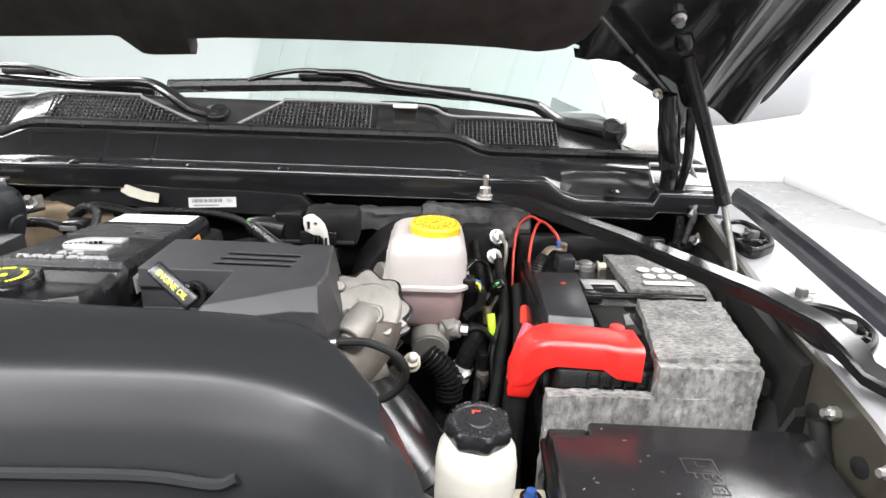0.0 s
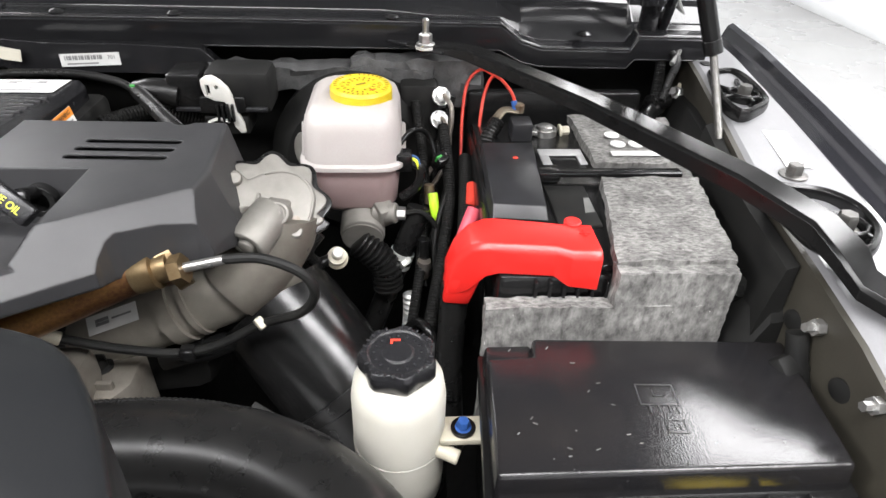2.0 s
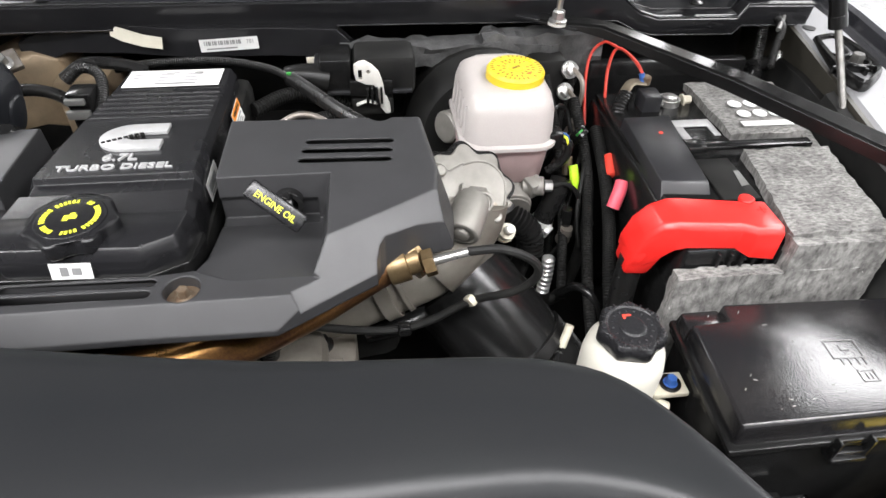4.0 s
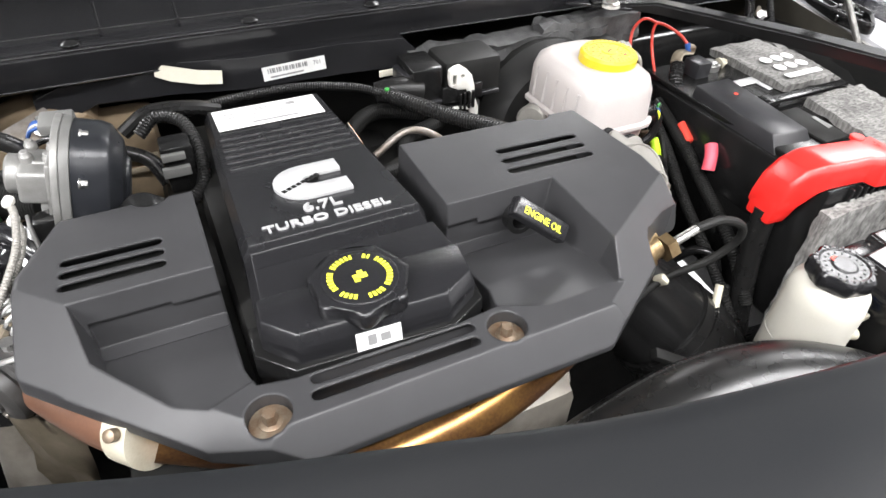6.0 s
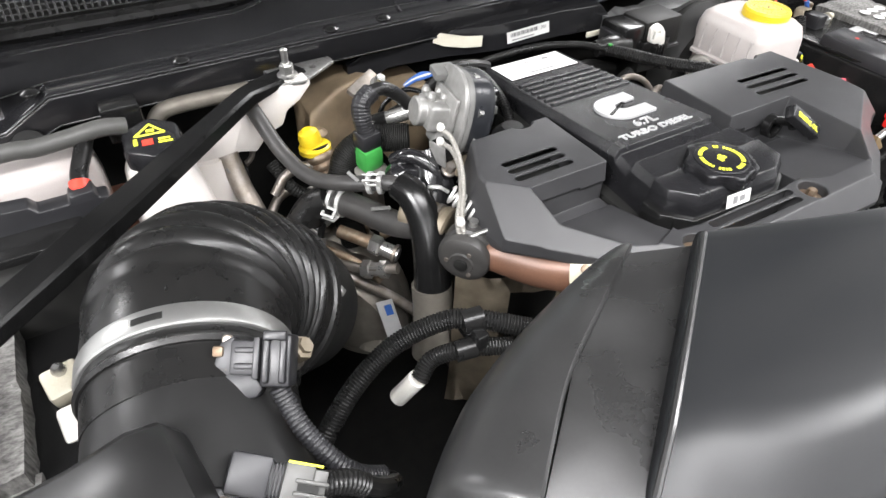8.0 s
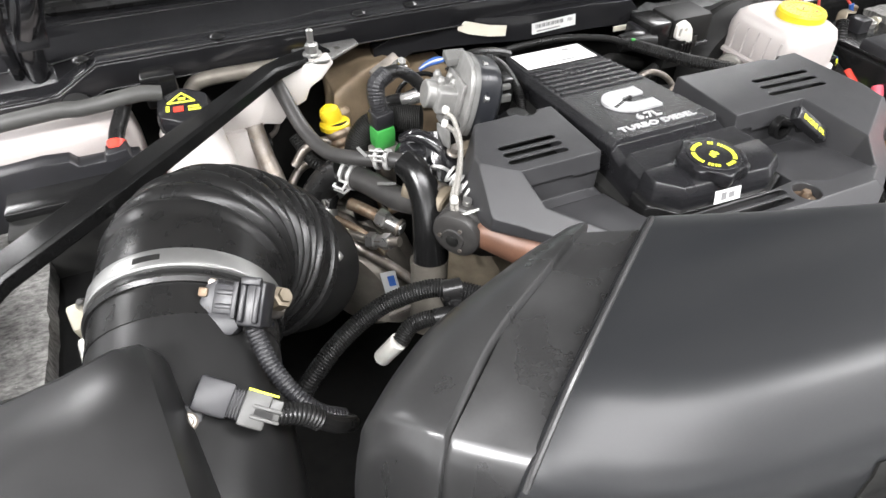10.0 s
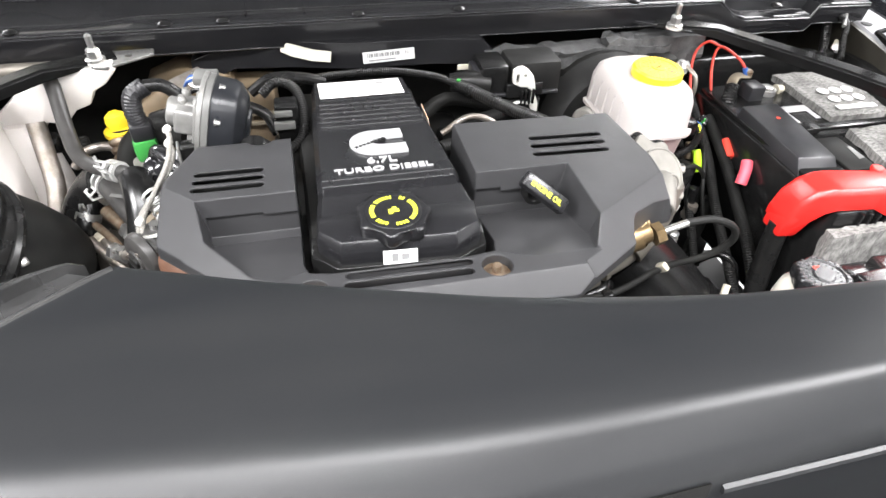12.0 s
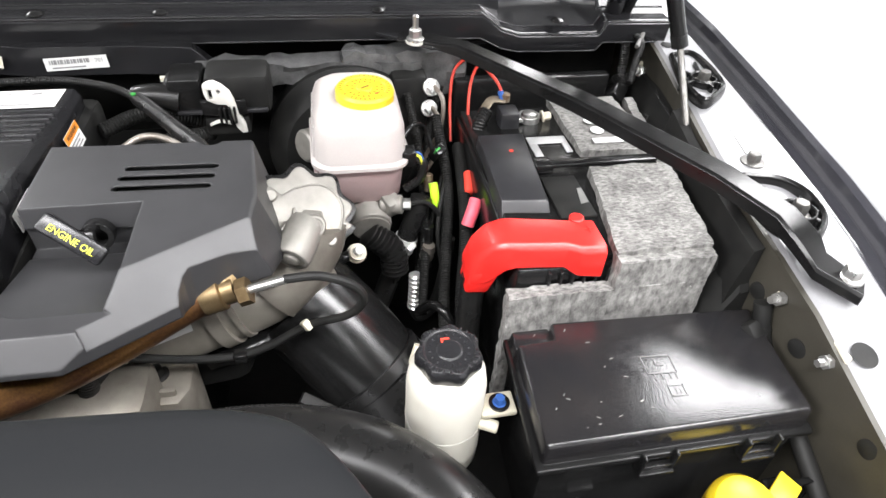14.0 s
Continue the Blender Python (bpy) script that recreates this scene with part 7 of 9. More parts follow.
for u, w in ((0.022, -0.052), (0.020, -0.036), (0.004, -0.053), (0.004, -0.037)):
    at = tbm @ Vector((u, 0.0085, w))
    part("screw", turned([(0.0050, 0), (0.0050, 0.007), (0.0042, 0.008), (0.0030, 0.011)], at, (0, -0.1, 1), 14), ALLOY, tb)
b_ = block((-0.598, 0.833, 1.308), (0.026, 0.022, 0.010), (0, -0.15, 1), -8, bevel=0.002)
b_ = merge(b_, block((-0.590, 0.832, 1.299), (0.022, 0.018, 0.012), (0, -0.15, 1), -8, bevel=0.002))
part("plug", b_, PALEGREY, tb, "pale grey plug on the motor housing")
for k, off in enumerate((-0.003, 0.0, 0.003, 0.0015)):
    part("plug_wire", tube([(-0.611, 0.838 + off, 1.306), (-0.617, 0.846 + off * 1.3, 1.302 + off * 0.4), (-0.623, 0.857 + off * 1.3, 1.294), (-0.629, 0.868 + off * 0.6, 1.283)], 0.0016, n=6), (BLUE, WHITE, BLUE, BLUE)[k], tb, "thin coloured plug wire")
part("solenoid", block((-0.617, 0.783, 1.243), (0.038, 0.022, 0.022), (0.15, -1, 0.1), 0, bevel=0.002), BLACK, tb, "square black solenoid")
for dx_ in (-0.020, 0.020):
    part("solenoid_frame", block((-0.617 + dx_, 0.774 - 0.15 * dx_, 1.243), (0.003, 0.024, 0.026), (0.15, -1, 0.1), 0, bevel=0.001), ALLOY, tb)
part("foot_plate", block((-0.605, 0.775, 1.224), (0.044, 0.034, 0.012), (0.0, 0.1, 1), 8, bevel=0.003), TANALLOY, tb, "tarnished mounting foot")
part("intake_tube", tube([(-0.622, 0.856, 1.256), (-0.640, 0.868, 1.247), (-0.656, 0.879, 1.240)], 0.0085, n=18), STEEL, tb)
part("tube_sleeve", tube([(-0.650, 0.875, 1.242), (-0.664, 0.884, 1.236), (-0.680, 0.893, 1.228)], 0.0100, n=16), RUBBER, tb)
part("valve_base", tube([(-0.640, 0.80, 1.232), (-0.648, 0.77, 1.20), (-0.652, 0.74, 1.15)], 0.018, n=18), GLOSS, tb)
vb = thing("egr_valve", (-0.67, 0.79, 1.18), "glossy black lumpy valve body under the throttle", "valve")
for at, ax_, r_, h_ in (((-0.672, 0.812, 1.196), (0.2, -0.5, 0.8), 0.020, 0.034), ((-0.654, 0.797, 1.192), (-0.1, -0.4, 0.9), 0.024, 0.036), ((-0.645, 0.783, 1.190), (0.5, -0.4, 0.8), 0.019, 0.036), ((-0.662, 0.785, 1.176), (-0.4, -0.7, 0.6), 0.018, 0.030)):
    part("lobe", turned([(r_ * 0.5, 0), (r_ * 0.92, h_ * 0.15), (r_, h_ * 0.45), (r_ * 0.9, h_ * 0.75), (r_ * 0.6, h_ * 0.93), (r_ * 0.2, h_)], at, ax_, 28), GLOSS, vb)
part("bridge", tube([(-0.672, 0.815, 1.224), (-0.664, 0.800, 1.236), (-0.652, 0.787, 1.234), (-0.642, 0.774, 1.222), (-0.638, 0.766, 1.200)], 0.009, n=12), GLOSS, vb)
part("valve_arm", tube([(-0.655, 0.76, 1.212), (-0.662, 0.752, 1.222), (-0.655, 0.742, 1.226), (-0.645, 0.74, 1.218)], 0.0022, n=8), ZINC, vb)
solid("ribbed_hose", conduit([(-0.635, 0.85, 1.225), (-0.675, 0.872, 1.222), (-0.710, 0.875, 1.200), (-0.722, 0.86, 1.15), (-0.72, 0.84, 1.10)], 0.0175, 0.0036, 16, depth=0.06), DARK, "black ribbed hose behind the green plug", "hose")
HX = []
for k in range(73):
    u_, a_ = k / 72, 2 * math.pi * k / 8
    q_ = basis((0.028, -0.045, -0.030)) @ Vector((0.0085 * math.cos(a_), 0.0085 * math.sin(a_), 0.062 * u_))
    HX.append(Vector((-0.662, 0.708, 1.243)) + q_)
solid("return_spring", sweep(HX, [0.0016] * len(HX), 6), ZINC, "bright steel coil return spring", "spring", smooth=60)
aj = thing("alloy_joint", (-0.672, 0.735, 1.19), "tarnished pale alloy pipe joint", "pipe")
part("barrel", turned([(0.018, 0), (0.021, 0.003), (0.0215, 0.020), (0.020, 0.024), (0.020, 0.044), (0.022, 0.047), (0.022, 0.054), (0.019, 0.056)], (-0.686, 0.762, 1.196), (0.50, -0.84, -0.1), 32), TANALLOY, aj)
part("lock_ring", turned([(0.0205, 0), (0.0222, 0.001), (0.0222, 0.005), (0.0205, 0.006)], (-0.668, 0.730, 1.192), (0.50, -0.84, -0.1), 32), DULL, aj)
# green-banded sensor plug with its black boot
gp = thing("pressure_sensor", (-0.688, 0.85, 1.19), "black sensor plug with a green lower body", "sensor")
part("green_body", block((-0.688, 0.850, 1.214), (0.028, 0.024, 0.030), (0, -0.05, 1), 12, bevel=0.006), GREEN, gp, "green plug body")
part("upper_body", block((-0.688, 0.852, 1.238), (0.026, 0.024, 0.022), (0, -0.05, 1), 12, bevel=0.004), GREYPL, gp)
part("boot", conduit([(-0.688, 0.853, 1.245), (-0.691, 0.855, 1.262), (-0.688, 0.860, 1.279), (-0.672, 0.866, 1.288)], 0.0112, 0.005, depth=0.06), GREYPL, gp)
part("lead", tube([(-0.674, 0.866, 1.287), (-0.656, 0.868, 1.286), (-0.640, 0.866, 1.275), (-0.627, 0.860, 1.260)], 0.0080, n=14), RUBBER, gp)
part("foot", turned([(0.020, 0), (0.020, 0.008), (0.013, 0.010)], (-0.688, 0.848, 1.190), n=24), CAST, gp)
part("foot_pipe", rod((-0.688, 0.848, 1.190), (-0.690, 0.84, 1.12), 0.013, 16), DULL, gp)

yc = thing("oil_separator_cap", (-0.733, 0.93, 1.18), "yellow tube cap with grip tab", "cap")
part("disc", turned([(0.018, 0), (0.020, 0.002), (0.020, 0.008), (0.017, 0.010)], (-0.731, 0.917, 1.198), (-0.05, 0.05, 1.0), 28), YELLOW, yc)
part("grip", turned([(0.013, -0.004), (0.014, 0.0), (0.014, 0.008), (0.012, 0.015), (0.006, 0.019)], (-0.733, 0.924, 1.208), (-0.15, 0.1, 0.98), 24), YELLOW, yc)
part("neck", rod((-0.729, 0.915, 1.206), (-0.722, 0.89, 1.14), 0.014, 20), DARK, yc)
part("neck_wrap", conduit([(-0.730, 0.912, 1.198), (-0.726, 0.90, 1.175), (-0.722, 0.88, 1.14), (-0.71, 0.85, 1.09)], 0.0185, 0.016, 16), RUSTY, yc, "crinkled foil wrap")

# firewall-side castings behind the throttle
tsh = thing("firewall_heat_shield", (-0.62, 1.01, 1.10), "folded tan metal heat shield near the firewall", "heat shield")
part("shield_top", loft([[(x, 0.975 + 0.01 * k, z - 0.10), (x, 0.975 + 0.01 * k, z - 0.025), (x + 0.006, 0.985 + 0.01 * k, z - 0.004), (x + 0.010, 1.01, z), (x + 0.010, 1.07, z + 0.004), (x + 0.010, 1.07, z - 0.10)] for k, (x, z) in enumerate(((-0.718, 1.215), (-0.672, 1.234), (-0.635, 1.238), (-0.600, 1.226), (-0.592, 1.195)))], 0.004, 2), TAN, tsh)
part("shield_side", loft([[(-0.598, 0.972, z0), (-0.530, 0.985, z0), (-0.528, 1.06, z0), (-0.60, 1.06, z0)] for z0 in (1.10, 1.19, 1.212)], 0.006, 2), TAN, tsh)
for z0 in (1.165, 1.180):
    part("shield_seam", box((-0.594, 0.970, z0), (-0.534, 0.9735, z0 + 0.006), 0.001), TANALLOY, tsh)
part("shield_bracket", block((-0.640, 0.955, 1.245), (0.050, 0.030, 0.008), (0.1, -0.5, 0.8), 20, bevel=0.002), DULL, tsh)
part("shield_bolt", hexbolt((-0.628, 0.947, 1.250), (0.1, -0.5, 0.8), 0.007, 0.012, 1.5), STEEL, tsh)
solid("foam_pad", turned([(0.010, 0), (0.015, 0.006), (0.015, 0.05), (0.012, 0.064), (0.005, 0.070)], (-0.712, 0.965, 1.130), (0.05, 0.0, 1), 20), TAN, "tan insulating pad near the firewall", "pad")
rl = thing("relay_bank", (-0.51, 0.87, 1.20), "black fuel line block with looped hose", "line block")
part("block", box((-0.530, 0.855, 1.20), (-0.500, 0.885, 1.252), 0.004), BLACK, rl)
part("block_clip", box((-0.532, 0.850, 1.222), (-0.506, 0.857, 1.232), 0.001), PALEGREY, rl)
part("block_clip", box((-0.530, 0.850, 1.240), (-0.508, 0.857, 1.247), 0.001), PALEGREY, rl)
part("hose", conduit([(-0.545, 0.905, 1.245), (-0.525, 0.912, 1.258), (-0.502, 0.900, 1.254), (-0.494, 0.868, 1.238), (-0.498, 0.835, 1.220), (-0.52, 0.815, 1.21), (-0.54, 0.81, 1.20)], 0.0066, 0.005), RUBBER, rl)
part("hose", tube([(-0.56, 0.935, 1.235), (-0.53, 0.938, 1.252), (-0.49, 0.942, 1.248), (-0.46, 0.945, 1.238)], 0.0075, n=10), RUBBER, rl)

solid("water_outlet", turned([(0.012, 0), (0.022, 0.01), (0.022, 0.03), (0.012, 0.04)], (-0.553, 0.757, 1.225), (0, 0, 1), 24), BLACK, "black round fitting in the cover's notch", "fitting")

# ---- sleeved cables running down beside the cover ----
for pts in ([(-0.639, 0.763, 1.280), (-0.637, 0.750, 1.278), (-0.640, 0.727, 1.266), (-0.652, 0.699, 1.252), (-0.667, 0.676, 1.232), (-0.671, 0.655, 1.195)], [(-0.640, 0.760, 1.266), (-0.637, 0.746, 1.264), (-0.642, 0.722, 1.256), (-0.656, 0.697, 1.246), (-0.672, 0.676, 1.228), (-0.673, 0.655, 1.195)]):
    solid("braided_cable", conduit(pts, 0.0029, 0.0034, 10, depth=0.25), GAUNTLET, "silvery braided cable sleeve", "cable", "braided cables", smooth=60)
for at in ((-0.640, 0.766, 1.283), (-0.642, 0.763, 1.268), (-0.670, 0.674, 1.232)):
    solid("cable_tie", block(at, (0.010, 0.008, 0.008), (0.3, -0.2, 0.9), 15, bevel=0.003), WHITE, "white clip on the braided cables", "clip")
solid("cable_bracket", tube([(-0.685, 0.672, 1.212), (-0.664, 0.660, 1.222), (-0.642, 0.655, 1.228)], 0.0022, n=6), STEEL, "thin bright wire bracket", "bracket")
vc = thing("vacuum_actuator", (-0.665, 0.66, 1.17), "black round vacuum actuator drum", "actuator")
part("drum", turned([(0.012, 0), (0.013, 0.002), (0.022, 0.003), (0.0265, 0.006), (0.028, 0.010), (0.028, 0.014), (0.0255, 0.016), (0.0255, 0.019), (0.028, 0.021), (0.028, 0.034), (0.024, 0.038)], (-0.681, 0.654, 1.196), (0.78, 0.62, 0.05), 40), HOSE, vc)
part("nozzle", turned([(0.007, 0), (0.007, 0.004), (0.003, 0.005)], (-0.680, 0.6545, 1.196), (-0.78, -0.62, -0.05), 16), DARK, vc)
for k in range(3):
    part("face_screw", turned([(0.0025, 0), (0.0025, 0.0015)], Vector((-0.679, 0.6555, 1.196)) + basis((0.78, 0.62, 0.05)) @ Vector((0.016 * math.cos(2.1 * k), 0.016 * math.sin(2.1 * k), -0.0005)), (-0.78, -0.62, -0.05), 10), DULL, vc)
part("bolt", turned([(0.005, 0), (0.005, 0.016)], (-0.658, 0.672, 1.215), (0.1, -0.1, 1), 10), STEEL, vc)

exm = thing("exhaust_manifold_pipe", (-0.60, 0.62, 1.14), "browned exhaust pipe with a pale clamp", "pipe")
bp = smooth_path([(-0.668, 0.690, 1.196), (-0.655, 0.668, 1.195), (-0.638, 0.647, 1.197), (-0.614, 0.620, 1.194), (-0.595, 0.598, 1.197), (-0.578, 0.579, 1.202)], 6)
part("bulb", sweep(bp, [0.0165 + 0.0075 * math.sin(math.pi * min(1.0, i / (len(bp) - 1)) * 0.62) ** 2 for i in range(len(bp))], 28), HEATB, exm)
part("neck_ring", tube([(-0.662, 0.680, 1.196), (-0.656, 0.670, 1.195)], 0.0215, n=26), HEAT, exm, "orange heat-tinted flange")
part("clamp", tube([(-0.588, 0.591, 1.199), (-0.574, 0.575, 1.203)], 0.0275, n=30), CREAM, exm, "pale coated clamp band")
part("clamp_bolt", turned([(0.0045, 0), (0.0045, 0.006), (0.002, 0.007)], (-0.597, 0.569, 1.220), (-0.5, -0.5, 0.7), 12), RUSTY, exm)
part("tail", tube([(-0.573, 0.573, 1.202), (-0.52, 0.556, 1.180), (-0.47, 0.545, 1.165)], 0.020, n=20), HEAT, exm)
HS = bmesh.new()
grid = []
for i in range(15):
    u_ = i / 14
    row = []
    for j in range(11):
        v_ = j / 10
        p = Vector((-0.672 + 0.125 * u_, 0.672 - 0.105 * u_, 1.172 - 0.19 * v_)) + Vector((-0.028, -0.022, 0)) * v_
        p += Vector((-0.7, -0.7, 0.2)) * (0.012 * math.sin(5.0 * u_ + 1.0) * math.cos(4.2 * v_) + 0.006 * noise.noise(p * 55))
        row.append(p)
    grid.append(row)
vs = [[HS.verts.new(p) for p in row] for row in grid]
for i in range(14):
    for j in range(10):
        if not (5 <= i <= 8 and 1 <= j <= 4) and not (i >= 12 and j <= 2):
            HS.faces.new((vs[i][j], vs[i + 1][j], vs[i + 1][j + 1], vs[i][j + 1]))
bmesh.ops.solidify(HS, geom=HS.faces[:], thickness=0.003)
part("heat_shield", HS, TANALLOY, exm, "crumpled tan heat shield with a cut-out", smooth=60)
part("shield_bolt", hexbolt((-0.640, 0.590, 1.098), (-0.6, -0.6, 0.5), 0.0065, 0.008, 1.5), RUSTY, exm)
part("shield_tab", block((-0.612, 0.566, 1.135), (0.030, 0.026, 0.002), (-0.6, -0.6, 0.5), 30, bevel=0.0006), TANALLOY, exm)
# ---- hoses on the left ----
fp = thing("coolant_feed_pipe", (-0.74, 0.85, 1.20), "grey-black coolant hose with a spring clamp", "hose")
part("hose", tube([(-0.800, 0.945, 1.285), (-0.792, 0.925, 1.262), (-0.780, 0.882, 1.230), (-0.763, 0.840, 1.216), (-0.735, 0.805, 1.220), (-0.705, 0.780, 1.226), (-0.690, 0.768, 1.226)], 0.0090, n=16), HOSE, fp)
spring_clamp((-0.7105, 0.784, 1.2255), (0.75, -0.62, 0.12), 0.0108, (-0.25, -0.6, 0.75))
part("hose_mark", block((-0.731, 0.797, 1.2325), (0.016, 0.004, 0.0008), (-0.3, -0.5, 0.8), -40), PALEGREY, fp)
yp = thing("coolant_y_pipe", (-0.70, 0.74, 1.10), "black plastic coolant Y pipe", "pipe")
part("main", tube([(-0.690, 0.768, 1.226), (-0.683, 0.750, 1.220), (-0.680, 0.728, 1.198), (-0.684, 0.708, 1.165), (-0.688, 0.698, 1.130)], 0.0165, n=20, r2=0.021), BLACK, yp)
part("branch", tube([(-0.740, 0.830, 1.182), (-0.722, 0.800, 1.182), (-0.702, 0.765, 1.180), (-0.684, 0.738, 1.186)], 0.0150, n=18), HOSE, yp)
part("collar", turned([(0.012, 0), (0.014, 0.003), (0.012, 0.006), (0.014, 0.009), (0.012, 0.012)], (-0.690, 0.766, 1.218), (0, -0.1, 1), 20), BLACK, yp)
part("cuff", tube([(-0.688, 0.700, 1.132), (-0.692, 0.690, 1.09), (-0.70, 0.68, 1.04)], 0.023, n=20), CASTB, yp, "greyed lower hose cuff")
spring_clamp((-0.738, 0.829, 1.182), (0.55, -0.83, 0.0), 0.0168, (-0.6, -0.5, -0.2))
part("side_label", block((-0.712, 0.772, 1.199), (0.022, 0.005, 0.001), (0.1, -0.1, 1), -58), PALEGREY, yp)
solid("heater_hose", tube([(-0.745, 0.835, 1.182), (-0.765, 0.85, 1.165), (-0.79, 0.845, 1.13), (-0.795, 0.82, 1.08), (-0.79, 0.80, 1.02)], 0.021, n=18), RUBBER, "black bent rubber heater hose", "hose")
solid("overflow_pipe", tube([(-0.832, 0.935, 1.215), (-0.828, 0.915, 1.180), (-0.822, 0.89, 1.15), (-0.825, 0.86, 1.11), (-0.835, 0.84, 1.07)], 0.012, n=16), DULL, "dull metal overflow pipe", "pipe")
of = thing("overflow_connector", (-0.832, 0.94, 1.19), "black quick connector with a white button", "connector")
part("collar", block((-0.828, 0.936, 1.184), (0.030, 0.024, 0.022), (0, -0.3, 0.9), bevel=0.004), BLACK, of)
part("button", turned([(0.0095, 0), (0.0095, 0.005), (0.0075, 0.007)], (-0.831, 0.925, 1.201), (0.1, -0.8, 0.6), 20), PALEGREY, of)
solid("turbo_line", tube([(-0.80, 0.905, 1.11), (-0.775, 0.875, 1.10), (-0.745, 0.84, 1.10), (-0.735, 0.80, 1.08), (-0.73, 0.77, 1.05)], 0.008, n=12), DULL, "thin dull steel oil line", "pipe")
tl = thing("oil_feed_line", (-0.74, 0.75, 1.08), "steel oil feed line with hex unions", "pipe")
part("line", tube([(-0.775, 0.83, 1.11), (-0.758, 0.80, 1.115), (-0.738, 0.765, 1.125), (-0.712, 0.735, 1.138)], 0.006, n=12), DULL, tl)
part("union", turned([(0.011, 0), (0.011, 0.010), (0.008, 0.011), (0.008, 0.022), (0.0105, 0.022), (0.0105, 0.032)], (-0.740, 0.768, 1.123), (0.62, -0.72, 0.3), 6), STEEL, tl)
part("wrap", turned([(0.010, 0), (0.0105, 0.004), (0.010, 0.016)], (-0.765, 0.812, 1.112), (0.45, -0.85, 0.1), 14), CREAM, tl)
turbo = thing("turbocharger", (-0.74, 0.83, 0.98), "dull grey cast turbocharger housing", "turbocharger")
part("compressor", turned([(0.04, 0), (0.075, 0.012), (0.085, 0.04), (0.07, 0.07), (0.04, 0.08)], (-0.775, 0.80, 1.015), (0.75, 0.55, 0.1), 40), CASTB, turbo)
part("volute", tube([(-0.80, 0.86, 1.06), (-0.765, 0.89, 1.08), (-0.72, 0.86, 1.075), (-0.70, 0.81, 1.03), (-0.72, 0.77, 0.97)], 0.035, n=20), CASTB, turbo)
part("inlet_sleeve", turned([(0.079, 0), (0.080, 0.012), (0.078, 0.05), (0.072, 0.085), (0.06, 0.11)], (-0.868, 0.729, 1.172), (0.50, 0.42, -0.75), 48), DARK, turbo)
lm = plane_at((-0.7235, 0.7415, 1.056), (0.75, -0.3, 0.2), (0.1, 0.35, 0.93))
lb = part("id_plate", box((-0.010, -0.024, 0), (0.010, 0.024, 0.001), m=lm), SILVER, turbo, "small silver and blue data plate")
part("plate_patch", box((-0.002, 0.004, 0.001), (0.007, 0.018, 0.0015), m=lm), BLUE, lb)
solid("actuator_rod", rod((-0.735, 0.725, 1.028), (-0.695, 0.715, 1.045), 0.0045, 12), DULL, "thin steel actuator rod", "rod")

# ---- intake bellows and air box ----
it = thing("intake_hose", (-0.89, 0.66, 1.10), "large black bellows intake hose with steel band", "intake hose")
RIMN = Vector((0.50, 0.42, -0.75)).normalized()
RIMC = Vector((-0.868, 0.729, 1.172))
ctr = [(-0.951, 0.565, 1.235), (-0.943, 0.607, 1.243), (-0.932, 0.648, 1.246), (-0.915, 0.688, 1.234), (-0.893, 0.714, 1.206), tuple(RIMC)]
path = smooth_path(ctr, 36)
n_ = len(path)
rad = []
for i in range(n_):
    u = i / (n_ - 1)
    r = 0.0715 + 0.011 * min(1, max(0, u - 0.15) * 1.5)
    if 0.36 < u < 0.97:
        w_ = min(1.0, (u - 0.36) / 0.05, (0.97 - u) / 0.05)
        r += w_ * (0.0085 * abs(math.sin((u - 0.36) / 0.61 * math.pi * 8)) ** 0.8 - 0.0045)
    rad.append(r)
part("bellows", sweep(path, rad, 56), RUBBER, it, "", 50)
part("rim", turned([(0.080, -0.007), (0.085, -0.005), (0.087, 0.0), (0.085, 0.005), (0.078, 0.006)], RIMC, RIMN, 56), RUBBER, it)
d0 = (path[48] - path[24]).normalized()
bp_ = Vector((-0.944, 0.601, 1.2420))
part("steel_band", turned([(0.0742, 0), (0.0755, 0.001), (0.0760, 0.003), (0.0760, 0.014), (0.0755, 0.016), (0.0742, 0.017)], bp_, d0, 72), BANDST, it, "bright steel band clamp")
part("band_screw", turned([(0.008, 0), (0.009, 0.002), (0.009, 0.012), (0.006, 0.013), (0.006, 0.016)], (-0.876, 0.567, 1.270), (0.55, -0.35, 0.6), 6), TANALLOY, it)
part("screw_housing", block((-0.880, 0.572, 1.262), (0.018, 0.022, 0.014), (0.5, -0.2, 0.7), 20, bevel=0.004), DULL, it)
bm_ = basis(d0)
for a0, a1, nm_ in ((75, 90, "band_slot"), (60, 74, "band_tongue")):
    rr_ = [[bp_ + bm_ @ Vector((rad_ * math.cos(radians(a)), rad_ * math.sin(radians(a)), h_)) for rad_, h_ in ((0.0758, 0.0055), (0.0765, 0.0055), (0.0765, 0.0105), (0.0758, 0.0105))] for a in [a0 + (a1 - a0) * k / 6 for k in range(7)]]
    part(nm_, loft(rr_), DARK if nm_ == "band_slot" else STEEL, it)
part("rim_clip", block((-0.799, 0.690, 1.184), (0.009, 0.009, 0.014), (0.5, -0.5, 0.5), bevel=0.002), STEEL, it)

ab = thing("air_box_snout", (-0.97, 0.45, 1.05), "black plastic air box outlet with sensor plugs", "air box")
part("snout", tube([(-0.945, 0.598, 1.241), (-0.950, 0.57, 1.236), (-0.958, 0.52, 1.224), (-0.966, 0.42, 1.195)], 0.0685, n=48, r2=0.075), AIRBOX, ab)
part("lip", turned([(0.074, 0), (0.076, 0.003), (0.073, 0.008)], (-0.9465, 0.588, 1.2395), d0, 56), RUBBER, ab)
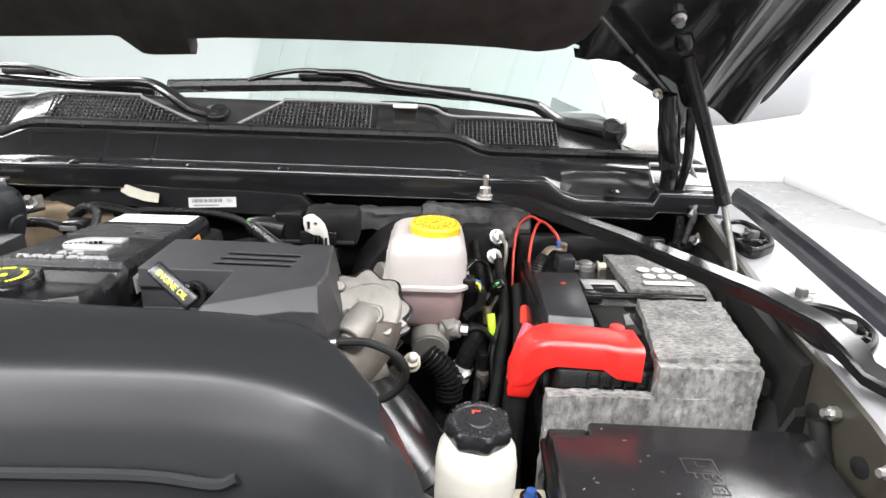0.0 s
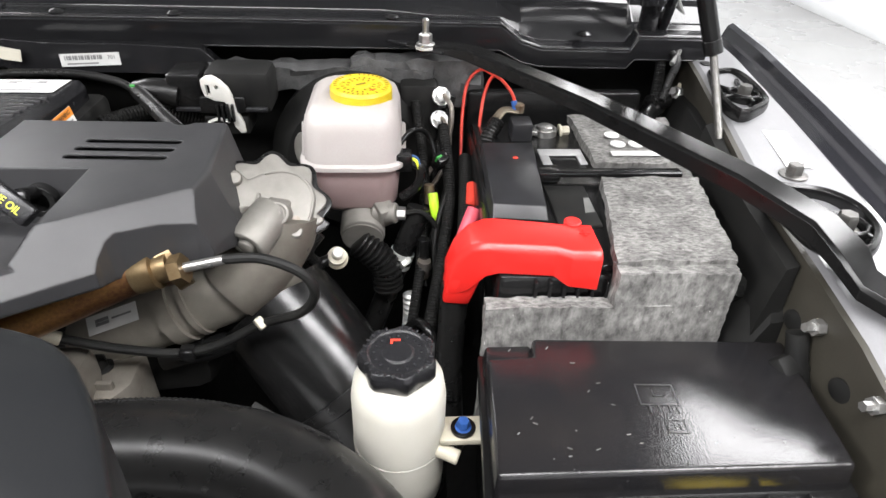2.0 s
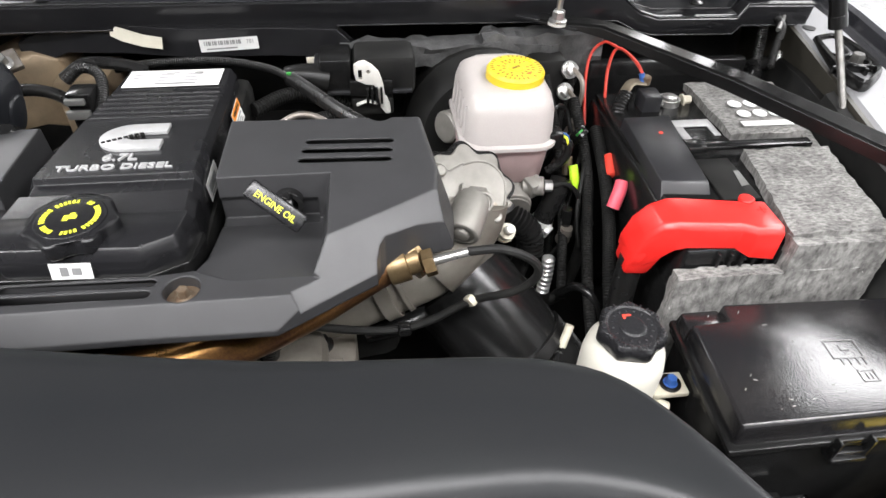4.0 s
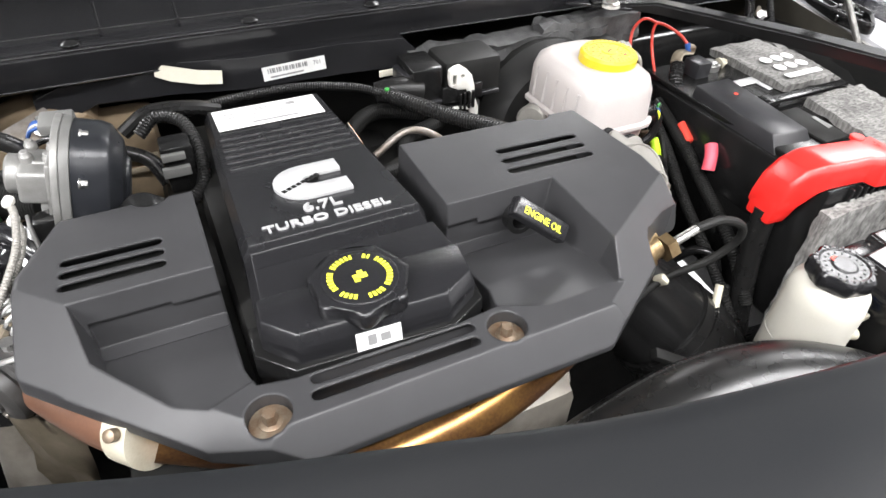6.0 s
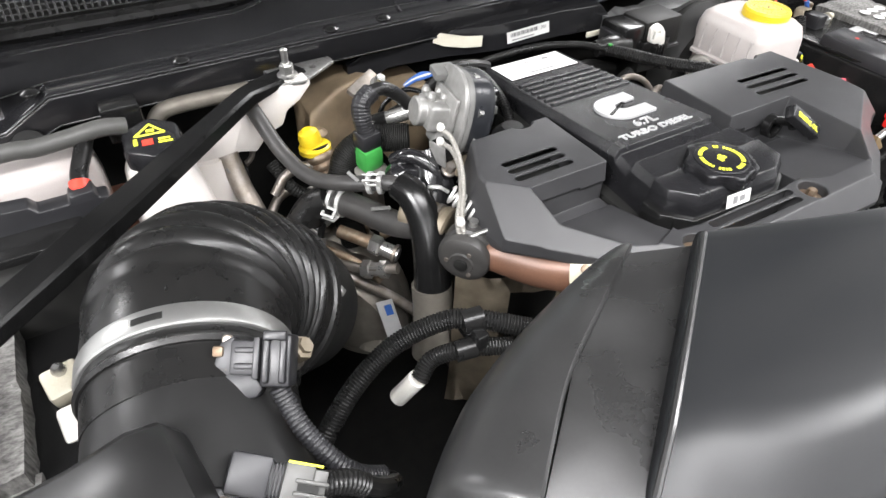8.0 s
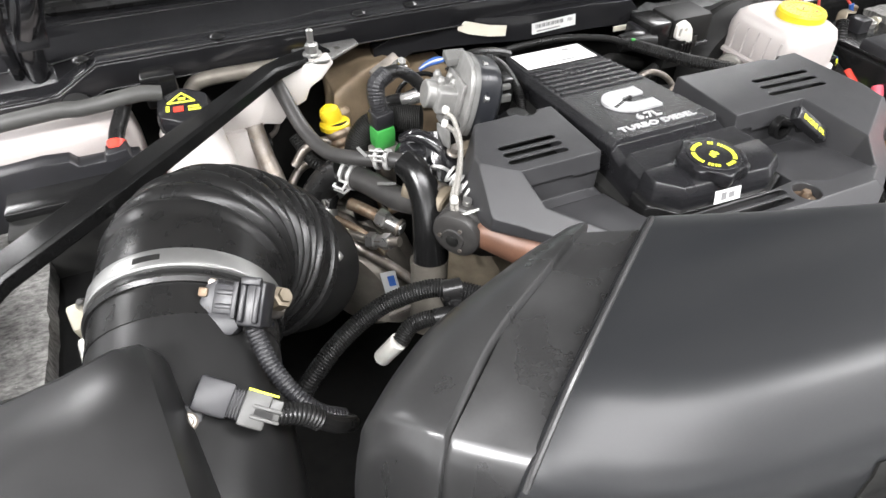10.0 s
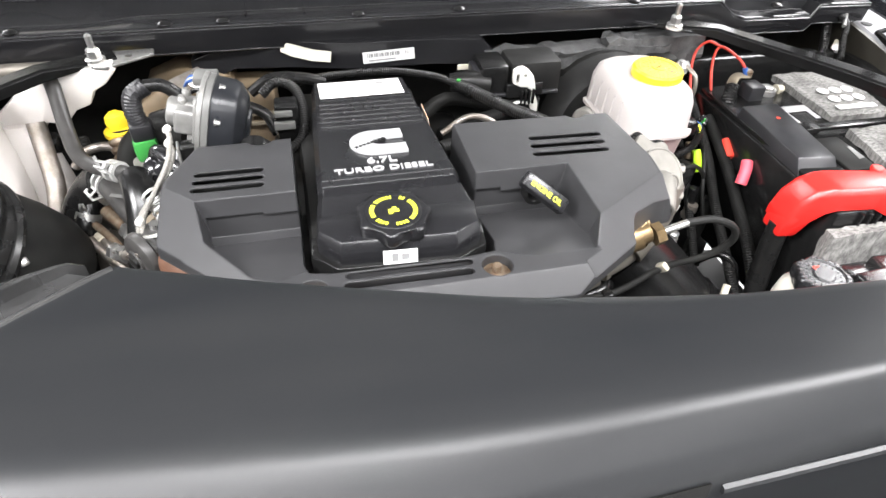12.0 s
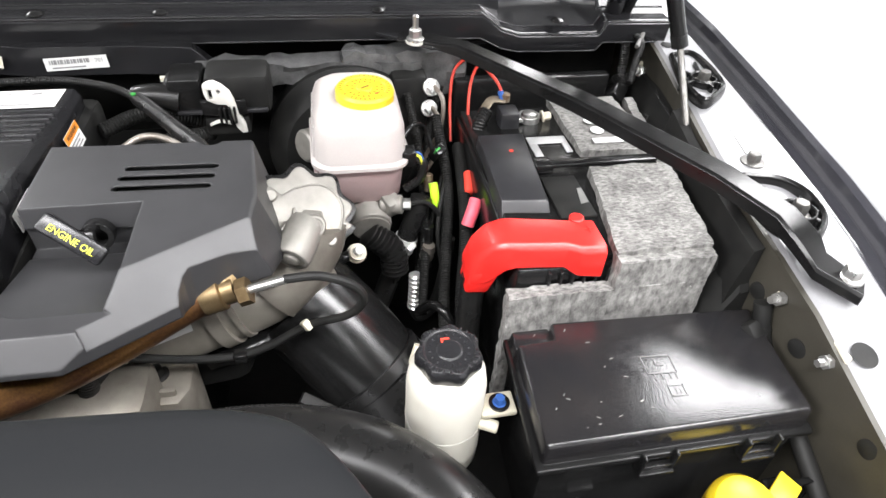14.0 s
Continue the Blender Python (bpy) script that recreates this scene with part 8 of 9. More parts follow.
BX = [(-1.21, 1.0), (-1.19, 1.17), (-1.16, 1.225), (-1.12, 1.262), (-1.068, 1.292), (-1.01, 1.314), (-0.978, 1.324), (-0.962, 1.322), (-0.953, 1.306), (-0.949, 1.26), (-0.948, 1.0)]
rings = []
for y, s, dz in ((0.524, 0.955, -0.03), (0.520, 0.985, -0.006), (0.512, 1.0, 0.0), (0.47, 1.0, -0.004), (0.40, 1.0, -0.014), (0.28, 1.0, -0.03), (0.10, 1.0, -0.06)):
    rings.append([(-1.06 + (x + 1.06) * s + (0.512 - y) * 0.13, y + (0.010 if x < -1.05 else 0.0), max(0.9, z + dz)) for x, z in BX])
part("box_top", loft(rings), AIRBOX, ab, smooth=50)
part("snout_pad", loft([[(-1.005, 0.572, 1.276), (-0.985, 0.575, 1.293), (-0.955, 0.574, 1.3045), (-0.930, 0.570, 1.3035), (-0.930, 0.51, 1.27), (-1.0, 0.51, 1.25)], [(-1.008, 0.50, 1.262), (-0.988, 0.50, 1.280), (-0.958, 0.50, 1.2905), (-0.934, 0.498, 1.2890), (-0.934, 0.49, 1.26), (-1.0, 0.49, 1.24)]]), AIRBOX, ab)
MF = plane_at((-0.890, 0.540, 1.302), (0.86, -0.51, 0.0), (0.4, 0.6, 0.6))
b_ = box((-0.0095, -0.017, -0.014), (0.0095, 0.016, 0.008), 0.0025, m=MF)
b_ = box((-0.0075, -0.014, 0.007), (-0.0035, 0.017, 0.011), 0.001, m=MF, bm=b_)
b_ = box((0.0030, -0.014, 0.007), (0.0070, 0.017, 0.011), 0.001, m=MF, bm=b_)
b_ = box((-0.0075, 0.012, 0.008), (0.0070, 0.018, 0.0125), 0.001, m=MF, bm=b_)
part("maf_plug", b_, GREYPL, ab, "dark grey ribbed sensor plug")
b_ = box((-0.030, -0.010, -0.012), (-0.009, 0.012, 0.004), 0.002, m=MF)
b_ = box((-0.026, 0.004, 0.003), (-0.010, 0.0075, 0.008), 0.001, m=MF, bm=b_)
b_ = box((-0.026, -0.006, 0.003), (-0.010, -0.0025, 0.008), 0.001, m=MF, bm=b_)
b_ = box((-0.014, -0.012, -0.012), (-0.010, 0.014, 0.009), 0.001, m=MF, bm=b_)
part("maf_body", b_, SENSORG, ab, "dusty grey sensor body")
b_ = prism([(-0.042, -0.010), (-0.037, 0.010), (-0.028, 0.015), (-0.026, -0.012)], -0.010, 0.003, 0.002)
b_ = prism([(-0.046, -0.018), (-0.036, -0.008), (-0.014, -0.009), (-0.008, -0.018), (-0.012, -0.024), (-0.030, -0.026)], -0.008, 0.003, 0.002, bm=b_)
b_.transform(MF)
part("maf_flange", b_, SENSORG, ab, "grey sensor flange")
b_ = box((-0.041, 0.001, -0.004), (-0.034, 0.008, 0.005), 0.0015, m=MF)
b_ = box((-0.039, -0.010, -0.004), (-0.030, -0.004, 0.003), 0.0015, m=MF, bm=b_)
part("maf_clip", b_, RUSTY, ab, "dusty metal clip")
part("maf_screw", turned([(0.0035, 0), (0.0035, 0.003), (0.0024, 0.004)], MF @ Vector((-0.033, 0.012, -0.002)), MF.to_3x3() @ Vector((0, 0, 1)), 14), DULL, ab)
part("maf_lead", conduit([tuple(MF @ Vector((0.0, -0.017, -0.003))), (-0.894, 0.522, 1.280), (-0.890, 0.505, 1.268), (-0.880, 0.487, 1.252), (-0.868, 0.478, 1.238), (-0.852, 0.478, 1.222)], 0.0066, 0.0045), GREYPL, ab, "grey corrugated lead")
TF = plane_at((-0.929, 0.478, 1.292), (0.80, -0.45, -0.35), (0.4, 0.75, 0.5)) @ Matrix.Diagonal((0.86, 0.86, 0.9, 1))
b_ = box((-0.015, -0.013, -0.016), (0.012, 0.014, 0.006), 0.003, m=TF)
ear_ = prism([(-0.020, -0.010), (-0.004, -0.009), (-0.003, -0.020), (-0.007, -0.029), (-0.015, -0.029), (-0.021, -0.022)], -0.012, -0.003, 0.002)
ear_.transform(TF)
b_ = merge(b_, ear_)
part("temp_sensor", b_, SENSORG, ab, "grey temperature sensor")
b_ = box((0.011, -0.010, -0.012), (0.021, 0.010, 0.003), 0.001, m=TF)
for k in range(5):
    b_ = box((0.0115 + 0.0022 * k, -0.0112, -0.010), (0.0125 + 0.0022 * k, 0.0112, 0.0042), 0.0003, m=TF, bm=b_)
part("sensor_collar", b_, GREYPL, ab)
b_ = box((0.020, -0.014, -0.012), (0.040, 0.013, 0.006), 0.002, m=TF)
b_ = box((0.038, -0.007, -0.010), (0.049, 0.011, 0.004), 0.0015, m=TF, bm=b_)
b_ = box((0.028, 0.001, 0.005), (0.050, 0.0035, 0.008), 0.0006, m=TF, bm=b_)
b_ = box((0.028, -0.007, 0.005), (0.050, -0.0045, 0.008), 0.0006, m=TF, bm=b_)
part("temp_plug", b_, PLUGG, ab, "pale grey plug with a yellow lock")
part("plug_stripe", box((0.021, 0.0122, 0.0042), (0.044, 0.0138, 0.0066), 0.0003, m=TF), YINK, ab, "yellow plug lock")
part("plug_slot", box((0.030, -0.004, 0.0061), (0.044, 0.0005, 0.0066), m=TF), DARK, ab)
part("sensor_screw", turned([(0.0062, 0), (0.0062, 0.002), (0.005, 0.003), (0.0035, 0.003), (0.003, 0.005)], TF @ Vector((-0.012, -0.021, -0.003)), TF.to_3x3() @ Vector((0, 0, 1)), 18), DULL, ab)
part("temp_lead", tube([tuple(TF @ Vector((0.046, 0.002, -0.004))), (-0.880, 0.462, 1.266), (-0.862, 0.460, 1.245), (-0.848, 0.468, 1.225), (-0.852, 0.482, 1.212)], 0.0062, n=10), RUBBER, ab)
part("temp_boot", conduit([tuple(TF @ Vector((0.046, 0.002, -0.004))), (-0.880, 0.462, 1.266), (-0.870, 0.460, 1.255)], 0.0078, 0.0045), RUBBER, ab)
for k, (pts, r) in enumerate((([(-0.895, 0.555, 1.12), (-0.865, 0.570, 1.150), (-0.825, 0.590, 1.172), (-0.782, 0.600, 1.189), (-0.741, 0.590, 1.206), (-0.715, 0.575, 1.210), (-0.675, 0.545, 1.205)], 0.0094), ([(-0.772, 0.575, 1.160), (-0.755, 0.580, 1.174), (-0.727, 0.565, 1.188), (-0.69, 0.55, 1.185)], 0.0085))):
    c = thing("corrugated_conduit", pts[2], "black corrugated wiring conduit", "conduit", "conduits")
    part("sleeve", conduit(pts, r, 0.0042), RUBBER, c)
    part("tape_joint", rod(Vector(pts[-2]) + Vector((-0.012, 0.002, 0)), Vector(pts[-2]) + Vector((0.006, -0.002, 0.001)), r * 1.15, 14), RUBBER, c)
solid("taped_wire_end", rod((-0.788, 0.588, 1.128), (-0.772, 0.577, 1.160), 0.009, 16, bevel=0.001), WHITE, "white taped wire end", "cable end")
solid("conduit_clip", block((-0.718, 0.572, 1.197), (0.012, 0.036, 0.024), (0, 0, 1), bevel=0.003), BLACK, "black clip joining two conduits", "clip")

# ---- coolant tank ----
ct = thing("coolant_tank", (-0.90, 0.93, 1.08), "milky white coolant tank with a black cap", "coolant tank")
part("tank_body", loft([at_z(rounded(-0.900, 0.92, 0.036, 0.05, 0.022), 1.06), at_z(rounded(-0.901, 0.918, 0.040, 0.054, 0.024), 1.13), at_z(rounded(-0.904, 0.918, 0.042, 0.052, 0.026), 1.185), at_z(rounded(-0.906, 0.922, 0.036, 0.046, 0.026), 1.225), at_z(rounded(-0.906, 0.925, 0.026, 0.036, 0.022), 1.246)]), TANKW, ct, smooth=60)
part("tank_body", loft([at_z(rounded(-0.848, 0.945, 0.026, 0.026, 0.014), 1.04), at_z(rounded(-0.850, 0.943, 0.028, 0.028, 0.014), 1.11), at_z(rounded(-0.853, 0.943, 0.024, 0.024, 0.014), 1.185), at_z(rounded(-0.856, 0.943, 0.018, 0.020, 0.014), 1.215)]), TANKW, ct, smooth=60)
# Brown block at the tank's left end.
part("tank_side", loft([at_z(rounded(-0.956, 0.94, 0.018, 0.035, 0.012), 1.06), at_z(rounded(-0.956, 0.94, 0.018, 0.035, 0.012), 1.19)]), BROWN, ct, "brown side of the tank")
part("tank_back", loft([at_z([(-1.13, 0.925), (-0.965, 0.925), (-0.965, 0.99), (-1.13, 0.99)], 1.05), at_z([(-1.13, 0.915), (-0.962, 0.915), (-0.962, 0.99), (-1.13, 0.99)], 1.22), at_z([(-1.12, 0.92), (-0.966, 0.92), (-0.966, 0.985), (-1.12, 0.985)], 1.258)], 0.014, 3), MILK, ct, smooth=50)
WINGP = [(-0.870, 1.120), (-0.849, 1.127), (-0.839, 1.146), (-0.839, 1.165), (-0.830, 1.196), (-0.818, 1.214), (-0.797, 1.208), (-0.780, 1.227), (-0.760, 1.234), (-0.752, 1.251), (-0.735, 1.260), (-0.718, 1.278), (-0.722, 1.286), (-0.760, 1.282), (-0.801, 1.272), (-0.845, 1.250), (-0.875, 1.225)]
part("tank_wing", loft([[(x, 0.934 + 0.02 * (x + 0.8) , z) for x, z in WINGP], [(x, 0.958 + 0.02 * (x + 0.8), z) for x, z in WINGP]], 0.003), TANKW, ct, "translucent white tank extension")
cpx = part("cap", turned([(0.030, 0), (0.033, 0.004), (0.033, 0.018), (0.030, 0.026), (0.024, 0.028)], (-0.905, 0.915, 1.248), (-0.02, -0.20, 1), 60, lobes=6, depth=0.10, only=(1, 2, 3)), HUMP, ct, "black screw cap with yellow symbols")
cm = Matrix.Translation((-0.905, 0.915, 1.248)) @ basis((-0.02, -0.20, 1)) @ Matrix.Translation((0, 0, 0.0281))
tri_ = None
for a, b in (((-0.016, 0.002), (0.000, 0.018)), ((0.000, 0.018), (0.014, 0.002)), ((0.014, 0.002), (-0.016, 0.002))):
    tri_ = tube([tuple(cm @ Vector((*a, 0))), tuple(cm @ Vector((*b, 0)))], 0.0012, n=6, bm=tri_)
tri_ = bars(cm, [(-0.004, 0.006, 0.008, 0.004), (0.006, -0.014, 0.014, 0.003), (0.006, -0.009, 0.012, 0.003), (-0.018, -0.012, 0.004, 0.010)], bm=tri_)
part("cap_symbols", tri_, YINK, cpx, "yellow warning symbols")
part("cap_symbols", bars(cm, [(-0.010, -0.014, 0.011, 0.009)], 0.0006), REDWIRE, cpx)
solid("radiator_vent_hose", tube([(-1.14, 0.928, 1.277), (-1.039, 0.930, 1.283), (-1.011, 0.930, 1.281), (-0.979, 0.930, 1.283), (-0.947, 0.930, 1.286), (-0.925, 0.932, 1.281)], 0.0092, n=14), PLUGG, "grey vent hose over the tank", "hose")
solid("tray_cover", loft([[(x, y_, z) for x, z in ((-1.13, 1.12), (-1.13, 1.252), (-1.055, 1.257), (-1.030, 1.255), (-1.024, 1.247), (-0.997, 1.247), (-0.995, 1.254), (-0.973, 1.256), (-0.971, 1.246), (-0.962, 1.245), (-0.960, 1.12))] for y_ in (0.868, 0.890)], 0.002), GREYPL, "black plastic tray cover beside the coolant tank", "cover")
solid("heater_pipe", tube([(-0.892, 0.975, 1.225), (-0.895, 0.985, 1.245), (-0.885, 0.99, 1.258), (-0.86, 0.99, 1.262), (-0.82, 0.99, 1.262), (-0.78, 0.99, 1.262)], 0.0095, n=14), CASTB, "dull grey heater pipe at the cowl", "pipe")
solid("battery_cable", tube([(-0.966, 0.935, 1.276), (-0.973, 0.918, 1.268), (-0.982, 0.900, 1.256), (-0.984, 0.884, 1.246)], 0.0085, n=12), RUBBER, "black battery cable over the tank", "cable")
solid("cable_collar", tube([(-0.983, 0.893, 1.2530), (-0.984, 0.884, 1.247)], 0.0105, n=14), REDWIRE, "red collar round the battery cable", "collar")

# second battery, far left
b2 = thing("second_battery", (-1.08, 0.72, 0.95), "black battery in a grey felt jacket, second one", "battery")
part("case", box((-1.22, 0.60, 0.95), (-1.01, 0.90, 1.160), 0.006), BLACK, b2)
part("terminal_box", prism([(-1.10, 0.80), (-0.970, 0.80), (-0.955, 0.835), (-0.965, 0.895), (-1.10, 0.905)], 1.09, 1.222, 0.006), DARK, b2)
part("box_step", prism([(-1.10, 0.83), (-0.995, 0.83), (-0.990, 0.885), (-1.10, 0.895)], 1.220, 1.232, 0.004), BLACK, b2)
part("jacket", slab((-1.24, 0.56, 0.95), (-1.070, 0.64, 1.165), 0.012, 0.003, 21), FELT, b2, "grey mottled insulating felt", smooth=50)
part("jacket", slab((-1.24, 0.63, 1.150), (-1.073, 0.88, 1.185), 0.012, 0.003, 22), FELT, b2, "grey mottled insulating felt", smooth=50)
rb = thing("relay_block", (-1.0, 0.60, 1.10), "cream relay block beside the intake hose", "relay block")
part("relay", block((-1.042, 0.715, 1.172), (0.030, 0.030, 0.024), (0, -0.3, 0.9), 10, bevel=0.004), CREAM, rb)
part("relay", block((-1.038, 0.680, 1.155), (0.030, 0.034, 0.028), (0, -0.3, 0.9), 5, bevel=0.005), WHITE, rb)
part("screw", turned([(0.006, 0), (0.006, 0.006), (0.003, 0.012)], (-1.042, 0.719, 1.184), (0, -0.3, 0.9), 12), STEEL, rb)
part("carrier", box((-1.065, 0.65, 1.0), (-1.02, 0.76, 1.150), 0.005), BLACK, rb)
solid("cowl_grommet", turned([(0.020, 0), (0.017, 0.008), (0.008, 0.009), (0.006, 0.02)], (-1.02, 0.988, 1.255), (0.1, -0.9, 0.4), 28), DARK, "black rubber grommet under the cowl", "grommet")
solid("cowl_clip", box((-0.945, 0.955, 1.25), (-0.905, 0.985, 1.292), 0.004), BLACK, "black square clip under the cowl", "clip")

# ---- radiator top cover in front ----
rcv = thing("radiator_cover", (-0.35, 0.30, 1.10), "large smooth black plastic radiator top cover", "cover")
REAR = [(-0.622, 0.456), (-0.585, 0.443), (-0.53, 0.424), (-0.44, 0.397), (-0.365, 0.377), (-0.24, 0.356), (-0.136, 0.348), (-0.098, 0.341), (-0.074, 0.328), (-0.053, 0.301), (-0.035, 0.268)]
FRONT = [(-0.782, 0.337), (-0.716, 0.300), (-0.615, 0.282), (-0.48, 0.268), (-0.385, 0.264), (-0.245, 0.266), (-0.138, 0.268), (-0.095, 0.262), (-0.064, 0.250), (-0.043, 0.235), (-0.026, 0.222)]
PROF = [(0.0, -0.045), (-0.012, -0.010), (-0.006, -0.002), (0.02, 0.0), (0.10, 0.001), (0.30, 0.0015), (0.60, 0.0010), (0.72, 0.0), (0.79, -0.0015), (0.84, -0.005), (0.90, -0.0105), (0.96, -0.0160), (1.02, -0.022), (1.06, -0.030), (1.085, -0.045), (1.10, -0.07), (1.12, -0.12), (1.15, -0.24)]
rings = []
for r_, f_ in zip(smooth_path([(x, y, 0) for x, y in REAR], 3), smooth_path([(x, y, 0) for x, y in FRONT], 3)):
    rx, ry, fx, fy = r_[0], r_[1], f_[0], f_[1]
    rings.append([(rx + (fx - rx) * u, ry + (fy - ry) * u, 1.360 + w) for u, w in PROF])
lead_ = []
for out2, dz in ((0.008, -0.20), (0.006, -0.10), (0.0045, -0.030), (0.0040, -0.0055), (0.0030, -0.0018), (0.0015, -0.0003)):
    (rx, ry), (fx, fy) = REAR[0], FRONT[0]
    lead_.append([(rx + (fx - rx) * u - 0.587 * out2, ry + (fy - ry) * u + 0.81 * out2, 1.360 + w + dz) for u, w in PROF])
rings = lead_ + rings
for k, (dx, dz) in enumerate(((0.003, -0.0015), (0.009, -0.007), (0.014, -0.014), (0.018, -0.026), (0.028, -0.06), (0.042, -0.12), (0.056, -0.2))):
    (rx, ry), (fx, fy) = REAR[-1], FRONT[-1]
    rings.append([(rx + (fx - rx) * u + dx, ry + (fy - ry) * u - 0.006 * (k + 1) * (1 - u), 1.360 + min(w, -0.001) + dz) for u, w in PROF])
bm = loft(rings, wrap=False, caps=False)
part("panel", bm, SHROUD, rcv, smooth=48)
(rx, ry), (fx, fy) = REAR[0], FRONT[0]
part("edge_bead", tube([(rx + (fx - rx) * u + 0.0005, ry + (fy - ry) * u, 1.3598 + w) for u, w in PROF[3:14]], 0.0021, n=8), DUCT, rcv, "shiny raised rim of the cover")
part("lower_ridge", tube([(-0.30, 0.2575, 1.318), (-0.208, 0.2590, 1.317), (-0.142, 0.2605, 1.316), (-0.108, 0.2580, 1.314), (-0.096, 0.2570, 1.319)], 0.0034, n=8), SHROUD, rcv)
# Dark patches laid on the panel stand in for shade inside the vents.
for c0, c1 in ((2.08, 2.60), (2.74, 3.55), (3.72, 4.55)):
    b_ = bmesh.new()
    grid = []
    for u, w in ((1.068, -0.0348), (1.085, -0.045), (1.10, -0.07), (1.12, -0.12)):
        row = []
        for k in range(5):
            q = c0 + (c1 - c0) * k / 4
            n0 = min(int(q), len(REAR) - 2)
            f = q - n0
            rx, ry = [REAR[n0][m] * (1 - f) + REAR[n0 + 1][m] * f for m in (0, 1)]
            fx, fy = [FRONT[n0][m] * (1 - f) + FRONT[n0 + 1][m] * f for m in (0, 1)]
            row.append((rx + (fx - rx) * u, ry + (fy - ry) * u, 1.360 + w))
        grid.append(row)
    ring_faces(b_, [[(x, y - 0.0015, z + 0.0015) for x, y, z in r] + [(x, y + 0.006, z - 0.006) for x, y, z in r[::-1]] for r in grid])
    part("front_vent", b_, DARK, rcv, "dark patch for the shade inside a front vent")

dct = thing("radiator_duct", (-0.75, 0.38, 1.05), "scuffed black plastic duct beside the radiator cover", "duct")
# strip below the cover's slanted edge, then the shell that rolls away from it
part("groove_strip", loft([[(-0.617, 0.454, 1.347), (-0.662, 0.478, 1.340), (-0.662, 0.478, 1.28), (-0.617, 0.454, 1.28)], [(-0.695, 0.398, 1.345), (-0.756, 0.421, 1.337), (-0.756, 0.421, 1.27), (-0.695, 0.398, 1.27)], [(-0.778, 0.340, 1.342), (-0.813, 0.371, 1.334), (-0.813, 0.371, 1.24), (-0.778, 0.340, 1.24)], [(-0.786, 0.334, 1.330), (-0.822, 0.364, 1.322), (-0.822, 0.364, 1.23), (-0.786, 0.334, 1.23)], [(-0.790, 0.331, 1.28), (-0.826, 0.360, 1.275), (-0.826, 0.360, 1.18), (-0.790, 0.331, 1.18)]]), DUCT, dct, smooth=50)
EDGE = [Vector((-0.652, 0.484, 1.340)), Vector((-0.664, 0.4765, 1.3475)), Vector((-0.700, 0.455, 1.3480)), Vector((-0.758, 0.4195, 1.3470)), Vector((-0.790, 0.393, 1.3455)), Vector((-0.814, 0.371, 1.3420)), Vector((-0.820, 0.364, 1.335)), Vector((-0.826, 0.358, 1.315)), Vector((-0.829, 0.355, 1.26)), Vector((-0.830, 0.354, 1.10))]
WIDE = [0.014, 0.024, 0.040, 0.056, 0.062, 0.064, 0.064, 0.064, 0.064, 0.064]
FALL = [1.0, 1.0, 1.0, 1.0, 1.0, 1.0, 1.0, 1.0, 1.0, 0.3]
SECT = [(0.0, -0.030), (0.0, -0.003), (0.03, 0.0), (0.20, -0.001), (0.45, -0.006), (0.66, -0.014), (0.82, -0.026), (0.93, -0.045), (1.0, -0.075), (1.04, -0.14), (1.05, -0.24)]
out_ = Vector((-0.577, 0.817, 0.0))
DS = []
for p, w, f in zip(smooth_path(EDGE, 4), smooth_path([(w, 0, 0) for w in WIDE], 4), smooth_path([(f, 0, 0) for f in FALL], 4)):
    DS.append([p + out_ * (u * w.x) + Vector((0, 0, q * f.x)) for u, q in SECT])
part("duct_shell", loft(DS, wrap=False, caps=False), DUCT, dct, smooth=60)


# ---- small wiring and pipes that fill the gaps ----
random.seed(7)


def run(name, pts, r, material, label, category="cable", ribbed=False):
    b_ = conduit(pts, r, 0.005) if ribbed else tube(pts, r, n=10)
    return solid(name, b_, material, label, category, smooth=60)


run("wiring_loom", [(-0.665, 0.885, 1.225), (-0.63, 0.90, 1.232), (-0.585, 0.905, 1.235), (-0.545, 0.895, 1.225), (-0.53, 0.88, 1.20)], 0.0075, RUBBER, "taped black wiring loom behind the throttle", "wiring loom")
run("sensor_wire", [(-0.60, 0.86, 1.268), (-0.62, 0.885, 1.268), (-0.645, 0.895, 1.25), (-0.66, 0.89, 1.22)], 0.003, BLACK, "thin black wire behind the throttle", "wire")
run("oil_line", [(-0.70, 0.80, 1.135), (-0.675, 0.785, 1.155), (-0.655, 0.765, 1.172), (-0.64, 0.75, 1.178)], 0.006, RUSTY, "short rust-tinged oil line", "pipe")
run("coolant_line", [(-0.845, 0.90, 1.10), (-0.815, 0.875, 1.118), (-0.785, 0.868, 1.12), (-0.755, 0.872, 1.118), (-0.735, 0.865, 1.10)], 0.0065, DULL, "dull bent steel coolant line", "pipe")
run("braided_hose", [(-0.802, 0.850, 1.125), (-0.782, 0.872, 1.138), (-0.757, 0.895, 1.151), (-0.745, 0.905, 1.150)], 0.008, GAUNTLET, "silvery braided hose beside the turbocharger", "hose", True)
run("wiring_loom", [(-0.785, 0.93, 1.19), (-0.77, 0.90, 1.165), (-0.745, 0.895, 1.15), (-0.715, 0.90, 1.145)], 0.008, DARK, "black wiring loom beside the coolant tank", "wiring loom", True)
run("wiring_loom", [(-0.63, 0.80, 1.17), (-0.61, 0.785, 1.19), (-0.585, 0.78, 1.20), (-0.56, 0.775, 1.18)], 0.009, GLOSS, "glossy black moulded wiring trunk", "wiring loom")
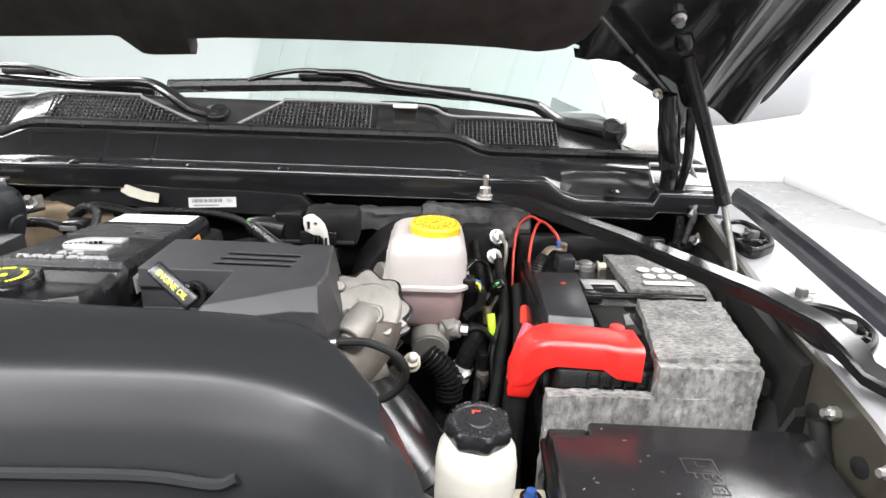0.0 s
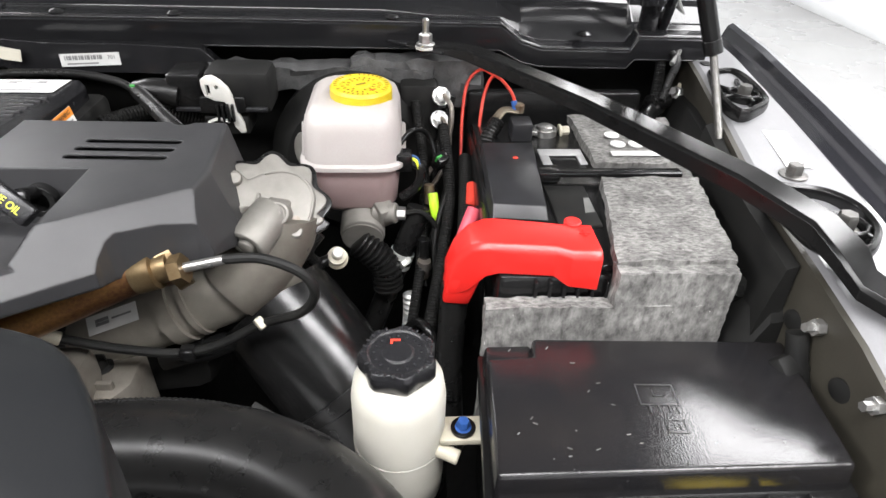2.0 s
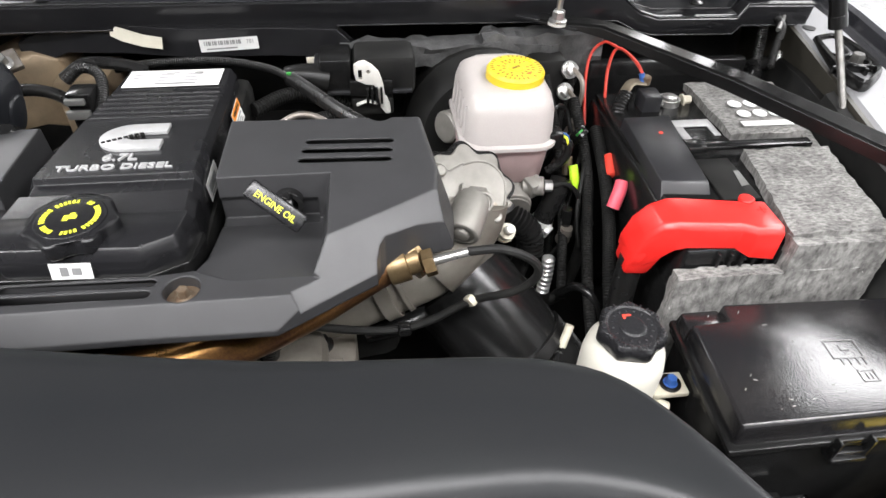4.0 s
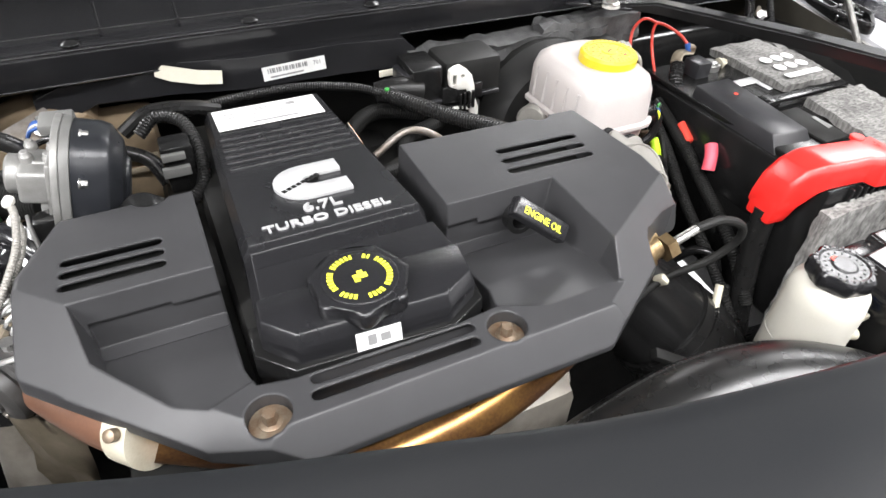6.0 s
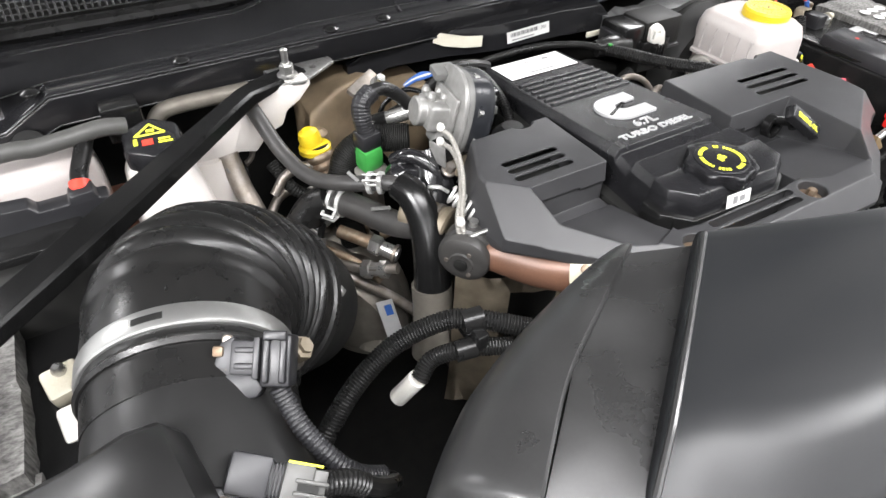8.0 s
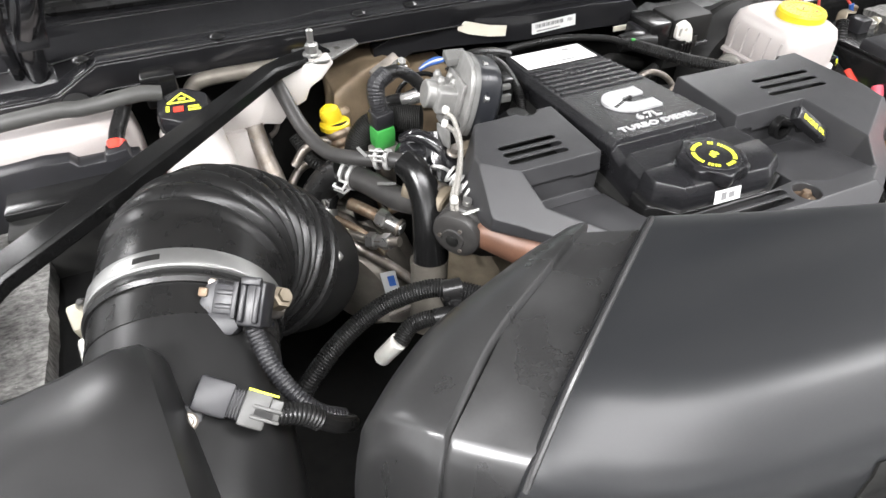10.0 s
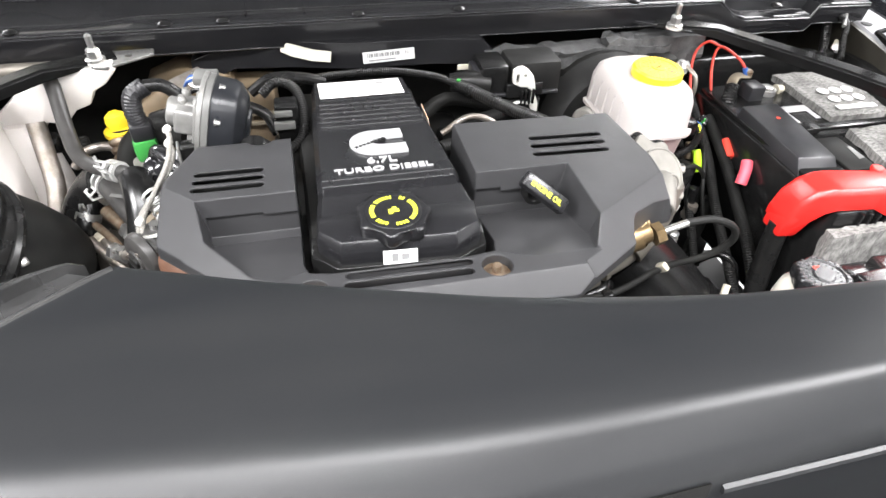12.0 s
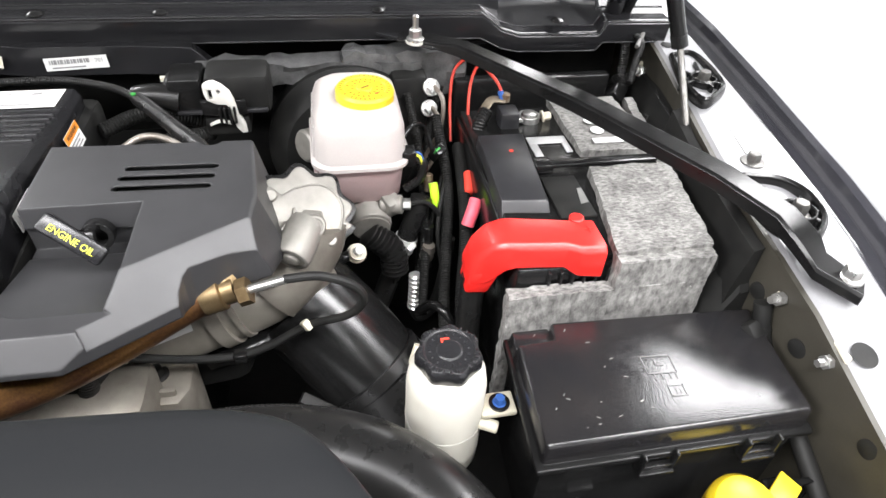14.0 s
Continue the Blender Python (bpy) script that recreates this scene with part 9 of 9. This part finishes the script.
run("injector_pipe", [(-0.30, 0.80, 1.19), (-0.27, 0.81, 1.205), (-0.23, 0.83, 1.20), (-0.20, 0.82, 1.17)], 0.0045, DULL, "dull steel injector pipe", "pipe")
run("injector_pipe", [(-0.31, 0.86, 1.19), (-0.27, 0.865, 1.21), (-0.235, 0.86, 1.20), (-0.21, 0.85, 1.17)], 0.0045, DULL, "dull steel injector pipe", "pipe")
run("earth_cable", [(0.045, 0.70, 1.03), (0.06, 0.68, 1.06), (0.075, 0.66, 1.055), (0.085, 0.65, 1.02)], 0.006, BLACK, "black earth cable under the battery", "cable")
run("abs_line", [(0.10, 0.83, 1.15), (0.088, 0.80, 1.13), (0.080, 0.775, 1.10), (0.083, 0.755, 1.06)], 0.0030, DARK, "thin dark brake line", "pipe")
run("abs_line", [(0.105, 0.86, 1.16), (0.09, 0.83, 1.12), (0.075, 0.80, 1.08), (0.07, 0.77, 1.04)], 0.0030, DARK, "thin dark brake line", "pipe")
run("sensor_wire", [(0.035, 0.83, 1.20), (0.055, 0.85, 1.215), (0.075, 0.87, 1.20), (0.085, 0.86, 1.17)], 0.0032, BLACK, "thin black wire at the reservoir", "wire")
pl_ = thing("small_plug", (0.09, 0.845, 1.175), "small black plug with a green lock", "plug")
part("shell", block((0.088, 0.842, 1.178), (0.016, 0.014, 0.024), (0.2, -0.5, 0.8), 20, bevel=0.002), BLACK, pl_)
part("lock", block((0.086, 0.834, 1.186), (0.008, 0.003, 0.010), (0.2, -0.5, 0.8), 20, bevel=0.001), GREEN, pl_)
for x, y, z in ((-0.665, 0.815, 1.205), (-0.63, 0.765, 1.225)):
    solid("hex_bolt", hexbolt((x, y, z), (0.1, -0.4, 0.9), 0.006, 0.009, 1.4), DULL, "small dull hex bolt", "bolt", "hex bolts")

run("fuel_return_pipe", [(-0.803, 0.910, 1.110), (-0.803, 0.912, 1.126), (-0.787, 0.922, 1.142), (-0.769, 0.920, 1.150), (-0.753, 0.897, 1.145), (-0.748, 0.880, 1.130)], 0.006, DULL, "bent dull steel return pipe", "pipe")
run("bypass_hose", [(-0.785, 0.815, 1.09), (-0.782, 0.820, 1.122), (-0.772, 0.840, 1.143), (-0.754, 0.850, 1.157), (-0.725, 0.842, 1.164)], 0.014, BLACK, "bent black bypass hose", "hose")
uni = thing("oil_feed_union", (-0.72, 0.785, 1.14), "brownish oil feed pipe with a steel union nut", "pipe")
part("feed_pipe", tube([(-0.748, 0.815, 1.150), (-0.736, 0.800, 1.148), (-0.720, 0.782, 1.143)], 0.008, n=12), RUSTY, uni)
part("union_nut", turned([(0.011, 0), (0.012, 0.002), (0.012, 0.012), (0.010, 0.014)], (-0.722, 0.784, 1.1435), (0.6, -0.78, -0.15), 6), STEEL, uni)
part("union_sleeve", rod((-0.714, 0.773, 1.1415), (-0.700, 0.756, 1.137), 0.0085, 16, bevel=0.001), STEEL, uni)
part("union_ring", turned([(0.0115, 0), (0.0115, 0.004)], (-0.704, 0.761, 1.138), (0.6, -0.78, -0.15), 20), DULL, uni)
for at, ax, r in (((-0.757, 0.848, 1.155), (0.8, 0.2, 0.35), 0.0155), ((-0.777, 0.831, 1.133), (0.3, 0.5, 0.75), 0.0155)):
    cl = thing("spring_clamp", at, "bright steel spring clamp on a bent hose", "clamp", "spring clamps")
    part("band", turned([(r - 0.002, -0.005), (r, -0.005), (r, 0.005), (r - 0.002, 0.005)], at, ax, 24), STEEL, cl)
    for s_ in (-1, 1):
        part("ear", block(Vector(at) + Vector((0.002 * s_, -0.006, r + 0.003)), (0.003, 0.008, 0.009), (0.1, -0.3, 1), 12 * s_, bevel=0.0008), STEEL, cl)
run("oil_drain_pipe", [(-0.775, 0.80, 1.120), (-0.745, 0.775, 1.100), (-0.715, 0.755, 1.078), (-0.690, 0.735, 1.055)], 0.0065, DULL, "dull diagonal oil drain pipe", "pipe")
run("fuel_pipe", [(-0.790, 0.845, 1.130), (-0.765, 0.815, 1.128), (-0.742, 0.788, 1.120), (-0.722, 0.762, 1.100)], 0.0050, RUSTY, "thin brownish fuel pipe", "pipe")
run("vacuum_hose", [(-0.818, 0.955, 1.226), (-0.805, 0.950, 1.221), (-0.800, 0.948, 1.208), (-0.804, 0.948, 1.194), (-0.815, 0.950, 1.184)], 0.0035, DULL, "thin looped vacuum hose by the tank", "hose")
run("fuel_pipe", [(-0.795, 0.90, 1.165), (-0.775, 0.905, 1.185), (-0.745, 0.905, 1.188), (-0.735, 0.90, 1.165), (-0.74, 0.885, 1.13)], 0.0060, DULL, "dull looped steel pipe below the yellow cap", "pipe")
